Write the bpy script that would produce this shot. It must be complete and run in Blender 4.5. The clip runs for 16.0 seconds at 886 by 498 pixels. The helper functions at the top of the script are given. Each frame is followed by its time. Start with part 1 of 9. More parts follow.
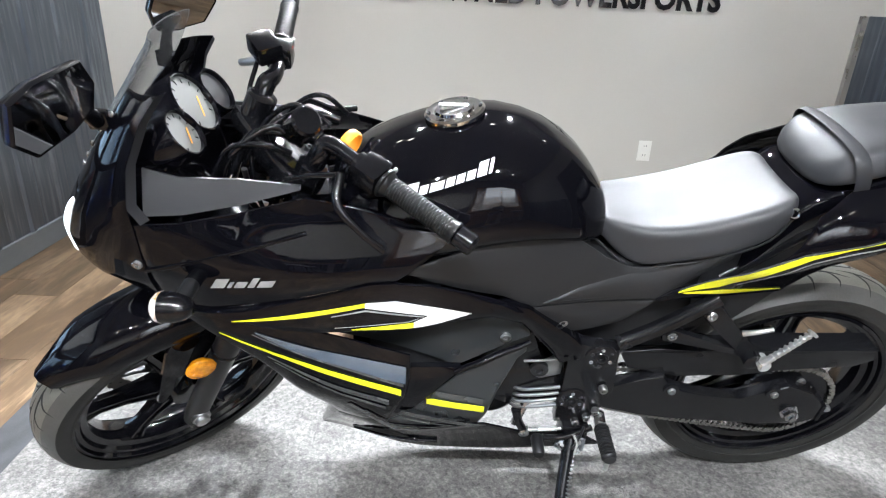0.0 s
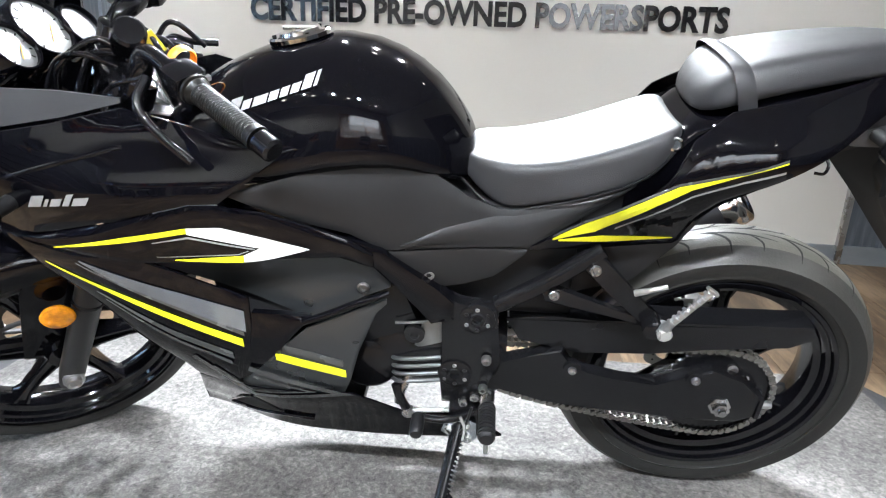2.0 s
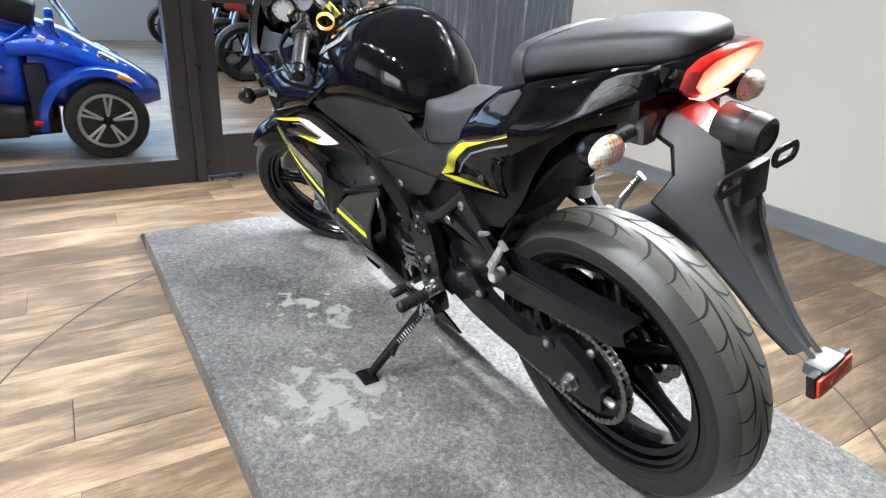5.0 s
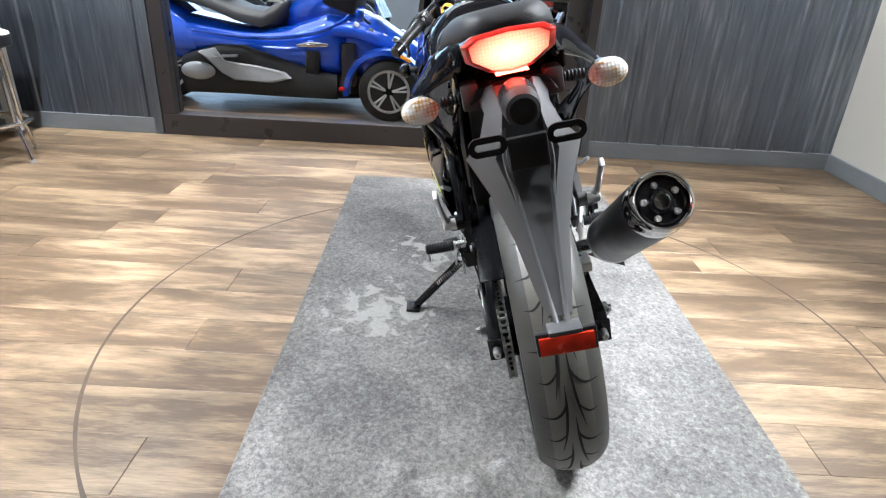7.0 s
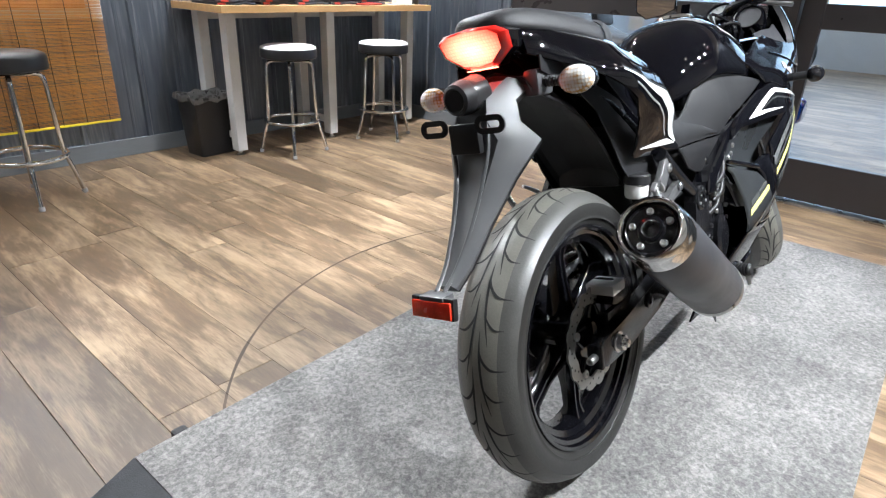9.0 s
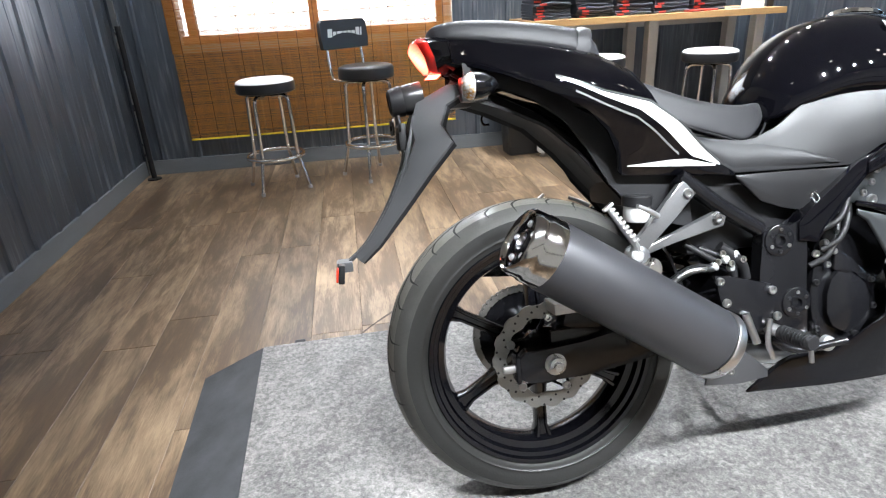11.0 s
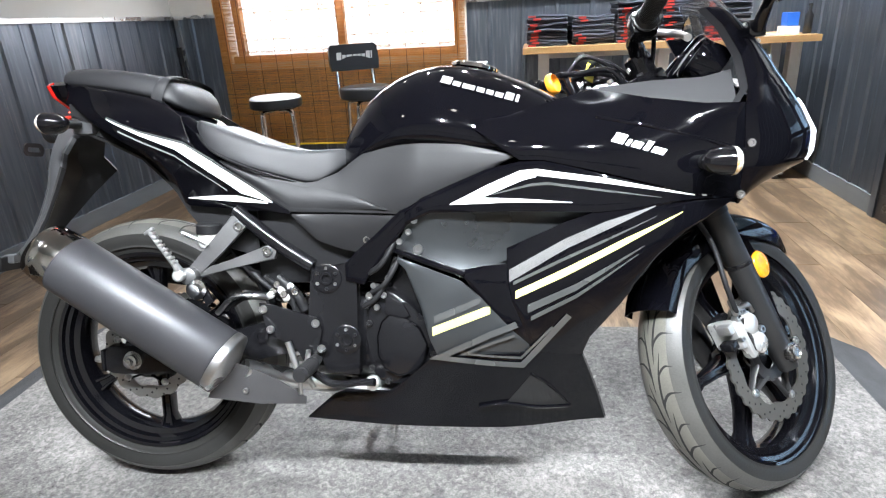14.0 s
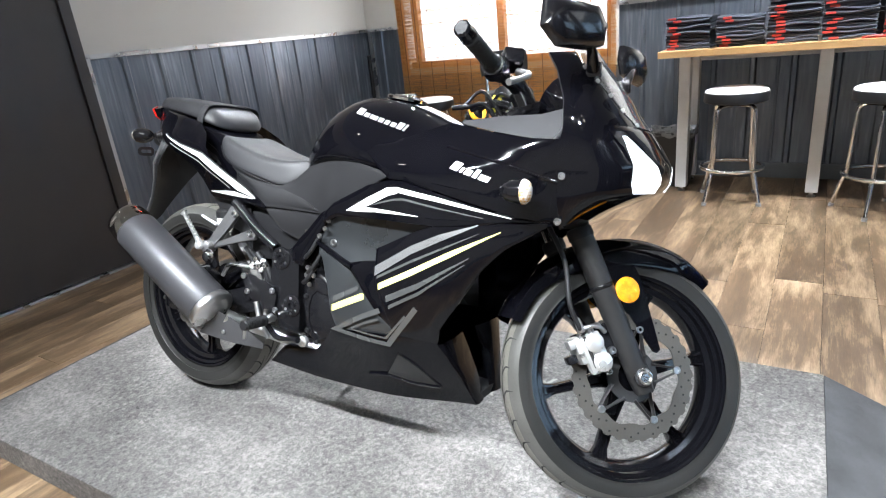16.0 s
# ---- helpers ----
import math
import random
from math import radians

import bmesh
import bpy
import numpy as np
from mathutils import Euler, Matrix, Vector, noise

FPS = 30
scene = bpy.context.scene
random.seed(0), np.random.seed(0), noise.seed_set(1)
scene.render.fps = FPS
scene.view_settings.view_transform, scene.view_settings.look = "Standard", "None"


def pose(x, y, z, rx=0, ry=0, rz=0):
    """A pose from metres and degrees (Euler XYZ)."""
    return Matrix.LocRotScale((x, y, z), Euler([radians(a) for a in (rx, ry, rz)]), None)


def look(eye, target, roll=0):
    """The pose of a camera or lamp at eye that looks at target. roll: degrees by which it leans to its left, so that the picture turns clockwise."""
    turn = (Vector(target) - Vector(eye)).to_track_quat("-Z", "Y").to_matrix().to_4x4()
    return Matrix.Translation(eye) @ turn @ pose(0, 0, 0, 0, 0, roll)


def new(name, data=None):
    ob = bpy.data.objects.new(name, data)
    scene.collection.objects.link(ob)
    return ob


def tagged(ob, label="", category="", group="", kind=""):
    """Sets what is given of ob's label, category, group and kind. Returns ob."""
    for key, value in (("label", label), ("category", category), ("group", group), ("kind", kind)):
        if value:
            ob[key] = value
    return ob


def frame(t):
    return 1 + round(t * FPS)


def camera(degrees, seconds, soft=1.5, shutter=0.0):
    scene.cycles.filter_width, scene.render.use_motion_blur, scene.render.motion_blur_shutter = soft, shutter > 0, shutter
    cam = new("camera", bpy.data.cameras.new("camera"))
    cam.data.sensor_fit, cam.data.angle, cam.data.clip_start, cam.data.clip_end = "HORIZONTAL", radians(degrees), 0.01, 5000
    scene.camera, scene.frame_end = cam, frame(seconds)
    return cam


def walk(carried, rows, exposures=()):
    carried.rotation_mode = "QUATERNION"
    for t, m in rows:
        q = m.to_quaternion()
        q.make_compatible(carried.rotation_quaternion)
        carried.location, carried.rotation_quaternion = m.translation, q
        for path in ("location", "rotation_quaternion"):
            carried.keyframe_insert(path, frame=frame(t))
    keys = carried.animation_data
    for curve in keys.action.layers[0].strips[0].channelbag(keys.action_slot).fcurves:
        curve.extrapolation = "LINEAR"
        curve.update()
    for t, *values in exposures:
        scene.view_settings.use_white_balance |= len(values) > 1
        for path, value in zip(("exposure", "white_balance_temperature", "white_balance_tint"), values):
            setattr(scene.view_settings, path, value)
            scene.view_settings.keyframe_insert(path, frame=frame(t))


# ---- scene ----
cam = camera(73.2, 16.0, 1.2)
METRES, EYE, TILT, LEAN, TURN = 6.39, 1.147, 0.0, 0.0, 0.0
ROWS = [
    (0.0, 0.0, 0.0, 0.0, 1.0, -22.52, -2.41),
    (0.5, -0.0048, 0.0172, -0.0216, -0.81, -22.36, -4.17),
    (1.0, 0.0034, 0.0215, -0.0366, -1.6, -21.47, -4.13),
    (1.5, 0.0287, 0.0153, -0.0408, 1.43, -20.52, -2.53),
    (2.0, 0.0557, 0.007, -0.0335, 6.91, -16.78, -2.09),
    (2.5, 0.0796, 0.0047, -0.0257, 9.07, -18.43, -0.75),
    (3.0, 0.1053, 0.0181, -0.0293, 17.77, -22.41, -3.05),
    (5.5, 0.2584, 0.0703, -0.0155, 67.93, -22.98, -3.39),
    (6.0, 0.287, 0.0961, -0.0133, 76.18, -23.54, -3.9),
    (6.5, 0.2922, 0.1257, -0.0149, 83.49, -23.95, -4.41),
    (7.0, 0.2918, 0.1538, -0.0138, 91.65, -25.4, -2.73),
    (7.5, 0.302, 0.1833, -0.013, 103.83, -23.27, -2.0),
    (8.0, 0.3078, 0.2166, -0.0121, 113.38, -23.07, -3.02),
    (8.5, 0.2937, 0.2434, -0.0177, 120.87, -23.94, -2.6),
    (9.0, 0.2756, 0.2668, -0.0143, 131.49, -24.28, -2.15),
    (11.5, 0.1428, 0.363, -0.0126, 174.91, -22.57, 2.65),
    (12.0, 0.1154, 0.371, -0.0123, 176.33, -22.13, 1.88),
    (12.5, 0.0811, 0.3611, -0.0132, 177.96, -21.86, 0.8),
    (13.0, 0.0491, 0.3553, -0.0111, 179.79, -22.06, 1.43),
    (13.5, 0.0119, 0.3633, -0.01, 184.64, -21.27, 2.31),
    (14.0, -0.0175, 0.3676, -0.01, 187.93, -21.22, 3.06),
    (14.5, -0.0468, 0.3581, -0.0095, 190.26, -20.75, 2.18),
    (15.0, -0.0743, 0.3523, -0.0069, 196.8, -20.73, 3.02),
    (15.5, -0.1117, 0.3623, -0.003, 205.18, -19.98, 4.98),
    (16.0, -0.142, 0.3631, -0.001, 211.19, -20.31, 5.63),
]
walk(cam, [(t, pose(0, 0, EYE, TILT, LEAN, TURN) @ pose(METRES * x, METRES * y, METRES * z, 90 + pitch, roll, yaw)) for t, x, y, z, yaw, pitch, roll in ROWS],
     exposures=[(0.0, 0.8), (1.5, 0.92), (3.0, 0.95), (5.5, 0.88), (7.5, 0.78), (9.0, 0.66), (11.5, 0.74), (16.0, 0.72)])

# ---- world and light ----
world = bpy.data.worlds.new("daylight")
scene.world = world
world.use_nodes = True
wn = world.node_tree
sky = wn.nodes.new("ShaderNodeTexSky")
sky.sky_type = "NISHITA"
sky.sun_disc = False
sky.sun_elevation, sky.sun_rotation = radians(40), radians(150)
wn.links.new(sky.outputs[0], wn.nodes["Background"].inputs[0])
wn.nodes["Background"].inputs[1].default_value = 0.12

CEIL = 2.75


def spot(x, y, z, power, size=70, blend=0.6, color=(0.885, 0.94, 1.0), radius=0.022, aim=None):
    li = bpy.data.lights.new("downlight", "SPOT")
    li.energy, li.spot_size, li.spot_blend, li.color, li.shadow_soft_size = power, radians(size), blend, color, radius
    ob = new("downlight", li)
    if aim:
        ob.matrix_world = look((x, y, z), aim)
    else:
        ob.location = (x, y, z)
    return ob


# ceiling lamps: a row beside each long wall tipped at the platform, four over the stools; three on the sign wall and
# two on the front wall are added to brighten these walls
LAMPS = [(x, 2.72, w, 66, (0.5 * x + 0.05, 1.25, 0.2)) for x, w in ((-0.95, 210), (-0.4, 290), (0.15, 300), (0.7, 300))]
LAMPS += [(x, -1.0, w, 72, (0.7 * x + 0.05, 0.9, 0.15)) for x, w in ((-0.75, 140), (0.05, 230), (0.85, 220))]
LAMPS += [(x, -1.15, w, 96, (x - 0.03, -1.75, 0.6)) for x, w in ((-1.3, 215), (-0.5, 225), (0.55, 70), (1.55, 75))]
LAMPS += [(x, 2.1, w, 76, (x + 0.1, 3.38, 1.1)) for x, w in ((-1.1, 66), (0.3, 72), (1.7, 66))]
LAMPS += [(-1.3, y, w, 96, (-1.88, y + 0.05, 0.8)) for y, w in ((2.35, 130), (-1.2, 70))]
DOWNLIGHTS = [q[:2] for q in LAMPS]
for lx, ly, watts, wide, at in LAMPS:
    spot(lx, ly, CEIL - 0.03, watts, wide, 0.95, aim=at)

# skylight in the blind-covered window
win = bpy.data.lights.new("window_light", "AREA")
win.shape, win.size, win.size_y, win.energy, win.color = "RECTANGLE", 1.15, 0.9, 20, (0.82, 0.9, 1.0)
wob = new("window_light", win)
wob.matrix_world = look((1.27, -2.03, 1.65), (1.27, 0.5, 1.0))

# bright blue-white showroom next door
sh = bpy.data.lights.new("showroom_light", "AREA")
sh.shape, sh.size, sh.size_y, sh.energy, sh.color = "RECTANGLE", 5.0, 3.0, 60, (0.95, 0.97, 1.0)
shob = new("showroom_light", sh)
shob.matrix_world = look((-5.0, -0.4, 3.4), (-5.0, -0.4, 0.0))
# showroom downlights over the roadster
for lx, ly in ((-2.6, -1.3), (-2.5, 0.1), (-4.4, -0.5)):
    spot(lx, ly, 3.55, 150, 110, 0.6, (0.95, 0.97, 1.0), 0.03)

# ---- mesh helpers ----
def part(name, bm, material, parent=None, label="", smooth=None):
    me = bpy.data.meshes.new(name)
    bmesh.ops.remove_doubles(bm, verts=bm.verts, dist=1e-5)
    bmesh.ops.recalc_face_normals(bm, faces=bm.faces)
    bm.to_mesh(me)
    bm.free()
    if material:
        me.materials.append(material)
    if smooth is not None:
        for p in me.polygons:
            p.use_smooth = True
        if smooth < 179:
            me.set_sharp_from_angle(angle=radians(smooth))
    ob = new(name, me)
    if parent:
        ob.parent = parent
    if label:
        ob["label"] = label
    return ob


def empty(name, m=None, parent=None):
    ob = new(name)
    ob.empty_display_size = 0.1
    if parent:
        ob.parent = parent
    if m is not None:
        ob.matrix_basis = m
    return ob


def box(bm, c, s, m=None, bevel=0.0):
    r = bmesh.ops.create_cube(bm, size=1.0)
    vs = r["verts"]
    for v in vs:
        v.co = Vector((v.co.x * s[0], v.co.y * s[1], v.co.z * s[2]))
    if bevel:
        es = list({e for v in vs for e in v.link_edges})
        o = bmesh.ops.bevel(bm, geom=es, offset=bevel, segments=2, profile=0.6, affect="EDGES")
        vs = list({v for f in o["faces"] for v in f.verts} | {v for v in vs if v.is_valid})
    mm = Matrix.Translation(c) @ (m.to_4x4() if m is not None else Matrix())
    bmesh.ops.transform(bm, matrix=mm, verts=vs)
    return bm


def rings(bm, rs, closed=True, cap=(True, True)):
    """Joins rings of equal count into a skin."""
    vv = [[bm.verts.new(p) for p in r] for r in rs]
    n = len(vv[0])
    for a, b in zip(vv, vv[1:]):
        for i in range(n if closed else n - 1):
            j = (i + 1) % n
            bm.faces.new((a[i], a[j], b[j], b[i]))
    if closed and cap[0]:
        bm.faces.new(vv[0])
    if closed and cap[1]:
        bm.faces.new(vv[-1])
    return vv


def side_axes(d):
    d = d.normalized()
    up = Vector((0, 0, 1)) if abs(d.z) < 0.9 else Vector((1, 0, 0))
    a = d.cross(up).normalized()
    return a, a.cross(d).normalized()


def cyl(bm, p0, p1, r0, r1=None, n=20, cap=True):
    p0, p1 = Vector(p0), Vector(p1)
    r1 = r0 if r1 is None else r1
    a, b = side_axes(p1 - p0)
    rs = [[p + r * (math.cos(k * math.tau / n) * a + math.sin(k * math.tau / n) * b) for k in range(n)] for p, r in ((p0, r0), (p1, r1))]
    rings(bm, rs, True, (cap, cap))
    return bm


def turned(bm, p0, d, profile, n=24, cap=(True, True)):
    """A lathe: profile of (along, radius) from p0 in direction d."""
    p0, d = Vector(p0), Vector(d).normalized()
    a, b = side_axes(d)
    rings(bm, [[p0 + d * h + max(r, 1e-4) * (math.cos(k * math.tau / n) * a + math.sin(k * math.tau / n) * b) for k in range(n)] for h, r in profile], True, cap)
    return bm


def smooth_path(pts, k=6):
    pts = [Vector(p) for p in pts]
    if len(pts) < 3:
        return pts
    out = []
    ext = [2 * pts[0] - pts[1]] + pts + [2 * pts[-1] - pts[-2]]
    for i in range(1, len(ext) - 2):
        p0, p1, p2, p3 = ext[i - 1:i + 3]
        for s in range(k):
            t = s / k
            out.append(0.5 * ((2 * p1) + (p2 - p0) * t + (2 * p0 - 5 * p1 + 4 * p2 - p3) * t * t + (3 * p1 - p0 - 3 * p2 + p3) * t ** 3))
    out.append(pts[-1])
    return out


def tube(bm, pts, r, n=10, k=6, cap=True, flat=1.0):
    """A round bar along a smooth path; r a number or one per given point."""
    pts = [Vector(p) for p in pts]
    rr = [r] * len(pts) if isinstance(r, (int, float)) else list(r)
    path = smooth_path(pts, k)
    m = len(path) - 1
    ref = None
    rs = []
    for i, p in enumerate(path):
        d = (path[min(i + 1, m)] - path[max(i - 1, 0)]).normalized()
        if ref is None:
            ref, _ = side_axes(d)
        ref = (ref - d * ref.dot(d)).normalized()
        b = ref.cross(d)
        f = i / m * (len(rr) - 1)
        q = rr[min(int(f), len(rr) - 1)] * (1 - f % 1) + rr[min(int(f) + 1, len(rr) - 1)] * (f % 1)
        rs.append([p + q * (math.cos(s * math.tau / n) * ref + flat * math.sin(s * math.tau / n) * b) for s in range(n)])
    rings(bm, rs, True, (cap, cap))
    return bm


def plate(bm, outline, y0, y1, bevel=0.0):
    """A flat plate: outline of (x, z) points, from y0 to y1."""
    a = [bm.verts.new((x, y0, z)) for x, z in outline]
    b = [bm.verts.new((x, y1, z)) for x, z in outline]
    n = len(a)
    fs = [bm.faces.new(a), bm.faces.new(b)]
    for i in range(n):
        fs.append(bm.faces.new((a[i], a[(i + 1) % n], b[(i + 1) % n], b[i])))
    if bevel:
        es = [e for f in fs[:2] for e in f.edges]
        bmesh.ops.bevel(bm, geom=list(set(es)), offset=bevel, segments=2, profile=0.6, affect="EDGES")
    return bm


def resample(pts, n):
    pts = [Vector(p) for p in pts]
    ds = [0.0]
    for a, b in zip(pts, pts[1:]):
        ds.append(ds[-1] + (b - a).length)
    out = []
    for i in range(n):
        t = ds[-1] * i / (n - 1)
        j = max(k for k in range(len(ds)) if ds[k] <= t + 1e-9)
        if j >= len(pts) - 1:
            out.append(pts[-1].copy())
        else:
            f = (t - ds[j]) / max(ds[j + 1] - ds[j], 1e-9)
            out.append(pts[j].lerp(pts[j + 1], f))
    return out


def table(xs, zs, rows):
    """A smooth surface y(x, z) from a small table of widths: rows[z][x]."""
    xs, zs, rows = np.array(xs, float), np.array(zs, float), np.array(rows, float)

    def sm(q, knots):
        q = min(max(q, knots[0]), knots[-1])
        i = min(int(np.searchsorted(knots, q, "right")) - 1, len(knots) - 2)
        f = (q - knots[i]) / (knots[i + 1] - knots[i])
        return i, f

    def cr(v, i, f):
        a, b, c, d = v[max(i - 1, 0)], v[i], v[i + 1], v[min(i + 2, len(v) - 1)]
        return 0.5 * ((2 * b) + (c - a) * f + (2 * a - 5 * b + 4 * c - d) * f * f + (3 * b - a - 3 * c + d) * f ** 3)

    def y(x, z):
        i, f = sm(x, xs)
        j, g = sm(z, zs)
        return float(cr([cr(r, i, f) for r in rows], j, g))
    return y


def skin(bm, A, B, surf, side=1, n=24, m=8, thick=0.003, lift=0.0, mid=None, smooth=True):
    """A curved panel between two edges A and B of (x, z) points with the same order, lying on y = side * surf(x, z)."""
    pa = [Vector((x, 0, z)) for x, z in A]
    pb = [Vector((x, 0, z)) for x, z in B]
    if smooth:
        pa, pb = smooth_path(pa, 5), smooth_path(pb, 5)
    pa, pb = resample(pa, n), resample(pb, n)
    outer, inner = [], []
    for a, b in zip(pa, pb):
        ro, ri = [], []
        for j in range(m):
            p = a.lerp(b, j / (m - 1))
            y = surf(p.x, p.z) + lift
            ro.append(bm.verts.new((p.x, side * y, p.z)))
            ri.append(bm.verts.new((p.x, side * (y - thick), p.z)))
        outer.append(ro)
        inner.append(ri)
    for i in range(n - 1):
        for j in range(m - 1):
            bm.faces.new((outer[i][j], outer[i][j + 1], outer[i + 1][j + 1], outer[i + 1][j]))
            bm.faces.new((inner[i][j], inner[i + 1][j], inner[i + 1][j + 1], inner[i][j + 1]))
    for i in range(n - 1):
        for j in (0, m - 1):
            bm.faces.new((outer[i][j], outer[i + 1][j], inner[i + 1][j], inner[i][j]))
    for j in range(m - 1):
        for i in (0, n - 1):
            bm.faces.new((outer[i][j], outer[i][j + 1], inner[i][j + 1], inner[i][j]))
    return bm


def loft(bm, secs, n=24, cap=True):
    """A body from closed cross sections: each a list of points (3D), joined smoothly end to end."""
    rs = []
    for s in secs:
        p = [Vector(q) for q in s]
        rs.append(resample(smooth_path(p + [p[0]], 4), n + 1)[:-1])
    rings(bm, rs, True, (cap, cap))
    return bm


def sym(x, half):
    """A closed section at x from half a profile of (y, z), the first and last on the middle plane."""
    left = [(x, y, z) for y, z in half]
    right = [(x, -y, z) for y, z in reversed(half) if y > 1e-6]
    return left + right


def bolt(bm, p, d, r=0.008, h=0.006):
    p, d = Vector(p), Vector(d).normalized()
    turned(bm, p, d, [(0, r), (h * 0.7, r), (h, r * 0.85), (h, r * 0.5), (h * 0.4, r * 0.45)], 12)
    return bm


def words(name, text, size, m, material, parent=None, depth=0.001, shear=0.0, width=None, label="", fat=0.0):
    cu = bpy.data.curves.new(name, "FONT")
    cu.body, cu.size, cu.extrude, cu.shear, cu.align_x, cu.align_y = text, size, depth, shear, "CENTER", "CENTER"
    cu.resolution_u, cu.offset = 3, fat
    tmp = new(name, cu)
    bpy.context.view_layer.update()
    me = bpy.data.meshes.new_from_object(tmp.evaluated_get(bpy.context.evaluated_depsgraph_get()))
    bpy.data.objects.remove(tmp)
    bpy.data.curves.remove(cu)
    me.name = name
    if width:
        xs = [v.co.x for v in me.vertices]
        f = width / (max(xs) - min(xs))
        for v in me.vertices:
            v.co.x *= f
    me.materials.clear()
    me.materials.append(material)
    ob = new(name, me)
    if parent:
        ob.parent = parent
    ob.matrix_basis = m
    if label:
        ob["label"] = label
    return ob


def letters(ob, name):
    """Cuts a lettering mesh into one object for each letter."""
    me = ob.data
    up = list(range(len(me.vertices)))

    def root(i):
        while up[i] != i:
            up[i] = up[up[i]]
            i = up[i]
        return i
    for e in me.edges:
        a, b = root(e.vertices[0]), root(e.vertices[1])
        if a != b:
            up[a] = b
    sets = {}
    for p in me.polygons:
        sets.setdefault(root(p.vertices[0]), []).append(list(p.vertices))
    for faces in sets.values():
        ids = sorted({i for f in faces for i in f})
        at = {v: k for k, v in enumerate(ids)}
        lm = bpy.data.meshes.new(name)
        lm.from_pydata([tuple(me.vertices[i].co) for i in ids], [], [[at[i] for i in f] for f in faces])
        lm.materials.append(me.materials[0])
        lo = new(name, lm)
        lo.parent = ob.parent
        lo.matrix_basis = ob.matrix_basis
    bpy.data.objects.remove(ob)

# ---- materials ----
def mat(name, color, rough=0.5, metal=0.0, var=0.12, scale=8.0, fine=120.0, bump=0.0, coat=0.0, spec=0.5, rvar=0.08, stretch=(1, 1, 1), rand=0.0):
    """A surface with two scales of variation in colour, gloss and relief."""
    ma = bpy.data.materials.new(name)
    ma.use_nodes = True
    nt = ma.node_tree
    bs = nt.nodes["Principled BSDF"]
    bs.inputs["Metallic"].default_value = metal
    bs.inputs["Coat Weight"].default_value = coat
    bs.inputs["Coat Roughness"].default_value = 0.03
    bs.inputs["Specular IOR Level"].default_value = spec
    tc = nt.nodes.new("ShaderNodeTexCoord")
    mp = nt.nodes.new("ShaderNodeMapping")
    mp.inputs["Scale"].default_value = stretch
    nt.links.new(tc.outputs["Object"], mp.inputs["Vector"])

    def nz(s, d):
        t = nt.nodes.new("ShaderNodeTexNoise")
        t.inputs["Scale"].default_value, t.inputs["Detail"].default_value = s, d
        nt.links.new(mp.outputs[0], t.inputs["Vector"])
        return t
    big, small = nz(scale, 4), nz(fine, 3)
    mix = nt.nodes.new("ShaderNodeMix")
    mix.data_type = "RGBA"
    dark = [c * (1 - var) for c in color]
    light = [min(1, c * (1 + var)) for c in color]
    mix.inputs["A"].default_value = (*dark, 1)
    mix.inputs["B"].default_value = (*light, 1)
    ad = nt.nodes.new("ShaderNodeMath")
    ad.operation = "MULTIPLY_ADD"
    nt.links.new(small.outputs[0], ad.inputs[0])
    ad.inputs[1].default_value = 0.35
    nt.links.new(big.outputs[0], ad.inputs[2])
    rp = nt.nodes.new("ShaderNodeMapRange")
    rp.inputs["From Min"].default_value, rp.inputs["From Max"].default_value = 0.4, 0.95
    nt.links.new(ad.outputs[0], rp.inputs[0])
    nt.links.new(rp.outputs[0], mix.inputs["Factor"])
    col = mix.outputs["Result"]
    if rand:
        oi = nt.nodes.new("ShaderNodeObjectInfo")
        hs = nt.nodes.new("ShaderNodeHueSaturation")
        mr = nt.nodes.new("ShaderNodeMapRange")
        mr.inputs["To Min"].default_value, mr.inputs["To Max"].default_value = 1 - rand, 1 + rand
        nt.links.new(oi.outputs["Random"], mr.inputs[0])
        nt.links.new(mr.outputs[0], hs.inputs["Value"])
        nt.links.new(col, hs.inputs["Color"])
        col = hs.outputs[0]
    nt.links.new(col, bs.inputs["Base Color"])
    rr = nt.nodes.new("ShaderNodeMapRange")
    rr.inputs["From Min"].default_value, rr.inputs["From Max"].default_value = 0.3, 0.7
    rr.inputs["To Min"].default_value, rr.inputs["To Max"].default_value = max(0.0, rough - rvar), min(1.0, rough + rvar)
    nt.links.new(big.outputs[0], rr.inputs[0])
    nt.links.new(rr.outputs[0], bs.inputs["Roughness"])
    if bump:
        bp = nt.nodes.new("ShaderNodeBump")
        bp.inputs["Strength"].default_value, bp.inputs["Distance"].default_value = bump, 0.002
        nt.links.new(small.outputs[0], bp.inputs["Height"])
        nt.links.new(bp.outputs[0], bs.inputs["Normal"])
    return ma


def glow(name, color, strength):
    ma = bpy.data.materials.new(name)
    ma.use_nodes = True
    bs = ma.node_tree.nodes["Principled BSDF"]
    bs.inputs["Base Color"].default_value = (*color, 1)
    bs.inputs["Emission Color"].default_value = (*color, 1)
    bs.inputs["Emission Strength"].default_value = strength
    return ma


def clear(name, color=(1, 1, 1), rough=0.02, ior=1.45, alpha=1.0):
    ma = bpy.data.materials.new(name)
    ma.use_nodes = True
    bs = ma.node_tree.nodes["Principled BSDF"]
    bs.inputs["Base Color"].default_value = (*color, 1)
    bs.inputs["Roughness"].default_value = rough
    bs.inputs["IOR"].default_value = ior
    bs.inputs["Transmission Weight"].default_value = alpha
    return ma


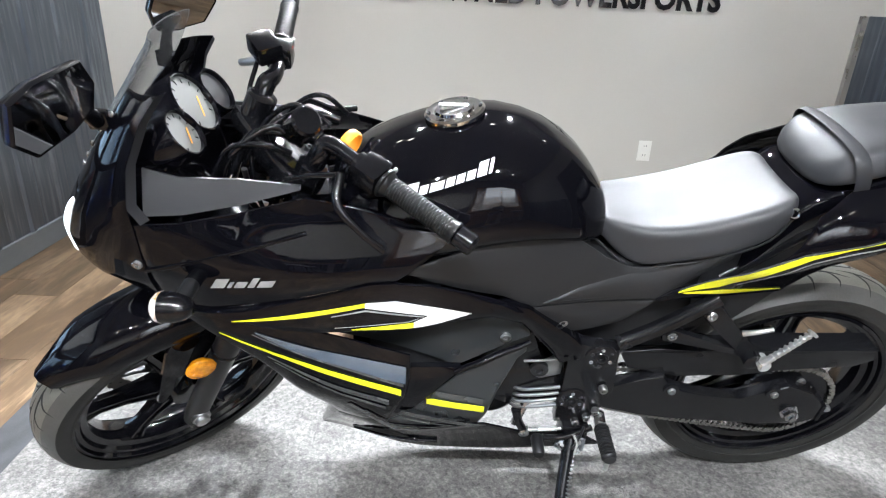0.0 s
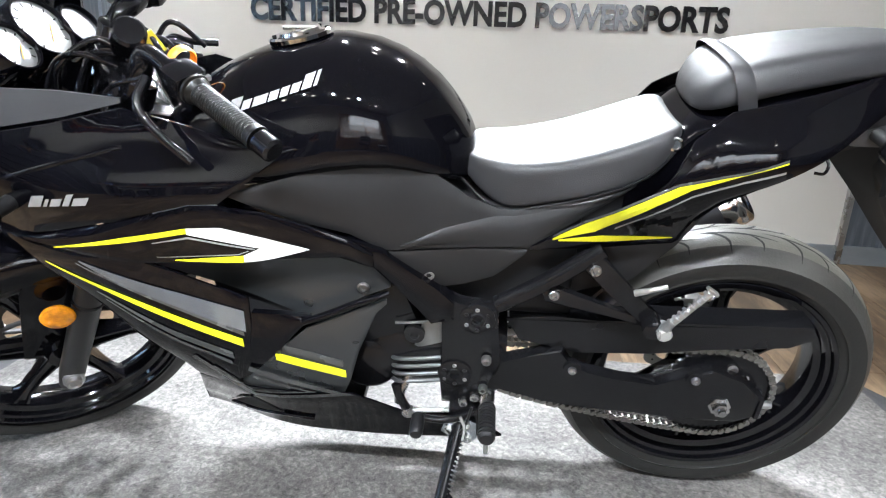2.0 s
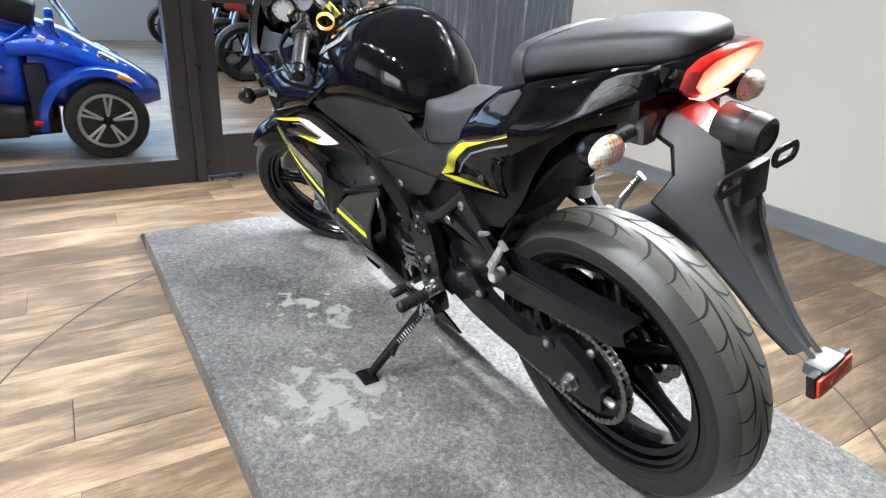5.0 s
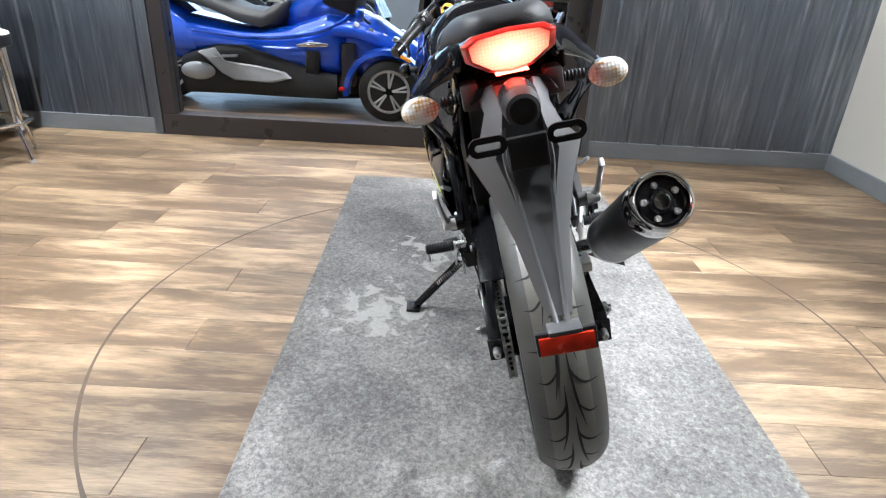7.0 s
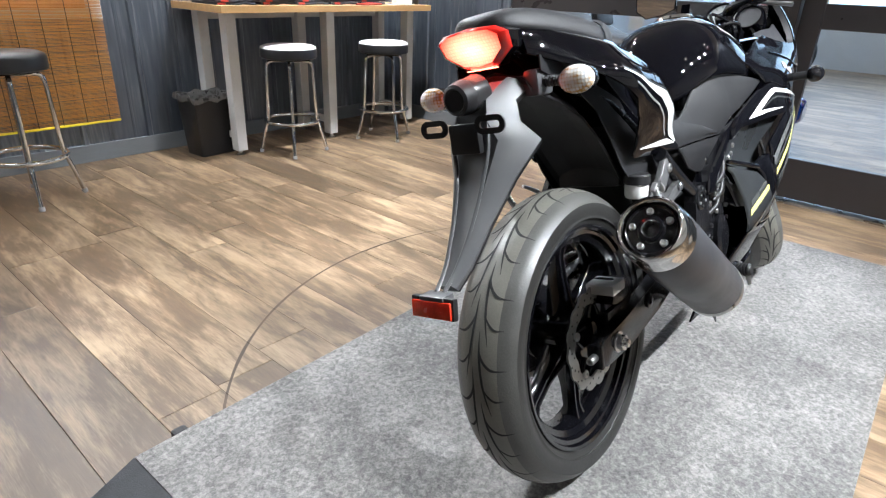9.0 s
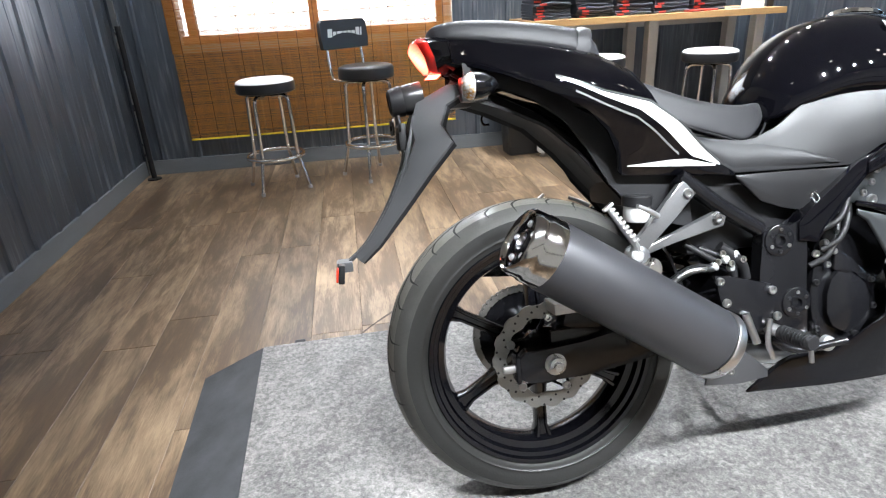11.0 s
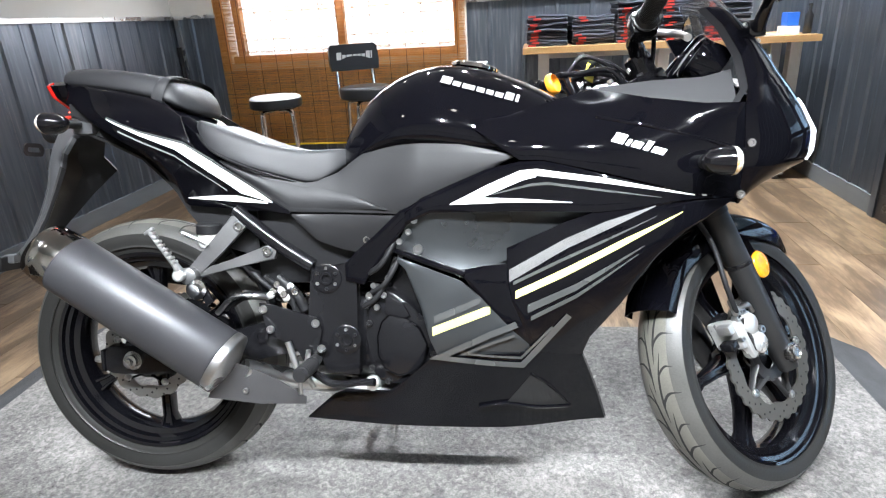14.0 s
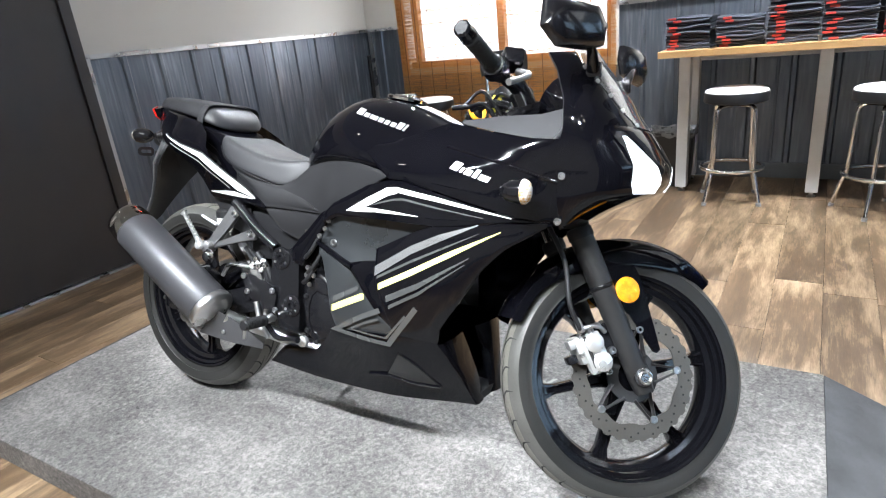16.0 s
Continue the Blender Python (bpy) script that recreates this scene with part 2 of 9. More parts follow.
# the motorcycle
M_BLACK = mat("gloss_black_paint", (0.002, 0.002, 0.003), 0.04, coat=0.0, spec=0.28, var=0.2, rvar=0.02)
M_SATIN = mat("satin_black_plastic", (0.012, 0.012, 0.013), 0.42, spec=0.36, var=0.15, fine=500, bump=0.05)
M_GREY = mat("metallic_charcoal_panel", (0.056, 0.061, 0.065), 0.31, metal=0.7, var=0.1, fine=900, coat=0.2)
M_FRAME = mat("black_frame_paint", (0.006, 0.006, 0.007), 0.21, spec=0.32, var=0.2, fine=300, bump=0.05)
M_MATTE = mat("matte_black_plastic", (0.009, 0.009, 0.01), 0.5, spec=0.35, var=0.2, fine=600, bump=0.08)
M_GUARD = mat("grey_fender_plastic", (0.062, 0.063, 0.066), 0.38, var=0.12, fine=700, bump=0.06)
M_HOOD = mat("satin_lamp_hood", (0.025, 0.025, 0.026), 0.22, spec=0.5, var=0.1)
M_SEAT = mat("black_seat_vinyl", (0.019, 0.019, 0.021), 0.52, var=0.12, fine=700, bump=0.25, spec=0.42)
M_BAR = mat("gloss_black_controls", (0.004, 0.004, 0.005), 0.17, spec=0.4, var=0.15)
M_FORK = mat("satin_black_fork", (0.014, 0.014, 0.0145), 0.4, spec=0.42, var=0.12, fine=400, bump=0.05)
M_GRIP = mat("black_grip_rubber", (0.006, 0.006, 0.006), 0.36, spec=0.3, var=0.15, fine=400)
M_BELLY = mat("black_belly_plastic", (0.003, 0.003, 0.004), 0.08, spec=0.2, var=0.1)
M_GUNMETAL = mat("cast_gunmetal", (0.17, 0.17, 0.172), 0.38, metal=0.75, var=0.14, fine=300, bump=0.08)
M_FIN = mat("grey_fin_edge", (0.16, 0.165, 0.17), 0.36, metal=0.8, var=0.14, fine=300)
M_SHIELD = mat("dark_heat_shield", (0.085, 0.085, 0.09), 0.42, metal=0.7, var=0.12, fine=400, bump=0.05)
M_TYRE = mat("tyre_rubber", (0.016, 0.0158, 0.015), 0.44, spec=0.32, var=0.25, scale=6, fine=250, bump=0.15)
M_TREAD = mat("dusty_tread_rubber", (0.112, 0.107, 0.092), 0.42, spec=0.45, var=0.3, scale=7, fine=300, bump=0.25)
M_SHOULDER = mat("tread_shoulder_rubber", (0.056, 0.055, 0.051), 0.42, spec=0.4, var=0.3, scale=9, fine=300, bump=0.2)
M_GROOVE = mat("tread_groove", (0.008, 0.008, 0.008), 0.8)
M_WHEEL = mat("gloss_black_wheel", (0.003, 0.003, 0.004), 0.09, spec=0.5, var=0.2)
M_CHROME = mat("chrome", (0.78, 0.78, 0.78), 0.07, metal=1.0, var=0.05, rvar=0.03)
# chrome with the dark surroundings it mirrors put into its colour
M_DIMCHROME = mat("chrome_dimmed_reflection", (0.55, 0.54, 0.53), 0.09, metal=1.0, var=0.08, rvar=0.04)
M_CAST = mat("dull_cast_alloy", (0.27, 0.27, 0.27), 0.36, metal=0.85, var=0.14, fine=300, bump=0.1)
M_STEEL = mat("brushed_steel", (0.5, 0.5, 0.5), 0.3, metal=1.0, var=0.15, fine=400)
M_ROTOR = mat("rotor_steel", (0.25, 0.245, 0.235), 0.42, metal=0.85, var=0.2, fine=300)
M_ALU = mat("cast_aluminium", (0.55, 0.55, 0.55), 0.38, metal=0.9, var=0.12, fine=300, bump=0.1)
M_MUFF = mat("muffler_satin_grey", (0.040, 0.040, 0.044), 0.44, metal=0.35, var=0.06, fine=500)
M_ZINC = mat("zinc_plated_steel", (0.55, 0.60, 0.66), 0.2, metal=1.0, var=0.12, fine=300)
M_BOLT = mat("zinc_bolt", (0.45, 0.45, 0.45), 0.3, metal=1.0, var=0.1)
M_YELLOW = mat("lime_yellow_stripe", (0.72, 0.72, 0.02), 0.2, var=0.05, coat=0.6)
# lime yellow again, paled in colour for the strong light on the right
M_LITYELLOW = mat("overlit_yellow_stripe", (0.66, 0.645, 0.2), 0.2, var=0.05, coat=0.6)
M_COCKPIT = mat("dark_cockpit_plastic", (0.02, 0.02, 0.022), 0.4, spec=0.4, var=0.12, fine=700, bump=0.06)
M_SILVER = mat("silver_stripe", (0.46, 0.465, 0.47), 0.24, metal=0.85, var=0.03, coat=0.5, rvar=0.015)
M_WHITE = mat("white_decal", (0.66, 0.66, 0.64), 0.25, var=0.04, coat=0.5)
M_PEARL = mat("dark_grey_decal", (0.08, 0.083, 0.083), 0.25, metal=0.4, var=0.06, coat=0.5)
M_ORANGE = mat("orange_wire_tie", (0.85, 0.33, 0.02), 0.45, var=0.08)
M_TAG = mat("yellow_tag", (0.8, 0.66, 0.05), 0.5, var=0.06)
M_AMBER = mat("amber_reflector", (0.85, 0.27, 0.006), 0.2, var=0.4, scale=70, fine=420, bump=0.35, coat=0.8)
M_RED = mat("red_lens", (0.55, 0.015, 0.01), 0.12, var=0.15, fine=300, coat=0.8)
M_SCREEN = clear("smoked_screen", (0.74, 0.75, 0.76), 0.02, 1.3, 0.97)
M_BADGE = mat("badge_silver", (0.3, 0.3, 0.3), 0.42, metal=0.35, var=0.06)
M_CALIPER = mat("bright_caliper", (0.62, 0.62, 0.61), 0.28, metal=0.7, var=0.1, fine=300)
# left silver band; the blue light it reflects is put into its colour
M_BANDS = mat("blue_grey_band", (0.26, 0.34, 0.45), 0.13, metal=0.9, var=0.03, coat=0.5, rvar=0.015)
M_CARRIER = mat("disc_carrier_black", (0.02, 0.02, 0.021), 0.45, var=0.15)
M_ROTORF = mat("dark_rotor_steel", (0.085, 0.08, 0.072), 0.42, metal=0.55, var=0.2, fine=300)
M_GAUGE = mat("white_gauge_face", (0.13, 0.13, 0.125), 0.4, var=0.03)
M_CHAIN = mat("oiled_chain", (0.3, 0.29, 0.27), 0.3, metal=0.9, var=0.3)
# the room
M_PAINT = mat("greige_wall_paint", (0.52, 0.5, 0.46), 0.75, var=0.04, scale=1.5, fine=180, bump=0.12)
M_BASE = mat("slate_baseboard", (0.16, 0.175, 0.19), 0.5, var=0.15, scale=4, fine=90, stretch=(1, 1, 4))
M_CEIL = mat("grey_ceiling", (0.4, 0.4, 0.39), 0.8, var=0.04)
M_FRAMEBR = mat("dark_bronze_frame", (0.05, 0.045, 0.046), 0.34, metal=0.35, var=0.04, fine=200)
M_DOOR = mat("dark_brown_door", (0.03, 0.025, 0.024), 0.45, var=0.15, fine=200)
M_BUTCHER = mat("butcher_block", (0.5, 0.3, 0.13), 0.4, var=0.18, scale=6, fine=60, stretch=(0.4, 5, 5))
M_LEG = mat("grey_painted_leg", (0.6, 0.6, 0.59), 0.45, var=0.08)
M_RUBBERFOOT = mat("grey_rubber_foot", (0.3, 0.3, 0.3), 0.5, var=0.1)
M_VINYL = mat("black_stool_vinyl", (0.014, 0.014, 0.015), 0.35, var=0.1)
M_WVINYL = mat("white_stool_vinyl", (0.84, 0.84, 0.83), 0.35, var=0.05)
M_BIN = mat("black_bin_plastic", (0.014, 0.014, 0.015), 0.45, var=0.1)
M_BAG = mat("clear_bag", (0.12, 0.12, 0.12), 0.3, var=0.2, scale=25)
M_DENIM = mat("dark_denim", (0.03, 0.036, 0.05), 0.9, var=0.3, scale=30, fine=300, bump=0.4)
M_REDTAG = mat("red_label", (0.4, 0.03, 0.02), 0.6)
M_SIGN = mat("sign_letter_black", (0.008, 0.008, 0.009), 0.1, spec=0.3, var=0.1, rvar=0.01)
M_OUTLET = mat("white_outlet", (0.75, 0.74, 0.7), 0.4, var=0.03)
M_BLUE = mat("metallic_blue_paint", (0.005, 0.075, 0.56), 0.1, metal=0.35, var=0.12, coat=1.0)
M_GLASS = clear("window_glass", (0.97, 0.98, 0.98), 0.0, 1.1, 1.0)
M_HEAD = glow("lit_headlight", (0.9, 0.95, 1.0), 1.3)
M_MIRROR = mat("mirror_silver", (0.85, 0.86, 0.86), 0.02, metal=1.0, var=0.02, rvar=0.005)
M_REFL = mat("red_reflector", (0.6, 0.03, 0.012), 0.2, var=0.25, scale=60, fine=400, bump=0.3, coat=0.8)


def carpet():
    """Heathered grey carpet: fibre speckle, cloudy wear, and a pale scraped patch by the stand foot."""
    ma = bpy.data.materials.new("grey_carpet")
    ma.use_nodes = True
    nt = ma.node_tree
    bs = nt.nodes["Principled BSDF"]
    bs.inputs["Roughness"].default_value = 0.62
    bs.inputs["Specular IOR Level"].default_value = 0.55
    tc = nt.nodes.new("ShaderNodeTexCoord")

    def nz(s, d, dist=0.0):
        t = nt.nodes.new("ShaderNodeTexNoise")
        t.inputs["Scale"].default_value, t.inputs["Detail"].default_value, t.inputs["Distortion"].default_value = s, d, dist
        nt.links.new(tc.outputs["Object"], t.inputs["Vector"])
        return t.outputs[0]

    def ma2(op, a, b, c=None):
        m = nt.nodes.new("ShaderNodeMath")
        m.operation = op
        for i, v in enumerate((a, b, c)):
            if v is None:
                continue
            if isinstance(v, (int, float)):
                m.inputs[i].default_value = v
            else:
                nt.links.new(v, m.inputs[i])
        return m.outputs[0]
    cloud, blot, fibre, grain = nz(2.3, 5, 0.5), nz(20, 7, 1.0), nz(260, 4), nz(82, 4, 0.6)
    f = ma2("MULTIPLY_ADD", cloud, 0.42, ma2("MULTIPLY_ADD", blot, 0.22, ma2("MULTIPLY_ADD", grain, 0.44, ma2("MULTIPLY", fibre, 0.30))))
    rp = nt.nodes.new("ShaderNodeValToRGB")
    cr = rp.color_ramp
    cr.elements[0].position, cr.elements[0].color = 0.53, (0.026, 0.0245, 0.0235, 1)
    cr.elements[1].position, cr.elements[1].color = 0.91, (0.295, 0.281, 0.264, 1)
    e = cr.elements.new(0.695)
    e.color = (0.112, 0.1065, 0.102, 1)
    nt.links.new(f, rp.inputs[0])
    # scraped patches: flakes that thin out round each centre
    flake = nz(21, 7, 0.4)
    near = None
    for centre, spread in (((0.06, -0.36, 0.0865), 1.25), ((-0.42, -0.27, 0.0865), 2.6), ((-0.30, -0.20, 0.0865), 3.0), ((0.16, -0.33, 0.0865), 2.4)):
        vm = nt.nodes.new("ShaderNodeVectorMath")
        vm.operation = "DISTANCE"
        nt.links.new(tc.outputs["Object"], vm.inputs[0])
        vm.inputs[1].default_value = centre
        fall = ma2("MULTIPLY", vm.outputs["Value"], spread)
        near = fall if near is None else ma2("MINIMUM", near, fall)
    msk = nt.nodes.new("ShaderNodeMapRange")
    msk.inputs["From Min"].default_value, msk.inputs["From Max"].default_value = 0.365, 0.42
    nt.links.new(ma2("SUBTRACT", flake, near), msk.inputs[0])
    mx = nt.nodes.new("ShaderNodeMix")
    mx.data_type = "RGBA"
    mx.inputs["B"].default_value = (0.31, 0.31, 0.285, 1)
    nt.links.new(rp.outputs[0], mx.inputs["A"])
    nt.links.new(ma2("MULTIPLY", msk.outputs[0], 0.65), mx.inputs["Factor"])
    nt.links.new(mx.outputs["Result"], bs.inputs["Base Color"])
    bp = nt.nodes.new("ShaderNodeBump")
    bp.inputs["Strength"].default_value, bp.inputs["Distance"].default_value = 0.8, 0.003
    nt.links.new(fibre, bp.inputs["Height"])
    nt.links.new(bp.outputs[0], bs.inputs["Normal"])
    return ma


def bamboo():
    """Thin bamboo slats that let daylight glow through."""
    ma = bpy.data.materials.new("bamboo_slat")
    ma.use_nodes = True
    nt = ma.node_tree
    bs = nt.nodes["Principled BSDF"]
    tr = nt.nodes.new("ShaderNodeBsdfTranslucent")
    mx = nt.nodes.new("ShaderNodeMixShader")
    tc = nt.nodes.new("ShaderNodeTexCoord")
    mp = nt.nodes.new("ShaderNodeMapping")
    mp.inputs["Scale"].default_value = (1.2, 1, 90)
    nz = nt.nodes.new("ShaderNodeTexNoise")
    nz.inputs["Scale"].default_value, nz.inputs["Detail"].default_value = 3.0, 4
    nt.links.new(tc.outputs["Object"], mp.inputs["Vector"])
    nt.links.new(mp.outputs[0], nz.inputs["Vector"])
    rp = nt.nodes.new("ShaderNodeValToRGB")
    rp.color_ramp.elements[0].position, rp.color_ramp.elements[0].color = 0.3, (0.30, 0.115, 0.018, 1)
    rp.color_ramp.elements[1].position, rp.color_ramp.elements[1].color = 0.72, (0.62, 0.30, 0.07, 1)
    nt.links.new(nz.outputs[0], rp.inputs[0])
    nt.links.new(rp.outputs[0], bs.inputs["Base Color"])
    bs.inputs["Roughness"].default_value = 0.55
    tr.inputs[0].default_value = (0.80, 0.55, 0.36, 1)
    mx.inputs[0].default_value = 0.3
    nt.links.new(bs.outputs[0], mx.inputs[1])
    nt.links.new(tr.outputs[0], mx.inputs[2])
    nt.links.new(mx.outputs[0], nt.nodes["Material Output"].inputs[0])
    return ma


M_CARPET = carpet()
M_RAMP = mat("ramp_carpet", (0.068, 0.07, 0.074), 0.9, var=0.35, scale=9, fine=330, bump=0.6, spec=0.2)
M_BLIND = bamboo()
M_WOODTRIM = mat("orange_wood_casing", (0.45, 0.19, 0.05), 0.4, var=0.2, scale=6, fine=60, stretch=(6, 6, 0.5))
M_OUTSIDE = glow("daylight_backdrop", (0.92, 0.95, 1.0), 2.6)
M_FARSKY = glow("showroom_window_glow", (0.5, 0.73, 1.0), 2.2)
M_HOODGLOW = glow("red_hood_glow", (1.0, 0.05, 0.03), 26.0)
M_SHOWWALL = mat("showroom_wall", (0.55, 0.58, 0.62), 0.7, var=0.05)
M_GREYCAST = mat("grey_footboard", (0.4, 0.41, 0.42), 0.45, metal=0.3, var=0.12)
M_RING = mat("scuff_line", (0.075, 0.052, 0.036), 0.7, var=0.3, scale=10)
M_REDBIKE = mat("red_bike_paint", (0.4, 0.02, 0.02), 0.2, coat=0.8)
M_YELBIKE = mat("yellow_bike_paint", (0.7, 0.5, 0.02), 0.2, coat=0.8)
M_BLUEBOX = mat("blue_carton", (0.02, 0.12, 0.5), 0.5)


def tail_glow():
    """Red tail lens with a bulb behind its middle."""
    ma = bpy.data.materials.new("lit_tail_lens")
    ma.use_nodes = True
    nt = ma.node_tree
    bs = nt.nodes["Principled BSDF"]
    tc = nt.nodes.new("ShaderNodeTexCoord")
    mp = nt.nodes.new("ShaderNodeMapping")
    mp.inputs["Location"].default_value = (0.0, 0.0, -0.892 * 25)
    mp.inputs["Scale"].default_value = (0.0, 14.5, 25)
    gr = nt.nodes.new("ShaderNodeTexGradient")
    gr.gradient_type = "SPHERICAL"
    nt.links.new(tc.outputs["Object"], mp.inputs["Vector"])
    nt.links.new(mp.outputs[0], gr.inputs[0])
    rp = nt.nodes.new("ShaderNodeValToRGB")
    rp.color_ramp.elements[0].position, rp.color_ramp.elements[0].color = 0.0, (1.0, 0.022, 0.012, 1)
    rp.color_ramp.elements[1].position, rp.color_ramp.elements[1].color = 0.95, (4.2, 1.0, 0.6, 1)
    nt.links.new(gr.outputs["Color"], rp.inputs[0])
    bs.inputs["Base Color"].default_value = (0.5, 0.02, 0.01, 1)
    sp = nt.nodes.new("ShaderNodeSeparateXYZ")
    cb = nt.nodes.new("ShaderNodeCombineXYZ")
    br = nt.nodes.new("ShaderNodeTexBrick")
    nt.links.new(tc.outputs["Object"], sp.inputs[0])
    nt.links.new(sp.outputs["Y"], cb.inputs[0])
    nt.links.new(sp.outputs["Z"], cb.inputs[1])
    nt.links.new(cb.outputs[0], br.inputs["Vector"])
    br.offset = 0.0
    for key, v in (("Color1", (1, 1, 1, 1)), ("Color2", (0.86, 0.84, 0.84, 1)), ("Mortar", (0.8, 0.72, 0.72, 1)), ("Scale", 1.0), ("Mortar Size", 0.0007), ("Brick Width", 0.0052), ("Row Height", 0.0052)):
        br.inputs[key].default_value = v
    ml = nt.nodes.new("ShaderNodeMix")
    ml.data_type, ml.blend_type = "RGBA", "MULTIPLY"
    ml.inputs["Factor"].default_value = 1.0
    nt.links.new(rp.outputs[0], ml.inputs["A"])
    nt.links.new(br.outputs["Color"], ml.inputs["B"])
    nt.links.new(ml.outputs["Result"], bs.inputs["Emission Color"])
    bs.inputs["Emission Strength"].default_value = 1.35
    return ma


def indicator():
    """Clear lens moulded in small squares over an amber bulb."""
    ma = bpy.data.materials.new("clear_indicator")
    ma.use_nodes = True
    nt = ma.node_tree
    bs = nt.nodes["Principled BSDF"]
    tc = nt.nodes.new("ShaderNodeTexCoord")
    vo = nt.nodes.new("ShaderNodeTexVoronoi")
    vo.inputs["Scale"].default_value, vo.inputs["Randomness"].default_value = 170, 0.15
    nz = nt.nodes.new("ShaderNodeTexNoise")
    nz.inputs["Scale"].default_value, nz.inputs["Detail"].default_value = 42, 3
    nt.links.new(tc.outputs["Object"], vo.inputs["Vector"])
    nt.links.new(tc.outputs["Object"], nz.inputs["Vector"])
    ad = nt.nodes.new("ShaderNodeMath")
    ad.operation = "MULTIPLY_ADD"
    ad.inputs[1].default_value = 60.0
    nt.links.new(vo.outputs["Distance"], ad.inputs[0])
    sc = nt.nodes.new("ShaderNodeMath")
    sc.operation = "MULTIPLY_ADD"
    nt.links.new(vo.outputs["Distance"], sc.inputs[0])
    sc.inputs[1].default_value = 0.5
    nt.links.new(nz.outputs[0], sc.inputs[2])
    rp = nt.nodes.new("ShaderNodeValToRGB")
    cr = rp.color_ramp
    cr.elements[0].position, cr.elements[0].color = 0.52, (0.74, 0.76, 0.77, 1)
    cr.elements[1].position, cr.elements[1].color = 0.95, (0.5, 0.26, 0.06, 1)
    e = cr.elements.new(0.74)
    e.color = (0.72, 0.68, 0.6, 1)
    nt.links.new(sc.outputs[0], rp.inputs[0])
    nt.links.new(rp.outputs[0], bs.inputs["Base Color"])
    bs.inputs["Roughness"].default_value = 0.15
    bs.inputs["Coat Weight"].default_value = 0.8
    bp = nt.nodes.new("ShaderNodeBump")
    bp.inputs["Strength"].default_value, bp.inputs["Distance"].default_value = 0.5, 0.002
    nt.links.new(vo.outputs["Distance"], bp.inputs["Height"])
    nt.links.new(bp.outputs[0], bs.inputs["Normal"])
    return ma


M_REDGLOW = tail_glow()
M_INDIC = indicator()

# ---- the room ----
XF, XR, YB, YW = -1.88, 2.55, 3.38, -2.1      # front wall, right wall, back wall, window wall
CAP = 1.17


def plain_box(name, lo, hi, material, parent=None, label="", bevel=0.0):
    bm = bmesh.new()
    c = [(a + b) / 2 for a, b in zip(lo, hi)]
    s = [b - a for a, b in zip(lo, hi)]
    box(bm, c, s, bevel=bevel)
    return part(name, bm, material, parent, label)


def metal_sheet():
    """Weathered galvanised sheet: streaks down the ribs, pale scuffs, reflected blue light as tint."""
    ma = bpy.data.materials.new("galvanised_sheet")
    ma.use_nodes = True
    nt = ma.node_tree
    bs = nt.nodes["Principled BSDF"]
    bs.inputs["Metallic"].default_value = 0.75
    tc = nt.nodes.new("ShaderNodeTexCoord")
    outs = []
    for sc, det, st in ((1.1, 4, (2.2, 2.2, 0.7)), (14.0, 8, (3.4, 3.4, 0.28)), (90.0, 2, (1, 1, 1))):
        mp = nt.nodes.new("ShaderNodeMapping")
        mp.inputs["Scale"].default_value = st
        tx = nt.nodes.new("ShaderNodeTexNoise")
        tx.inputs["Scale"].default_value, tx.inputs["Detail"].default_value = sc, det
        nt.links.new(tc.outputs["Object"], mp.inputs["Vector"])
        nt.links.new(mp.outputs[0], tx.inputs["Vector"])
        outs.append(tx)
    # ramp colours carry the blue and the bright streaks of window reflections
    rp = nt.nodes.new("ShaderNodeValToRGB")
    cr = rp.color_ramp
    cr.elements[0].position, cr.elements[0].color = 0.30, (0.085, 0.102, 0.132, 1)
    cr.elements[1].position, cr.elements[1].color = 0.90, (0.46, 0.495, 0.54, 1)
    e = cr.elements.new(0.56)
    e.color = (0.155, 0.178, 0.212, 1)
    ad = nt.nodes.new("ShaderNodeMath")
    ad.operation = "MULTIPLY_ADD"
    nt.links.new(outs[1].outputs[0], ad.inputs[0])
    ad.inputs[1].default_value = 0.5
    sb = nt.nodes.new("ShaderNodeMath")
    sb.operation = "MULTIPLY_ADD"
    nt.links.new(outs[0].outputs[0], sb.inputs[0])
    sb.inputs[1].default_value, sb.inputs[2].default_value = 0.55, 0.0
    nt.links.new(sb.outputs[0], ad.inputs[2])
    nt.links.new(ad.outputs[0], rp.inputs[0])
    nt.links.new(rp.outputs[0], bs.inputs["Base Color"])
    rr = nt.nodes.new("ShaderNodeMapRange")
    rr.inputs["To Min"].default_value, rr.inputs["To Max"].default_value = 0.24, 0.56
    nt.links.new(outs[1].outputs[0], rr.inputs[0])
    nt.links.new(rr.outputs[0], bs.inputs["Roughness"])
    bp = nt.nodes.new("ShaderNodeBump")
    bp.inputs["Strength"].default_value, bp.inputs["Distance"].default_value = 0.15, 0.002
    nt.links.new(outs[2].outputs[0], bp.inputs["Height"])
    nt.links.new(bp.outputs[0], bs.inputs["Normal"])
    return ma


M_SHEET = metal_sheet()


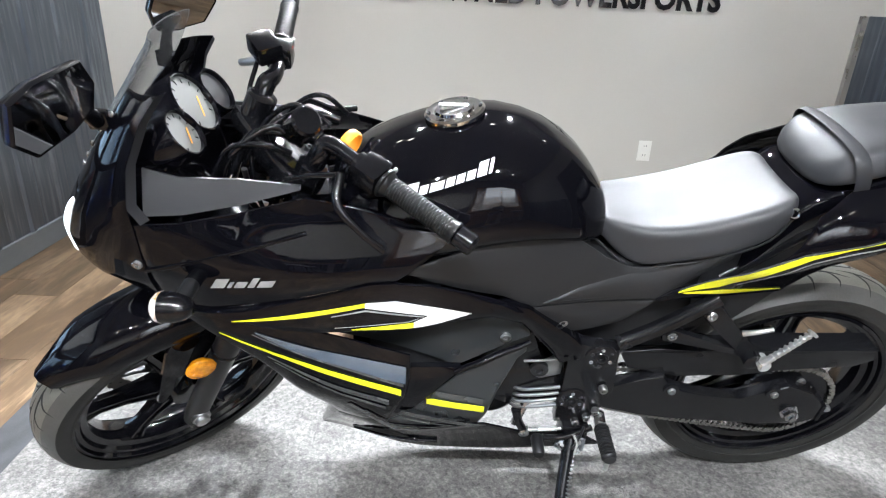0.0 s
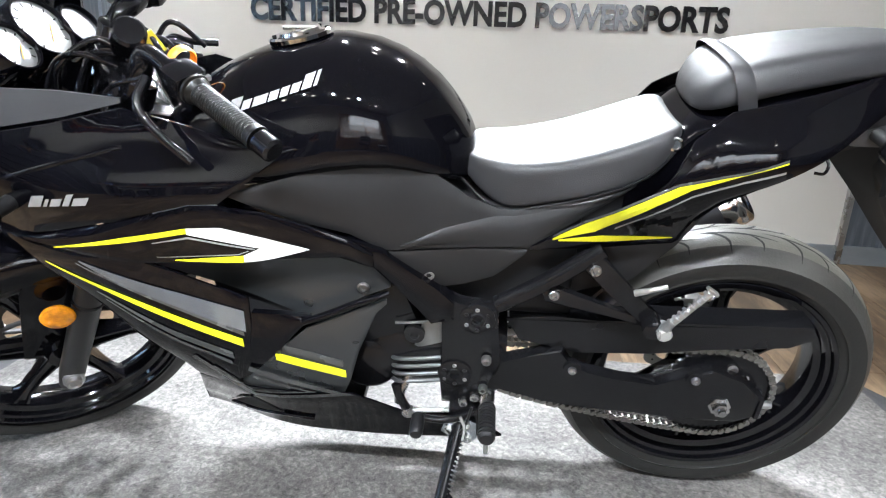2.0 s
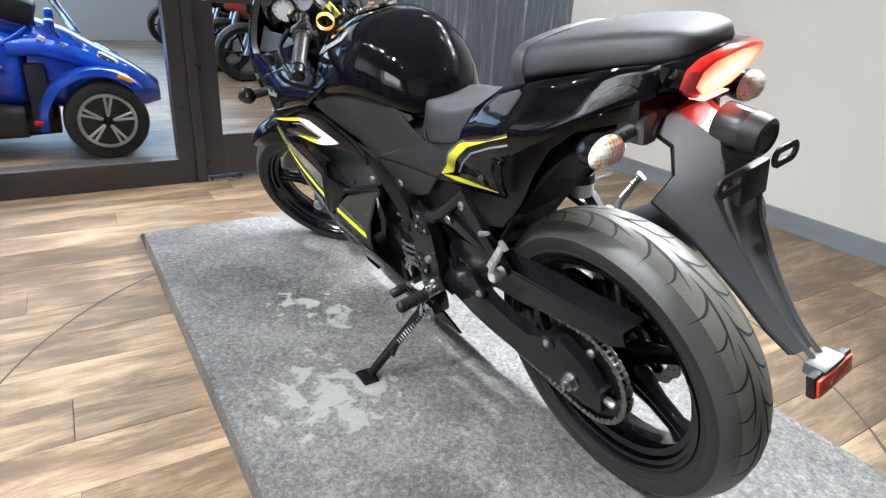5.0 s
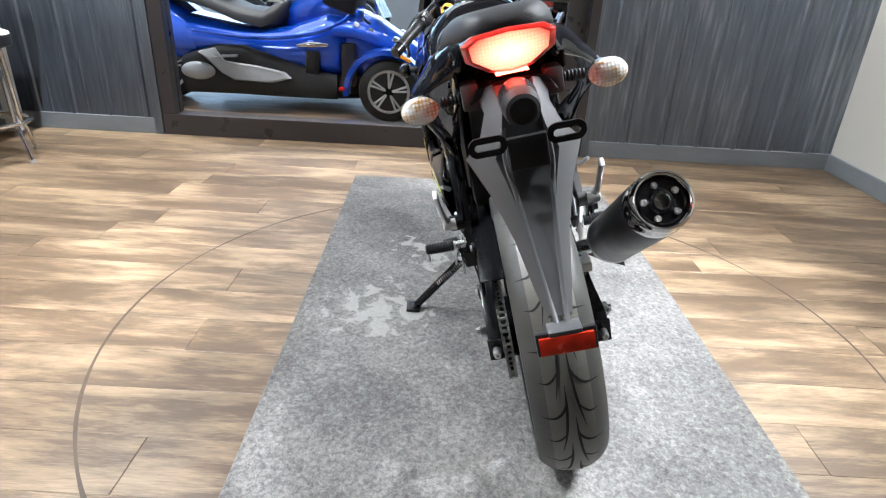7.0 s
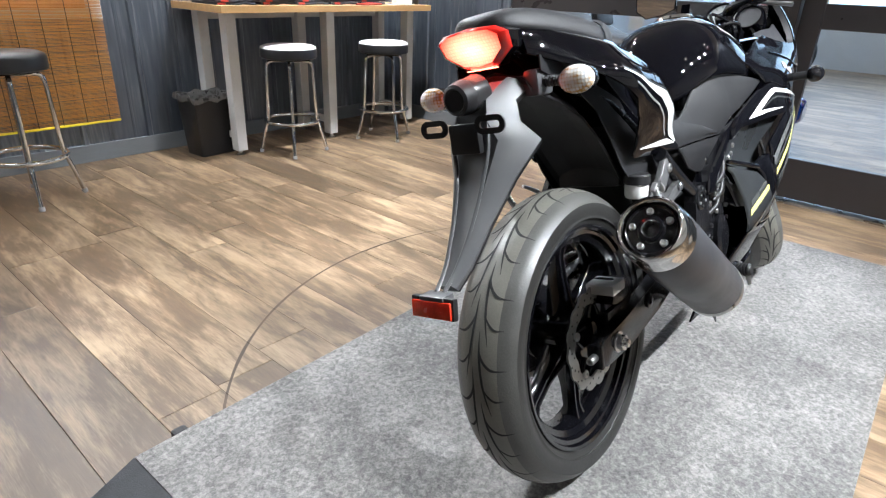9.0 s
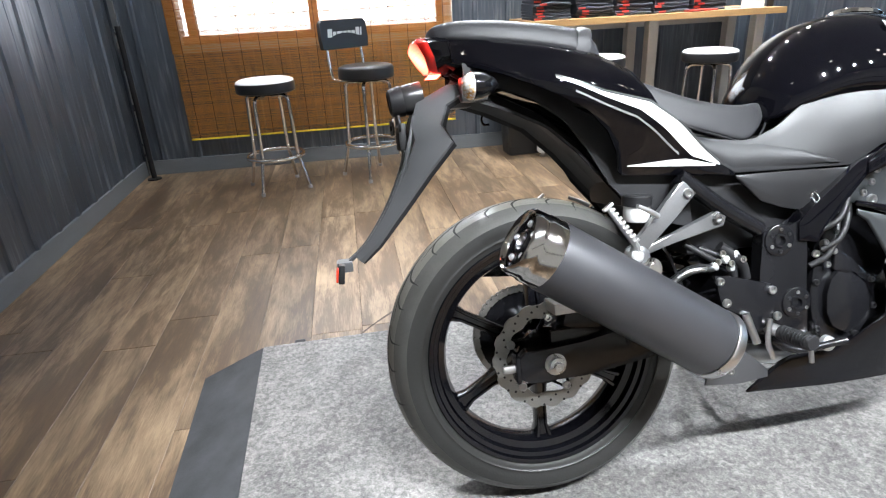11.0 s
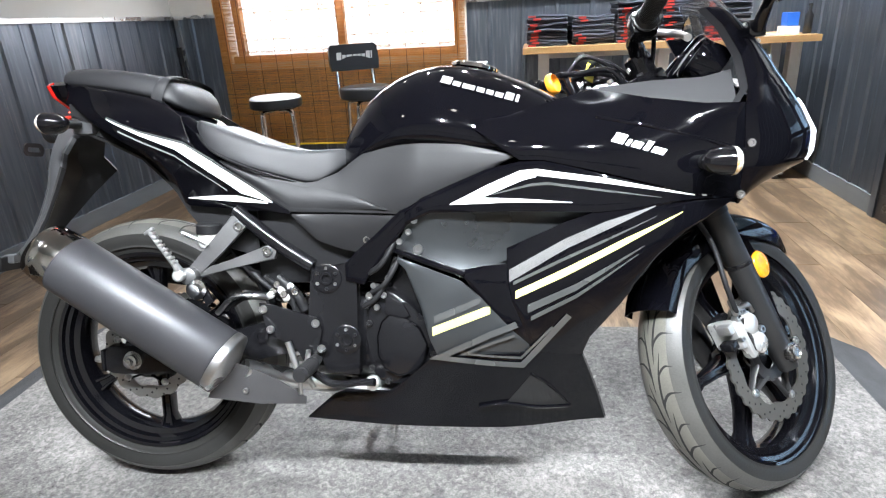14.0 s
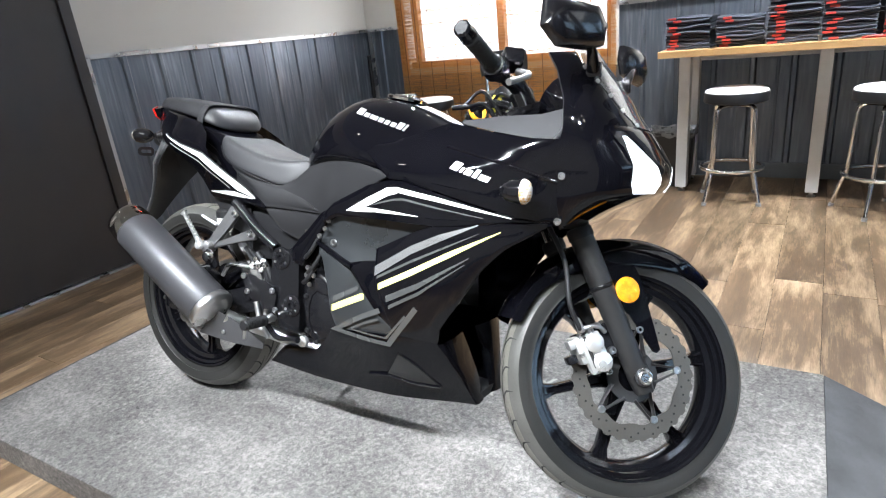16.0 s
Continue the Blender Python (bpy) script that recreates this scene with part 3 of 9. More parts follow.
def wood_floor():
    """Brown vinyl planks: long grain, dark cloudy knots, tone by plank."""
    ma = bpy.data.materials.new("wood_plank")
    ma.use_nodes = True
    nt = ma.node_tree
    bs = nt.nodes["Principled BSDF"]
    tc = nt.nodes.new("ShaderNodeTexCoord")
    oi = nt.nodes.new("ShaderNodeObjectInfo")
    off = nt.nodes.new("ShaderNodeVectorMath")
    off.operation = "MULTIPLY_ADD"
    cmb = nt.nodes.new("ShaderNodeCombineXYZ")
    for i in range(3):
        nt.links.new(oi.outputs["Random"], cmb.inputs[i])
    nt.links.new(cmb.outputs[0], off.inputs[0])
    off.inputs[1].default_value = (37, 53, 11)
    nt.links.new(tc.outputs["Object"], off.inputs[2])
    tx = []
    for sc, det, st in ((1.7, 6, (4.0, 0.9, 1)), (6.0, 9, (4.5, 0.7, 1)), (46.0, 6, (7, 0.35, 1))):
        mp = nt.nodes.new("ShaderNodeMapping")
        mp.inputs["Scale"].default_value = st
        n = nt.nodes.new("ShaderNodeTexNoise")
        n.inputs["Scale"].default_value, n.inputs["Detail"].default_value = sc, det
        n.inputs["Distortion"].default_value, n.inputs["Roughness"].default_value = 0.5, 0.64
        nt.links.new(off.outputs[0], mp.inputs["Vector"])
        nt.links.new(mp.outputs[0], n.inputs["Vector"])
        tx.append(n)
    a = nt.nodes.new("ShaderNodeMath")
    a.operation = "MULTIPLY_ADD"
    nt.links.new(tx[1].outputs[0], a.inputs[0])
    a.inputs[1].default_value = 0.55
    nt.links.new(tx[0].outputs[0], a.inputs[2])
    b = nt.nodes.new("ShaderNodeMath")
    b.operation = "MULTIPLY_ADD"
    nt.links.new(tx[2].outputs[0], b.inputs[0])
    b.inputs[1].default_value = 0.34
    nt.links.new(a.outputs[0], b.inputs[2])
    rp = nt.nodes.new("ShaderNodeValToRGB")
    cr = rp.color_ramp
    cr.elements[0].position, cr.elements[0].color = 0.46, (0.046, 0.0300, 0.0195, 1)
    cr.elements[1].position, cr.elements[1].color = 1.0, (0.345, 0.242, 0.150, 1)
    e = cr.elements.new(0.78)
    e.color = (0.118, 0.0755, 0.044, 1)
    dv = nt.nodes.new("ShaderNodeMath")
    dv.operation = "DIVIDE"
    nt.links.new(b.outputs[0], dv.inputs[0])
    dv.inputs[1].default_value = 1.14
    nt.links.new(dv.outputs[0], rp.inputs[0])
    hs = nt.nodes.new("ShaderNodeHueSaturation")
    mr = nt.nodes.new("ShaderNodeMapRange")
    mr.inputs["To Min"].default_value, mr.inputs["To Max"].default_value = 0.78, 1.22
    nt.links.new(oi.outputs["Random"], mr.inputs[0])
    nt.links.new(mr.outputs[0], hs.inputs["Value"])
    nt.links.new(rp.outputs[0], hs.inputs["Color"])
    nt.links.new(hs.outputs[0], bs.inputs["Base Color"])
    rr = nt.nodes.new("ShaderNodeMapRange")
    rr.inputs["To Min"].default_value, rr.inputs["To Max"].default_value = 0.3, 0.5
    nt.links.new(tx[1].outputs[0], rr.inputs[0])
    nt.links.new(rr.outputs[0], bs.inputs["Roughness"])
    bp = nt.nodes.new("ShaderNodeBump")
    bp.inputs["Strength"].default_value, bp.inputs["Distance"].default_value = 0.25, 0.0015
    nt.links.new(tx[2].outputs[0], bp.inputs["Height"])
    nt.links.new(bp.outputs[0], bs.inputs["Normal"])
    return ma


M_WOOD = wood_floor()
M_SEAM = mat("plank_seam", (0.03, 0.02, 0.014), 0.8)


def ribbed(name, a, b, z0, z1, inward, material, parent=None):
    """Ribbed sheet from a to b (x, y) with a broad rib every 230 mm and a low one between."""
    a, b, nrm = Vector((*a, 0)), Vector((*b, 0)), Vector((*inward, 0))
    d = (b - a)
    length = d.length
    d.normalize()
    prof = []
    s = 0.0
    while s < length:
        for o, h in ((0.0, 0.0), (0.06, 0.0), (0.064, 0.0025), (0.074, 0.0025), (0.078, 0.0), (0.19, 0.0), (0.20, 0.012), (0.222, 0.012)):
            if s + o < length:
                prof.append((s + o, h))
        s += 0.231
    prof.append((length, 0.0))
    bm = bmesh.new()
    rows = []
    for z in (z0, z1):
        rows.append([bm.verts.new(a + d * s + nrm * (0.004 + h) + Vector((0, 0, z))) for s, h in prof])
    for i in range(len(prof) - 1):
        bm.faces.new((rows[0][i], rows[0][i + 1], rows[1][i + 1], rows[1][i]))
    return part(name, bm, material, parent)


def struct(ob, label, category):
    return tagged(ob, label, category, kind="structure")


# floor bed, planks come last in the file
floor = struct(plain_box("floor", (-9.5, -6.0, -0.12), (XR + 0.12, 7.0, -0.004), M_SEAM), "brown wood-look vinyl plank floor", "floor")
ceiling = struct(plain_box("ceiling", (XF - 0.12, YW - 0.12, CEIL), (XR + 0.12, YB + 0.12, CEIL + 0.1), M_CEIL), "plain grey ceiling with recessed downlights", "ceiling")

# back wall with the sign
wall_back = struct(plain_box("wall_back", (XF - 0.12, YB, 0), (XR + 0.12, YB + 0.12, CEIL), M_PAINT), "greige painted wall with black sign lettering", "wall")
ribbed("metal_panel", (XR, YB), (2.15, YB), 0.1, CAP, (0, -1), M_SHEET, wall_back)
plain_box("panel_trim", (2.12, YB - 0.03, 0.0), (2.15, YB, CAP), M_STEEL, wall_back)
# right wall with the dark door
wall_right = struct(plain_box("wall_right", (XR, YW - 0.12, 0), (XR + 0.12, YB, CEIL), M_PAINT), "greige wall with galvanised metal wainscot", "wall")
ribbed("metal_panel", (XR, YW), (XR, 0.40), 0.1, CAP, (-1, 0), M_SHEET, wall_right)
plain_box("cap_rail", (XR - 0.035, YW, CAP), (XR, 0.40, CAP + 0.025), M_STEEL, wall_right)
plain_box("panel_trim", (XR - 0.03, 0.40, 0.0), (XR, 0.43, CAP + 0.03), M_STEEL, wall_right)
# window wall, built round the opening
WX0, WX1, WZ0, WZ1 = 0.40, 2.13, 0.84, 2.1
wall_window = struct(empty("wall_window"), "wall with galvanised metal wainscot round a window", "wall")
plain_box("wall_piece", (XF - 0.12, YW - 0.12, 0), (WX0, YW, CEIL), M_PAINT, wall_window)
plain_box("wall_piece", (WX1, YW - 0.12, 0), (XR, YW, CEIL), M_PAINT, wall_window)
plain_box("wall_piece", (WX0, YW - 0.12, 0), (WX1, YW, WZ0), M_PAINT, wall_window)
plain_box("wall_piece", (WX0, YW - 0.12, WZ1), (WX1, YW, CEIL), M_PAINT, wall_window)
ribbed("metal_panel", (XF, YW), (WX0 - 0.06, YW), 0.1, CAP, (0, 1), M_SHEET, wall_window)
ribbed("metal_panel", (WX0 - 0.06, YW), (WX1 + 0.06, YW), 0.1, WZ0 - 0.05, (0, 1), M_SHEET, wall_window)
ribbed("metal_panel", (WX1 + 0.06, YW), (XR, YW), 0.1, CAP, (0, 1), M_SHEET, wall_window)
plain_box("cap_rail", (XF, YW, CAP), (WX0 - 0.06, YW + 0.035, CAP + 0.025), M_STEEL, wall_window)
plain_box("cap_rail", (WX1 + 0.06, YW, CAP), (XR, YW + 0.035, CAP + 0.025), M_STEEL, wall_window)
plain_box("corner_trim", (XR - 0.06, YW, 0.0), (XR - 0.03, YW + 0.03, CAP), M_STEEL, wall_window)

# front wall, built round the shop window and the glazed door
FW0, FW1, FD1 = -0.86, 0.86, 1.80
FTOP = 2.2
wall_front = struct(empty("wall_front"), "galvanised metal wall round a dark-framed window", "wall")
for y0, y1, z0, z1 in ((YW - 0.12, FW0, 0, CEIL), (FD1, YB + 0.12, 0, CEIL), (FW0, FD1, FTOP, CEIL)):
    plain_box("wall_piece", (XF - 0.12, y0, z0), (XF, y1, z1), M_PAINT, wall_front)
ribbed("metal_panel", (XF, YW), (XF, FW0 - 0.05), 0.1, FTOP, (1, 0), M_SHEET, wall_front)
ribbed("metal_panel", (XF, FD1 + 0.05), (XF, YB), 0.1, FTOP, (1, 0), M_SHEET, wall_front)
plain_box("panel_trim", (XF, FW0 - 0.05, 0), (XF + 0.03, FW0, FTOP), M_SHEET, wall_front)
plain_box("panel_trim", (XF, FD1, 0), (XF + 0.03, FD1 + 0.05, FTOP), M_SHEET, wall_front)
# baseboards
base = struct(empty("baseboard"), "slate grey painted baseboard", "baseboard")
for lo, hi in (((XF, YB - 0.02, 0), (2.12, YB, 0.1)), ((2.12, YB - 0.022, 0), (XR, YB, 0.1)), ((XR - 0.02, YW, 0), (XR, 0.4, 0.1)),
               ((XF + 0.02, YW, 0), (XR - 0.02, YW + 0.02, 0.1)), ((XF, YW, 0), (XF + 0.02, FW0 - 0.05, 0.1)), ((XF, FD1 + 0.05, 0), (XF + 0.02, YB - 0.02, 0.1))):
    plain_box("board", lo, hi, M_BASE, base, bevel=0.003)

# shop window: frame, sill, mid rail, glass
window_1 = struct(empty("window_1"), "dark bronze framed shop window with clear glass", "window")
FX0, FX1 = XF - 0.1, XF + 0.02
plain_box("frame_bottom", (FX0, FW0, 0), (FX1, FW1, 0.13), M_FRAMEBR, window_1, bevel=0.004)
plain_box("frame_top", (FX0, FW0, FTOP - 0.1), (FX1, FW1, FTOP), M_FRAMEBR, window_1, bevel=0.004)
plain_box("frame_side", (FX0, FW0, 0.13), (FX1, FW0 + 0.09, FTOP - 0.1), M_FRAMEBR, window_1, bevel=0.004)
plain_box("frame_side", (FX0, FW1 - 0.08, 0.13), (FX1, FW1, FTOP - 0.1), M_FRAMEBR, window_1, bevel=0.004)
plain_box("mid_rail", (FX0, FW0 + 0.09, 0.9), (FX1, FW1 - 0.08, 1.0), M_FRAMEBR, window_1, bevel=0.004)
for z0, z1 in ((0.13, 0.9), (1.0, FTOP - 0.1)):
    g = plain_box("pane", (XF - 0.05, FW0 + 0.09, z0), (XF - 0.042, FW1 - 0.08, z1), M_GLASS, window_1)
    g.visible_shadow = False
# glazed door
door_1 = struct(empty("door_1"), "dark bronze glazed door with a mid rail, closed", "door")
plain_box("jamb", (FX0, FW1, 0), (FX1 + 0.01, FW1 + 0.05, FTOP), M_FRAMEBR, door_1, bevel=0.004)
plain_box("jamb", (FX0, FD1 - 0.06, 0), (FX1 + 0.01, FD1, FTOP), M_FRAMEBR, door_1, bevel=0.004)
plain_box("header", (FX0, FW1 + 0.05, FTOP - 0.1), (FX1 + 0.01, FD1 - 0.06, FTOP), M_FRAMEBR, door_1, bevel=0.004)
DY0, DY1, DX0, DX1 = FW1 + 0.055, FD1 - 0.065, XF - 0.06, XF - 0.012
plain_box("stile", (DX0, DY0, 0.02), (DX1, DY0 + 0.1, FTOP - 0.105), M_FRAMEBR, door_1, bevel=0.004)
plain_box("stile", (DX0, DY1 - 0.12, 0.02), (DX1, DY1, FTOP - 0.105), M_FRAMEBR, door_1, bevel=0.004)
plain_box("rail", (DX0, DY0 + 0.1, 0.02), (DX1, DY1 - 0.12, 0.24), M_FRAMEBR, door_1, bevel=0.004)
plain_box("rail", (DX0, DY0 + 0.1, 0.9), (DX1, DY1 - 0.12, 1.02), M_FRAMEBR, door_1, bevel=0.004)
plain_box("rail", (DX0, DY0 + 0.1, FTOP - 0.22), (DX1, DY1 - 0.12, FTOP - 0.105), M_FRAMEBR, door_1, bevel=0.004)
for z0, z1 in ((0.24, 0.9), (1.02, FTOP - 0.22)):
    g = plain_box("pane", (XF - 0.04, DY0 + 0.1, z0), (XF - 0.034, DY1 - 0.12, z1), M_GLASS, door_1)
    g.visible_shadow = False
plain_box("threshold", (FX0, FW1 + 0.05, 0.0), (FX1 + 0.02, FD1 - 0.06, 0.014), M_STEEL, door_1, bevel=0.003)

# dark door in the right wall
door_2 = struct(empty("door_2"), "wide dark brown flush door, closed", "door")
plain_box("jamb", (XR - 0.05, 0.43, 0), (XR, 0.49, 2.1), M_DOOR, door_2, bevel=0.003)
plain_box("jamb", (XR - 0.05, 2.28, 0), (XR, 2.34, 2.1), M_DOOR, door_2, bevel=0.003)
plain_box("header", (XR - 0.05, 0.49, 2.05), (XR, 2.28, 2.1), M_DOOR, door_2, bevel=0.003)
plain_box("leaf", (XR - 0.035, 0.492, 0.015), (XR - 0.002, 1.383, 2.048), M_DOOR, door_2, bevel=0.002)
plain_box("leaf", (XR - 0.035, 1.387, 0.015), (XR - 0.002, 2.278, 2.048), M_DOOR, door_2, bevel=0.002)
plain_box("threshold", (XR - 0.06, 0.49, 0), (XR, 2.28, 0.013), M_STEEL, door_2, bevel=0.002)

# downlight trims on the ceiling, one at every lamp, the added wall lamps too
M_LAMP = glow("lit_downlight", (1.0, 0.96, 0.9), 22.0)
for lx, ly in DOWNLIGHTS:
    dl = tagged(empty("ceiling_light", pose(lx, ly, CEIL)), "round recessed ceiling downlight, lit, of the inferred and added lamps", "light", "ceiling downlights")
    bm = bmesh.new()
    turned(bm, (0, 0, 0), (0, 0, -1), [(0.0, 0.075), (0.012, 0.07), (0.012, 0.055), (0.002, 0.05)], 24, (True, False))
    part("trim_ring", bm, M_CEIL, dl, smooth=40)
    bm = bmesh.new()
    cyl(bm, (0, 0, -0.004), (0, 0, -0.008), 0.048, n=24)
    part("lamp_disc", bm, M_LAMP, dl)

# ---- the motorcycle: own axes x forward, y to its left, z up; rear tyre contact at the origin ----
BIKE = pose(0.762, 1.276, 0.0865, 0, 0, 182.2) @ pose(0, 0, 0, -14.5, 0, 0)
bike = tagged(empty("motorcycle", BIKE), "black sport motorcycle with yellow and silver stripes on its side stand", "motorcycle")
RR, RF = 0.306, 0.285                      # tyre radii
RAX, FAX = Vector((0, 0, RR)), Vector((1.352, 0, RF))
RAKE = radians(26)
SAX = Vector((-math.sin(RAKE), 0, math.cos(RAKE)))
SPT = Vector((1.434, 0.0, 0.0))
STEER = radians(40)
steer_m = Matrix.Translation(SPT + Vector((0, 0.005, 0))) @ Matrix.Rotation(STEER, 4, SAX) @ Matrix.Translation(-SPT)


def around(c, pts, n=72, dz=0):
    """Turns a section of (y, radius) round the wheel axle at c."""
    return [[c + Vector((r * math.cos(k * math.tau / n), y, r * math.sin(k * math.tau / n))) for y, r in pts] for k in range(n)]


def hoop(bm, c, pts, n=72, closed=False):
    rs = around(c, pts, n)
    vv = [[bm.verts.new(p) for p in r] for r in rs]
    m = len(pts)
    for i in range(n):
        a, b = vv[i], vv[(i + 1) % n]
        for j in range(m if closed else m - 1):
            q = (j + 1) % m
            bm.faces.new((a[j], a[q], b[q], b[j]))
    return bm


def tyre_shape(R, w):
    """Tread curve (y, radius) and the sidewall points."""
    h = w / 2
    tread = []
    for i in range(13):
        a = -1.0 + 2.0 * i / 12
        tread.append((h * math.sin(a * 1.12) / math.sin(1.12), R - h * 0.78 * (1 - math.cos(a * 1.12)) * 1.05))
    return tread


def wheel(name, parent, c, R, w, rotor_side, front):
    g = empty(name, None, parent)
    tread = tyre_shape(R, w)
    h = w / 2
    rb = 0.230
    ye, re = tread[-1]
    bm = bmesh.new()
    hoop(bm, c, tread[3:10], 96)
    part("tread", bm, M_TREAD, g, "dusty worn tread rubber", smooth=180)
    for s in (-1, 1):
        bm = bmesh.new()
        hoop(bm, c, [(s * abs(y), r) for y, r in tread[9:]], 96)
        part("tread_shoulder", bm, M_SHOULDER, g, "dark tread shoulder", smooth=180)
        bm = bmesh.new()
        hoop(bm, c, [(s * ye, re), (s * ye * 1.01, re - 0.008), (s * ye * 0.995, re - 0.02), (s * ye * 0.975, re - 0.024), (s * ye * 0.975, re - 0.027), (s * ye * 0.985, re - 0.03), (s * ye * 0.94, rb + 0.017), (s * ye * 0.905, rb + 0.015), (s * ye * 0.9, rb + 0.012), (s * ye * 0.86, rb + 0.006), (s * ye * 0.8, rb)], 96)
        part("sidewall", bm, M_TYRE, g, "black tyre sidewall", smooth=50)
    # tread grooves: long slanted cuts near the middle and hooks from the shoulders
    def on(y, ang, lift=0.0007):
        q = abs(y) / ye
        a = math.asin(min(q, 1) * math.sin(1.12))
        rr = R - h * 0.78 * (1 - math.cos(a)) * 1.05 + lift
        return Vector((rr * math.cos(ang), y, rr * math.sin(ang)))
    reps = 15
    for s in (-1, 1):
        for path, wd in (([(0.09, 0.0), (0.11, 0.14), (0.19, 0.32), (0.34, 0.50)], 0.0024), ([(0.10, 0.10), (0.20, 0.165), (0.45, 0.215), (0.82, 0.215)], 0.0026), ([(0.20, 0.33), (0.32, 0.375), (0.50, 0.405), (0.72, 0.40)], 0.0022)):
            pts = smooth_path([Vector((s * f * ye * 0.99, -d if front else d, 0)) for f, d in path], 5)
            bm = bmesh.new()
            L = []
            m = len(pts) - 1
            for i, p in enumerate(pts):
                e = wd * min(1, 2.5 * min(i, m - i) / m + 0.15)
                q = pts[min(i + 1, m)] - pts[max(i - 1, 0)]
                t = Vector((q.x, q.y * R, 0)).normalized()
                nx, ny = -t.y, t.x
                L.append((bm.verts.new(on(p.x + nx * e, p.y + ny * e / R)), bm.verts.new(on(p.x - nx * e, p.y - ny * e / R))))
            for (a, b), (d, f) in zip(L, L[1:]):
                bm.faces.new((a, b, f, d))
            first = part("tread_groove", bm, M_GROOVE, g)
            for k in range(reps):
                o = 0 if s > 0 else math.pi / reps
                gr = first if k == 0 else new("tread_groove", first.data)
                gr.parent = g
                gr.matrix_basis = Matrix.Translation(c) @ Matrix.Rotation(-(k * math.tau / reps + o), 4, "Y")
    # rim with a dropped centre and lips
    bm = bmesh.new()
    yl = ye * 0.8
    hoop(bm, c, [(-yl, rb + 0.004), (-yl - 0.006, rb + 0.001), (-yl - 0.004, rb - 0.006), (-yl * 0.92, rb - 0.009), (-yl * 0.88, rb - 0.017), (-yl * 0.68, rb - 0.021), (-yl * 0.58, rb - 0.033), (-yl * 0.3, rb - 0.039), (0, rb - 0.041), (yl * 0.3, rb - 0.039), (yl * 0.58, rb - 0.033), (yl * 0.68, rb - 0.021), (yl * 0.88, rb - 0.017), (yl * 0.92, rb - 0.009), (yl + 0.004, rb - 0.006), (yl + 0.006, rb + 0.001), (yl, rb + 0.004), (0, rb - 0.012)], 96, True)
    part("rim", bm, M_WHEEL, g, "gloss black cast rim", smooth=32)
    nsp = 6
    for k in range(nsp):
        bm = bmesh.new()
        a = k * math.tau / nsp + (0.27 if front else 0.524)
        u = Vector((math.cos(a), 0, math.sin(a)))
        t = Vector((-math.sin(a), 0, math.cos(a)))
        rs = []
        for r, hw, hy in ((0.035, 0.022, 0.03), (0.07, 0.017, 0.024), (0.12, 0.0125, 0.017), (0.17, 0.0125, 0.016), (0.195, 0.02, 0.022)):
            p = c + u * r
            rs.append([p + t * (hw * x) + Vector((0, hy * y, 0)) for x, y in ((-1, -0.5), (-0.8, -1), (-0.5, -1), (-0.35, -0.72), (0.35, -0.72), (0.5, -1), (0.8, -1), (1, -0.5), (1, 0.5), (0.8, 1), (0.5, 1), (0.35, 0.72), (-0.35, 0.72), (-0.5, 1), (-0.8, 1), (-1, 0.5))])
        rings(bm, rs)
        part("spoke", bm, M_WHEEL, g, smooth=40)
    bm = bmesh.new()
    turned(bm, c + Vector((0, -0.05, 0)), (0, 1, 0), [(0, 0.022), (0.0, 0.036), (0.012, 0.042), (0.03, 0.05), (0.07, 0.05), (0.088, 0.042), (0.1, 0.036), (0.1, 0.022)], 28)
    part("hub", bm, M_WHEEL, g, smooth=40)
    # brake disc, petal edged, with drilled slots
    y = rotor_side * (0.062 if front else 0.068)
    ro, rin = (0.142, 0.105) if front else (0.108, 0.078)
    bm = bmesh.new()
    n = 360 if front else 180
    lobes = 30 if front else 15
    va = []
    for k in range(n):
        a = k * math.tau / n
        f = ro - 0.0045 * (0.5 + 0.5 * math.tanh(3 * math.cos(a * lobes)))
        fi = rin + 0.003 * math.cos(a * 10)
        va.append([bm.verts.new(c + Vector((r * math.cos(a), yy, r * math.sin(a)))) for r, yy in ((f, y - 0.002), (f, y + 0.002), (fi, y + 0.002), (fi, y - 0.002))])
    for k in range(n):
        a, b = va[k], va[(k + 1) % n]
        for j in range(4):
            bm.faces.new((a[j], a[(j + 1) % 4], b[(j + 1) % 4], b[j]))
    disc = part("brake_disc", bm, M_ROTORF if front else M_ROTOR, g, "petal-edged steel brake disc", smooth=35)
    bm = bmesh.new()
    holes = 48 if front else 45
    for k in range(holes):
        a = k * math.tau / holes
        r = (ro + rin) / 2 + (0.008, 0.0, -0.008)[k % 3]
        for s in (-1, 1):
            cyl(bm, c + Vector((r * math.cos(a), y + s * 0.0021, r * math.sin(a))), c + Vector((r * math.cos(a), y + s * 0.0024, r * math.sin(a))), 0.0025, n=8)
    ob = part("drill_hole", bm, M_GROOVE, disc)
    ob["kind"] = "stuff"
    # flat star that carries the disc
    cm = M_CARRIER if front else M_WHEEL
    yc = y - rotor_side * 0.003
    star = empty("disc_carrier", None, disc)
    for k in range(5):
        a = k * math.tau / 5 + 0.2
        u = Vector((math.cos(a), 0, math.sin(a)))
        t = Vector((-math.sin(a), 0, math.cos(a)))
        for s in (-1, 1):
            bm = bmesh.new()
            p0 = c + u * 0.048 + t * (s * 0.02) + Vector((0, yc, 0))
            p1 = c + u * (rin + 0.003) + t * (s * 0.004) + Vector((0, yc, 0))
            tube(bm, [p0, (p0 + p1) / 2, p1], [0.011, 0.0075, 0.008], 8, 2, flat=0.35)
            part("arm", bm, cm, star, smooth=40)
        bm = bmesh.new()
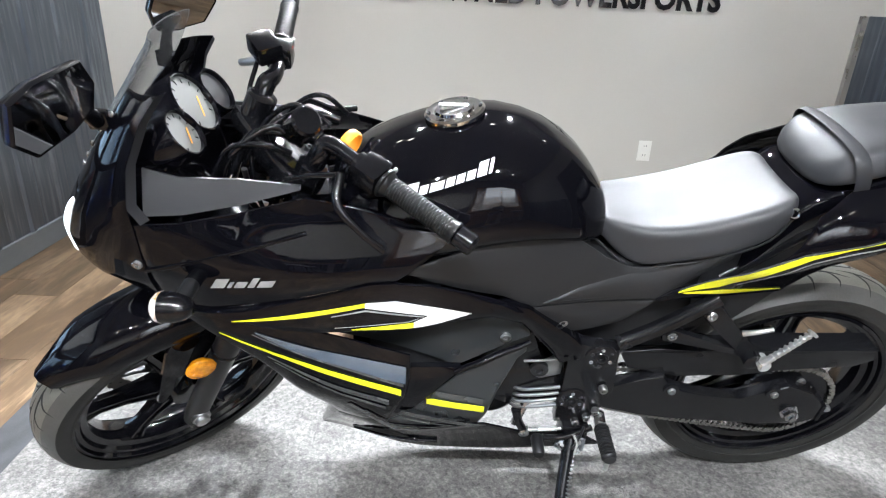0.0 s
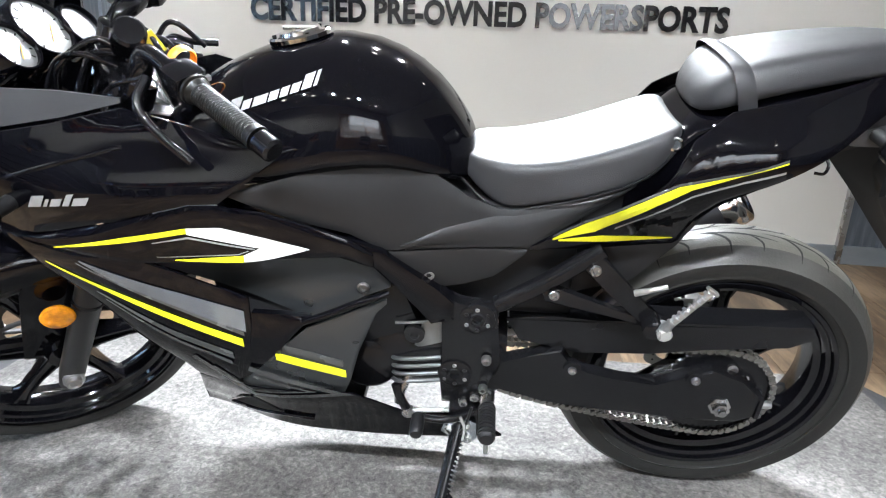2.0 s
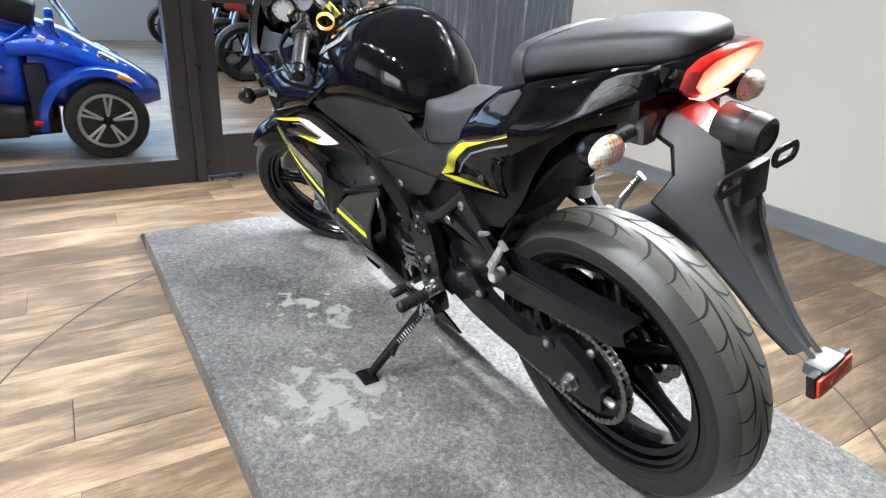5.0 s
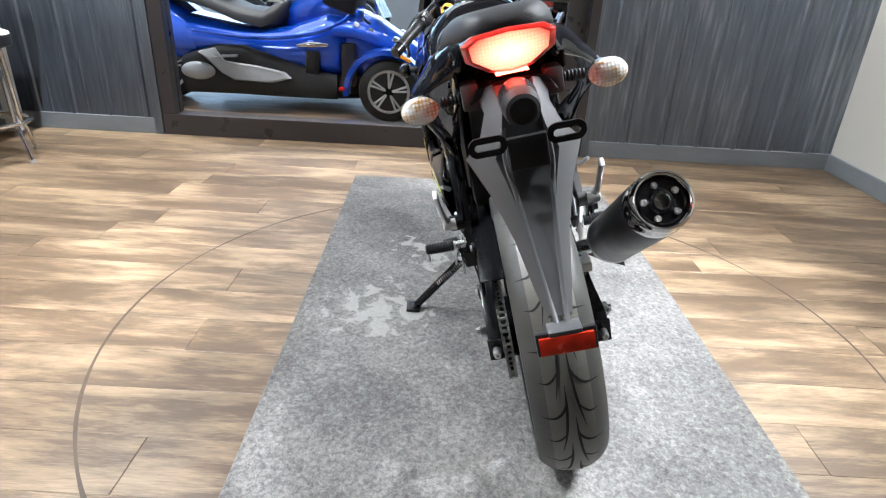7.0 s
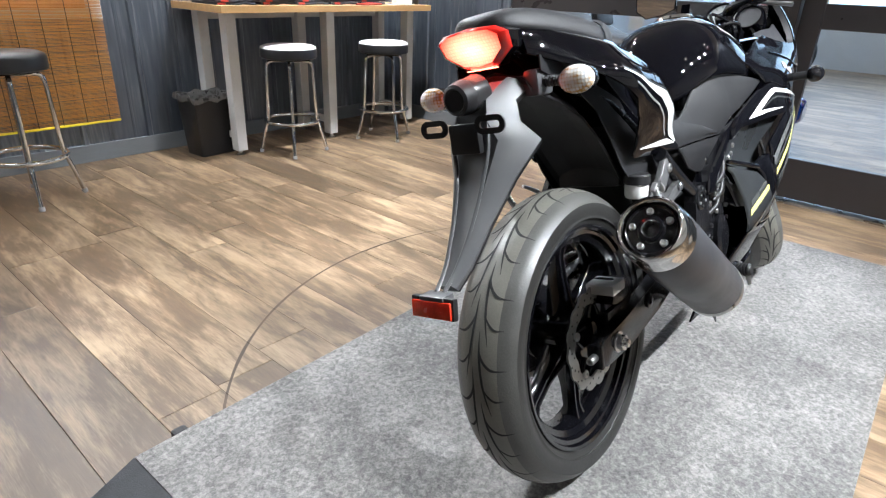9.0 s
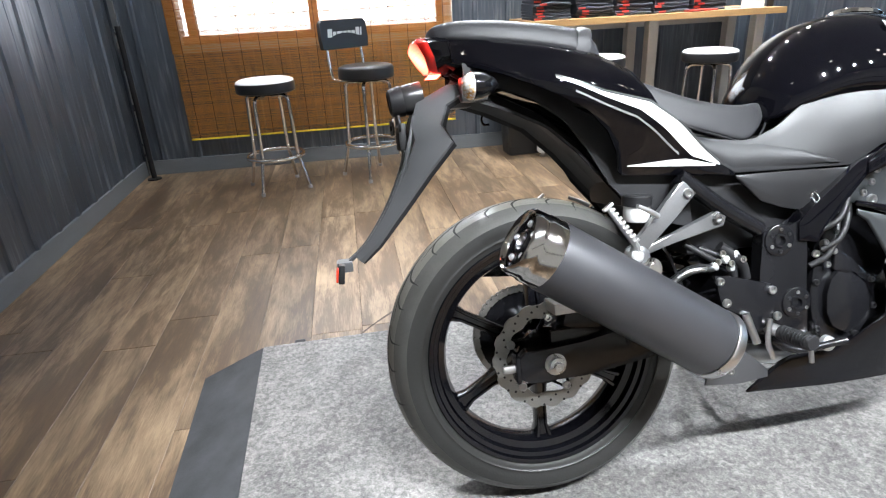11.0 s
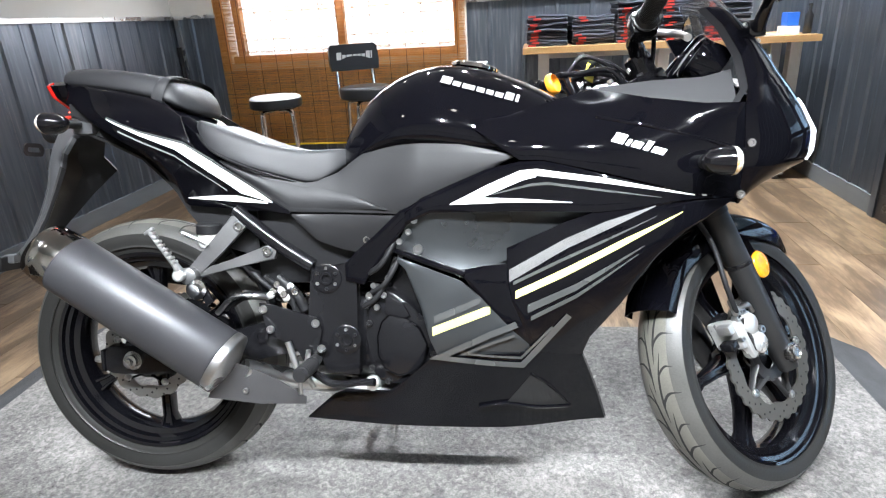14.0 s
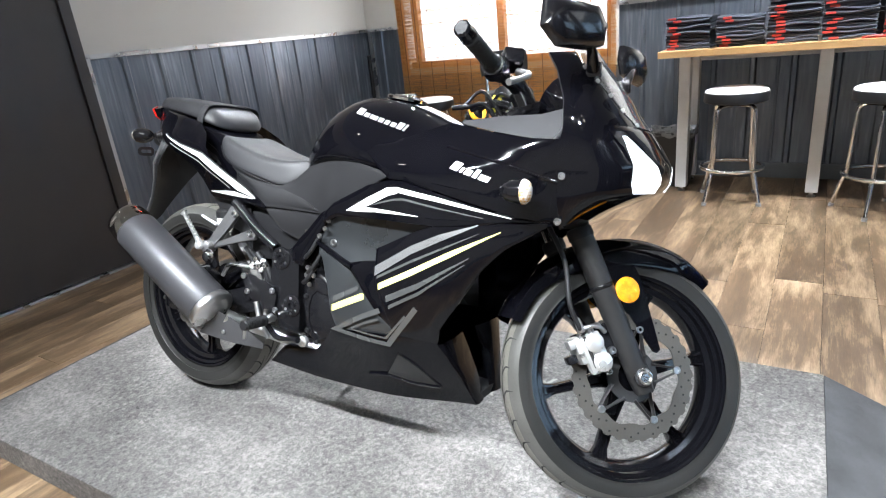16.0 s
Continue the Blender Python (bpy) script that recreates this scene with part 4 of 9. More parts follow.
        bolt(bm, c + u * (rin - 0.001) + Vector((0, y + rotor_side * 0.002, 0)), (0, rotor_side, 0), 0.0085, 0.005)
        part("disc_bolt", bm, M_BOLT, star)
    bm = bmesh.new()
    turned(bm, c + Vector((0, yc - 0.004, 0)), (0, 1, 0), [(0, 0.034), (0, 0.058), (0.008, 0.058), (0.008, 0.034)], 36, (False, False))
    part("carrier_ring", bm, cm, star, smooth=40)
    return g


front_end = empty("front_end", steer_m, bike)
wheel("rear_wheel", bike, RAX, RR, 0.132, -1, False)
wheel("front_wheel", front_end, FAX, RF, 0.112, -1, True)

# ---- bodywork ----
def at_x(pts, x):
    for (a, za), (b, zb) in zip(pts, pts[1:]):
        if a <= x <= b and b > a:
            return za + (zb - za) * (x - a) / (b - a)
    return pts[0][1] if x < pts[0][0] else pts[-1][1]


def round_edge(pts):
    """Softens the corners of an edge given as (x, z) points."""
    v = smooth_path([Vector((x, 0, z)) for x, z in pts], 6)
    out = []
    for p in v:
        if not out or p.x > out[-1][0] + 1e-5:
            out.append((p.x, p.z))
    return out


def skinx(bm, A, B, surf, side=1, n=40, m=8, thick=0.003, lift=0.0, soft=False, edge=0.0):
    """A curved panel between an upper edge A and a lower edge B of (x, z) points; edge rolls its rim inwards."""
    if soft:
        A, B = round_edge(A), round_edge(B)
    x0, x1 = max(A[0][0], B[0][0]), min(A[-1][0], B[-1][0])
    xs = sorted({round(x0 + (x1 - x0) * i / n, 5) for i in range(n + 1)} | ({round(p[0], 5) for p in A + B if x0 < p[0] < x1} if not soft else set()))
    cols = []
    for x in xs:
        za, zb = at_x(A, x), at_x(B, x)
        cols.append([(x, za + (zb - za) * j / (m - 1)) for j in range(m)])
    out, inn = [], []
    for i, c in enumerate(cols):
        ro, ri = [], []
        for j, (x, z) in enumerate(c):
            y = surf(x, z) + lift
            if edge and (j in (0, m - 1) or i in (0, len(cols) - 1)):
                y -= edge
            ro.append(bm.verts.new((x, side * y, z)))
            ri.append(bm.verts.new((x, side * (y - thick), z)))
        out.append(ro)
        inn.append(ri)
    N = len(cols)
    for i in range(N - 1):
        for j in range(m - 1):
            bm.faces.new((out[i][j], out[i][j + 1], out[i + 1][j + 1], out[i + 1][j]))
            bm.faces.new((inn[i][j], inn[i + 1][j], inn[i + 1][j + 1], inn[i][j + 1]))
        for j in (0, m - 1):
            bm.faces.new((out[i][j], out[i + 1][j], inn[i + 1][j], inn[i][j]))
    for j in range(m - 1):
        for i in (0, N - 1):
            bm.faces.new((out[i][j], out[i][j + 1], inn[i][j + 1], inn[i][j]))
    return bm


# half widths of the fairing, seat cover and tail
F_OUT = table((0.40, 0.55, 0.70, 0.84, 1.00, 1.15, 1.25, 1.35), (0.17, 0.25, 0.36, 0.47, 0.58, 0.66, 0.74, 0.82), (
    (0.128, 0.135, 0.136, 0.125, 0.078, 0.06, 0.06, 0.06),
    (0.14, 0.15, 0.162, 0.162, 0.12, 0.09, 0.08, 0.08),
    (0.15, 0.175, 0.205, 0.215, 0.175, 0.12, 0.10, 0.09),
    (0.15, 0.165, 0.205, 0.23, 0.225, 0.17, 0.13, 0.10),
    (0.14, 0.16, 0.19, 0.22, 0.235, 0.215, 0.17, 0.10),
    (0.14, 0.16, 0.185, 0.21, 0.225, 0.213, 0.19, 0.184),
    (0.13, 0.15, 0.18, 0.205, 0.218, 0.213, 0.205, 0.203),
    (0.11, 0.13, 0.15, 0.165, 0.172, 0.193, 0.203, 0.203)))
F_IN = table((0.55, 0.70, 0.84, 1.00), (0.30, 0.45, 0.55, 0.64), (
    (0.16, 0.205, 0.20, 0.18), (0.155, 0.19, 0.19, 0.185), (0.15, 0.162, 0.175, 0.195), (0.16, 0.175, 0.195, 0.21)))
F_SIDE = table((0.20, 0.38, 0.50, 0.65, 0.85), (0.53, 0.62, 0.70, 0.77), (
    (0.12, 0.125, 0.13, 0.14, 0.15), (0.125, 0.13, 0.137, 0.16, 0.19), (0.112, 0.112, 0.12, 0.158, 0.197), (0.10, 0.10, 0.105, 0.142, 0.19)))
F_TAIL = table((-0.14, -0.05, 0.04, 0.12, 0.20, 0.27, 0.38), (0.62, 0.68, 0.73, 0.78, 0.82, 0.86, 0.92), (
    (0.06, 0.09, 0.11, 0.112, 0.118, 0.126, 0.13), (0.065, 0.10, 0.125, 0.13, 0.14, 0.145, 0.13), (0.07, 0.115, 0.145, 0.155, 0.17, 0.163, 0.125),
    (0.075, 0.135, 0.172, 0.178, 0.174, 0.148, 0.115), (0.08, 0.142, 0.175, 0.168, 0.148, 0.125, 0.11), (0.08, 0.125, 0.142, 0.13, 0.12, 0.11, 0.11), (0.068, 0.092, 0.102, 0.105, 0.1, 0.1, 0.1)))

# fuel tank
bm = bmesh.new()
loft(bm, [sym(x, h) for x, h in (
    (0.474, [(0, 0.772), (0.03, 0.768), (0.05, 0.75), (0.055, 0.73), (0.045, 0.715), (0, 0.712)]),
    (0.50, [(0, 0.814), (0.045, 0.806), (0.078, 0.775), (0.088, 0.74), (0.08, 0.712), (0, 0.705)]),
    (0.54, [(0, 0.865), (0.055, 0.856), (0.1, 0.815), (0.118, 0.775), (0.114, 0.738), (0, 0.72)]),
    (0.60, [(0, 0.907), (0.062, 0.898), (0.118, 0.857), (0.146, 0.808), (0.142, 0.763), (0, 0.74)]),
    (0.69, [(0, 0.932), (0.07, 0.922), (0.13, 0.880), (0.165, 0.808), (0.152, 0.754), (0, 0.735)]),
    (0.78, [(0, 0.917), (0.07, 0.908), (0.13, 0.866), (0.173, 0.79), (0.168, 0.736), (0, 0.72)]),
    (0.86, [(0, 0.889), (0.062, 0.882), (0.12, 0.85), (0.162, 0.80), (0.172, 0.724), (0, 0.70)]),
    (0.93, [(0, 0.853), (0.05, 0.848), (0.1, 0.832), (0.135, 0.80), (0.145, 0.73), (0, 0.70)]),
    (0.98, [(0, 0.818), (0.045, 0.814), (0.085, 0.80), (0.11, 0.775), (0.115, 0.73), (0, 0.70)]))], 44)
tank_bm = bm.copy()
tank = part("fuel_tank", bm, M_BLACK, bike, "gloss black fuel tank", smooth=180)
sb = tank.modifiers.new("round", "SUBSURF")
sb.levels = sb.render_levels = 1
# filler cap
capc, capn = Vector((0.762, 0.0, 0.9195)), Vector((0.2, 0, 1)).normalized()
bm = bmesh.new()
turned(bm, capc - capn * 0.003, capn, [(0, 0.052), (0.006, 0.052), (0.009, 0.048), (0.007, 0.04), (0.007, 0.034), (0.012, 0.032), (0.012, 0.0)], 36)
cap = part("filler_cap", bm, M_CHROME, tank, "bright steel filler cap", smooth=35)
for k in range(6):
    a = k * math.tau / 6 + 0.3
    bm = bmesh.new()
    bolt(bm, capc + capn.orthogonal().normalized() * (0.044 * math.cos(a)) + capn.cross(capn.orthogonal().normalized()) * (0.044 * math.sin(a)) + capn * 0.004, capn, 0.0035, 0.003)
    part("cap_bolt", bm, M_FRAME, cap)
bm = bmesh.new()
box(bm, capc + capn * 0.011, (0.05, 0.014, 0.006), bevel=0.002)
part("cap_latch", bm, M_STEEL, cap)


from mathutils.bvhtree import BVHTree
tank_bm.normal_update()
TANK = BVHTree.FromBMesh(tank_bm)
tank_bm.free()


def badge(name, tree, side, o, u, w, marks, material, parent, label, lift=0.0012):
    """Raised plain marks laid on a surface: o and u, w span the side view plane (x, z); marks are quads in that plane."""
    for quad in marks:
        bm = bmesh.new()
        (ax, ay), (bx, by), (cx, cy), (dx, dy) = quad
        n, m = 4, 3
        grid = []
        for i in range(n + 1):
            row = []
            for j in range(m + 1):
                f, g = i / n, j / m
                px = (ax * (1 - f) + bx * f) * (1 - g) + (dx * (1 - f) + cx * f) * g
                py = (ay * (1 - f) + by * f) * (1 - g) + (dy * (1 - f) + cy * f) * g
                x, z = o[0] + u[0] * px + w[0] * py, o[1] + u[1] * px + w[1] * py
                hit, nrm = None, None
                if callable(tree):
                    row.append(bm.verts.new((x, side * (tree(x, z) + lift), z)))
                else:
                    hit, nrm, _, _ = tree.ray_cast(Vector((x, side * 0.5, z)), Vector((0, -side, 0)))
                    q = hit + Vector((0, side * lift, lift * 0.7)) if hit else Vector((x, side * 0.15, z))
                    row.append(bm.verts.new(q))
            grid.append(row)
        for i in range(n):
            for j in range(m):
                bm.faces.new((grid[i][j], grid[i + 1][j], grid[i + 1][j + 1], grid[i][j + 1]))
        part(name, bm, material, parent, label, smooth=60)


def band(bm, pts, hw, surf, side, lift=0.0014, k=6, closed=False):
    """A narrow decal line with mitred corners, laid on a surface along (x, z) points."""
    P = [Vector((x, z)) for x, z in pts]
    if closed:
        P.append(P[0])
    L, R = [], []
    n = len(P)
    for i, p in enumerate(P):
        a = P[i] - P[i - 1] if i else (P[-1] - P[-2] if closed else P[1] - P[0])
        b = P[i + 1] - P[i] if i < n - 1 else (P[1] - P[0] if closed else a)
        a, b = a.normalized(), b.normalized()
        na, nb = Vector((-a.y, a.x)), Vector((-b.y, b.x))
        m = (na + nb).normalized()
        w = hw / max(0.3, m.dot(na))
        L.append(p + m * w)
        R.append(p - m * w)
    lift3 = lambda q: bm.verts.new((q.x, side * (surf(q.x, q.y) + lift), q.y))
    for i in range(n - 1):
        rows = [(lift3(L[i].lerp(L[i + 1], j / k)), lift3(R[i].lerp(R[i + 1], j / k))) for j in range(k + 1)]
        for (a, b), (c, d) in zip(rows, rows[1:]):
            bm.faces.new((a, b, d, c))
    return bm


def letter_blocks(widths, gap=0.02, slant=0.12, tall=()):
    """Plain slanted blocks of letter size that fill a unit length."""
    tot = sum(widths) + gap * (len(widths) - 1)
    x, out = 0.0, []
    for i, q in enumerate(widths):
        h = 0.95 if i in tall else 0.62
        a, b = x / tot, (x + q) / tot
        out.append([(a, 0), (b, 0), (b + slant * h * 0.3, h), (a + slant * h * 0.3, h)])
        x += q + gap
    return out


LOGO = letter_blocks((0.16, 0.12, 0.19, 0.12, 0.11, 0.12, 0.13, 0.05), 0.025, 0.05, (0, 6, 7))
badge("badge_mark", TANK, -1, (0.700, 0.873), (0.150, -0.046), (0.003, 0.0165), LOGO, M_BADGE, tank, "silver badge mark")
badge("badge_mark", TANK, 1, (0.84, 0.832), (-0.135, 0.046), (-0.003, 0.019), LOGO, M_BADGE, tank, "silver badge mark")

for s in (1, -1):
    # seat side cover and its lower half
    bm = bmesh.new()
    A = [(0.216, 0.742), (0.276, 0.719), (0.337, 0.700), (0.409, 0.686), (0.434, 0.688), (0.483, 0.706), (0.505, 0.722), (0.55, 0.752), (0.598, 0.769), (0.654, 0.768), (0.72, 0.755), (0.787, 0.741), (0.842, 0.727)]
    B = [(0.216, 0.739), (0.279, 0.694), (0.379, 0.627), (0.485, 0.624), (0.608, 0.620), (0.636, 0.635), (0.665, 0.653), (0.71, 0.668), (0.776, 0.694), (0.842, 0.724)]
    skinx(bm, A, B, F_SIDE, s, 50, 9, 0.004, 0.0, edge=0.002)
    side = part("side_cover", bm, M_SATIN, bike, "satin black side cover", smooth=50)
    bm = bmesh.new()
    skinx(bm, [(0.225, 0.737), (0.279, 0.716), (0.337, 0.697), (0.409, 0.683), (0.435, 0.683), (0.52, 0.660), (0.592, 0.628)], [(0.225, 0.735), (0.279, 0.697), (0.379, 0.630), (0.45, 0.628), (0.592, 0.6265)], F_SIDE, s, 40, 5, 0.006, 0.003, edge=0.005)
    part("cover_facet", bm, M_SATIN, side, "raised lower facet", smooth=50)
    bm = bmesh.new()
    skinx(bm, [(0.383, 0.622), (0.485, 0.620), (0.6, 0.616), (0.625, 0.622)], [(0.383, 0.618), (0.434, 0.568), (0.481, 0.550), (0.546, 0.535), (0.577, 0.572), (0.625, 0.619)], F_SIDE, s, 24, 6, 0.004, 0.0, edge=0.002)
    cov = part("lower_cover", bm, M_SATIN, bike, "satin black lower side cover", smooth=50)
    bm = bmesh.new()
    bolt(bm, (0.542, s * 0.132, 0.567), (0, s, 0), 0.0095, 0.006)
    part("cover_bolt", bm, M_BOLT, cov)
    # tail side with its lower blade
    bm = bmesh.new()
    A = [(-0.136, 0.914), (-0.084, 0.908), (0.03, 0.884), (0.118, 0.862), (0.168, 0.826), (0.2, 0.768), (0.221, 0.738), (0.279, 0.696), (0.379, 0.629)]
    B = [(-0.136, 0.874), (-0.06, 0.842), (0.0, 0.808), (0.075, 0.766), (0.117, 0.728), (0.14, 0.688), (0.148, 0.652), (0.156, 0.645), (0.258, 0.635), (0.379, 0.622)]
    skinx(bm, A, B, F_TAIL, s, 60, 10, 0.004, 0.0, edge=0.003)
    tail = part("tail_panel", bm, M_BLACK, bike, "gloss black tail panel", smooth=50)
    stripe = M_YELLOW if s > 0 else M_WHITE
    bm = bmesh.new()
    x0, lean = (0.05, 0.009) if s > 0 else (0.02, 0.002)
    skinx(bm, [(x0, 0.834 - 0.42 * x0), (0.1, 0.793), (0.185, 0.769), (0.242, 0.731), (0.345, 0.649)], [(x0, 0.832 - 0.42 * x0), (0.099, 0.784 + lean), (0.167, 0.756 + lean), (0.212, 0.7235 + lean), (0.283, 0.667 + lean * 0.5), (0.345, 0.646)], F_TAIL, s, 40, 3, 0.0006, 0.0012)
    part("tail_stripe", bm, stripe, tail, "lime yellow stripe" if s > 0 else "silver white stripe")
    bm = bmesh.new()
    skinx(bm, [(0.161, 0.662), (0.24, 0.665), (0.272, 0.664), (0.336, 0.648)], [(0.161, 0.660), (0.205, 0.656), (0.336, 0.645)], F_TAIL, s, 14, 3, 0.0006, 0.0014)
    part("tail_stripe", bm, stripe, tail, "stripe tip")
    bm = bmesh.new()
    inner_edge = [(0.05, 0.800), (0.099, 0.774 + lean), (0.163, 0.746 + lean), (0.205, 0.714 + lean), (0.255, 0.674 + lean)]
    skinx(bm, inner_edge, [(x, z - 0.0035) for x, z in inner_edge], F_TAIL, s, 24, 2, 0.0006, 0.0012)
    part("pin_line", bm, M_BADGE, tail, "thin silver pin line")
    bm = bmesh.new()
    edgeA = [(x0, 0.838 - 0.42 * x0), (0.1, 0.797), (0.185, 0.774), (0.242, 0.737), (0.345, 0.655)]
    skinx(bm, edgeA, [(x, z - 0.004) for x, z in edgeA], F_TAIL, s, 30, 2, 0.0006, 0.0011)
    part("pin_line", bm, M_PEARL, tail, "thin pin line")
    # upper fairing side
    bm = bmesh.new()
    A = [(0.745, 0.793), (0.832, 0.803), (0.922, 0.828), (0.988, 0.844), (1.089, 0.822), (1.178, 0.808), (1.245, 0.806)]
    B = [(0.745, 0.791), (0.80, 0.752), (0.851, 0.717), (0.893, 0.716), (0.984, 0.694), (1.158, 0.649), (1.245, 0.640)]
    skinx(bm, A, B, F_OUT, s, 50, 12, 0.004, 0.0, edge=0.003)
    upper = part("upper_fairing", bm, M_BLACK, bike, "gloss black upper fairing", smooth=50)
    NAME = letter_blocks((0.2, 0.06, 0.16, 0.1, 0.22), 0.04, 0.25, (0, 3))
    if s < 0:
        badge("badge_mark", F_OUT, s, (1.012, 0.745), (0.09, -0.028), (0.006, 0.019), NAME, M_WHITE, upper, "white badge mark", 0.0015)
    else:
        badge("badge_mark", F_OUT, s, (1.145, 0.70), (-0.10, 0.012), (-0.006, 0.02), NAME, M_BADGE, upper, "silver badge mark", 0.0015)
    # ridge that runs back from the nose
    bm = bmesh.new()
    ln = [(0.99, 0.792), (1.09, 0.768), (1.2, 0.736), (1.245, 0.722)]
    tube(bm, [(x, s * F_OUT(x, z), z) for x, z in ln], 0.004, 6, 4)
    part("fairing_ridge", bm, M_BLACK, upper, smooth=60)
    for bx, bz in ((1.255, 0.735), (1.245, 0.645)):
        bm = bmesh.new()
        bolt(bm, (bx, s * F_OUT(bx, bz), bz), (0, s, 0), 0.008, 0.004)
        part("fairing_bolt", bm, M_BOLT, upper)
    # middle blade with the arrow decal
    bm = bmesh.new()
    A = [(0.628, 0.624), (0.66, 0.650), (0.725, 0.677), (0.789, 0.702), (0.851, 0.714), (0.893, 0.714), (0.984, 0.691), (1.158, 0.646), (1.20, 0.642)]
    B = [(0.628, 0.600), (0.681, 0.622), (0.83, 0.624), (0.984, 0.620), (1.075, 0.626), (1.158, 0.638), (1.20, 0.640)]
    skinx(bm, A, B, F_OUT, s, 44, 7, 0.006, 0.004, edge=0.004)
    blade = part("middle_blade", bm, M_BLACK, bike, "gloss black fairing blade", smooth=50)
    if s > 0:
        decals = (("arrow_stripe", M_YELLOW, "yellow arrow stripe", [(0.90, 0.681), (1.0, 0.663), (1.12, 0.636)], [(0.90, 0.6725), (1.0, 0.6545), (1.12, 0.6345)]),
                  ("arrow_head", M_WHITE, "white arrow head", [(0.722, 0.641), (0.785, 0.6625), (0.849, 0.682), (0.90, 0.681)], [(0.722, 0.6395), (0.795, 0.646), (0.90, 0.6705)]),
                  ("arrow_prong", M_WHITE, "white lower arrow edge", [(0.728, 0.6405), (0.795, 0.646), (0.82, 0.635)], [(0.728, 0.6385), (0.775, 0.628), (0.80, 0.6245), (0.82, 0.6235)]),
                  ("arrow_prong", M_YELLOW, "thin arrow point", [(0.8205, 0.6345), (0.87, 0.632), (0.923, 0.629)], [(0.8205, 0.6235), (0.87, 0.6245), (0.923, 0.628)]),
                  ("pin_line", M_BADGE, "thin silver line", [(0.803, 0.6455), (0.90, 0.6665), (0.955, 0.656)], [(0.803, 0.6435), (0.90, 0.6635), (0.955, 0.655)]),
                  ("pin_line", M_BADGE, "thin silver line", [(0.812, 0.6425), (0.828, 0.6375), (0.95, 0.6335)], [(0.812, 0.6415), (0.828, 0.636), (0.95, 0.633)]))
    else:
        decals = (("arrow_stripe", M_WHITE, "white arrow stripe", [(0.88, 0.7), (0.994, 0.682), (1.158, 0.647)], [(0.88, 0.688), (0.994, 0.672), (1.158, 0.6455)]),
                  ("arrow_head", M_WHITE, "white arrow head", [(0.719, 0.639), (0.788, 0.672), (0.851, 0.698), (0.88, 0.70)], [(0.719, 0.637), (0.76, 0.640), (0.783, 0.650), (0.856, 0.680), (0.88, 0.685)]),
                  ("arrow_prong", M_WHITE, "white lower arrow edge", [(0.735, 0.6385), (0.783, 0.650), (0.815, 0.6485)], [(0.735, 0.6375), (0.78, 0.6385), (0.815, 0.640)]),
                  ("arrow_prong", M_WHITE, "thin arrow point", [(0.816, 0.6485), (0.87, 0.6455), (0.943, 0.639)], [(0.816, 0.640), (0.87, 0.6395), (0.943, 0.6375)]),
                  ("pin_line", M_PEARL, "thin grey line", [(0.80, 0.6565), (0.87, 0.674), (0.90, 0.676), (1.0, 0.660), (1.1, 0.644)], [(0.80, 0.6545), (0.87, 0.669), (0.90, 0.671), (1.0, 0.656), (1.1, 0.643)]))
    for nm, mt, lab, A, B in decals:
        bm = bmesh.new()
        skinx(bm, A, B, F_OUT, s, 22, 3, 0.0006, 0.0055)
        part(nm, bm, mt, blade, lab)
    # black frame cover that drops from the blade to the frame
    bm = bmesh.new()
    skinx(bm, [(0.498, 0.520), (0.53, 0.552), (0.565, 0.580), (0.616, 0.626), (0.668, 0.648)], [(0.498, 0.486), (0.536, 0.478), (0.56, 0.512), (0.596, 0.557), (0.631, 0.598), (0.668, 0.618)], lambda x, z: 0.153 + 0.14 * max(0, x - 0.52), s, 20, 5, 0.03, 0.002, edge=0.004)
    fc = part("frame_cover", bm, M_BLACK, bike, "black frame cover", smooth=40)
    for bx, bz in ((0.634, 0.585), (0.646, 0.607), (0.616, 0.566)) if s < 0 else ():
        bm = bmesh.new()
        bolt(bm, (bx, s * 0.172, bz), (0, s, 0), 0.0065, 0.005)
        part("cover_bolt", bm, M_BOLT, fc)
    # recessed charcoal panel
    bm = bmesh.new()
    skinx(bm, [(0.605, 0.556), (0.631, 0.600), (0.675, 0.626), (0.83, 0.628), (0.995, 0.624)], [(0.605, 0.550), (0.644, 0.534), (0.739, 0.494), (0.806, 0.520), (0.872, 0.550), (0.995, 0.612)], F_IN, s, 30, 8, 0.004, 0.0)
    inner = part("recessed_panel", bm, M_GREY, bike, "metallic charcoal recessed panel", smooth=60)
    bm = bmesh.new()
    bolt(bm, (0.65, s * 0.156, 0.549), (0, s, 0), 0.0105, 0.007)
    part("panel_bolt", bm, M_BOLT, inner)
    # dark scoop behind the outer fairing
    bm = bmesh.new()
    skinx(bm, [(0.739, 0.508), (0.829, 0.557), (0.90, 0.588)], [(0.739, 0.494), (0.80, 0.42), (0.868, 0.356), (0.90, 0.352)], F_IN, s, 16, 6, 0.004, -0.012)
    part("scoop", bm, M_MATTE, bike, "matte black air scoop", smooth=60)
    bm = bmesh.new()
    lip = [(0.605, 0.548), (0.63, 0.541), (0.66, 0.532), (0.70, 0.519), (0.745, 0.506)]
    tube(bm, [(x, s * (F_OUT(x, z) - 0.004 + 0.002 * (k % 2)), z) for k, (x, z) in enumerate(lip)], [0.005, 0.006, 0.007, 0.007, 0.006], 8, 4)
    part("scoop_lip", bm, M_BLACK, bike, "gloss black scoop lip", smooth=60)
    bm = bmesh.new()
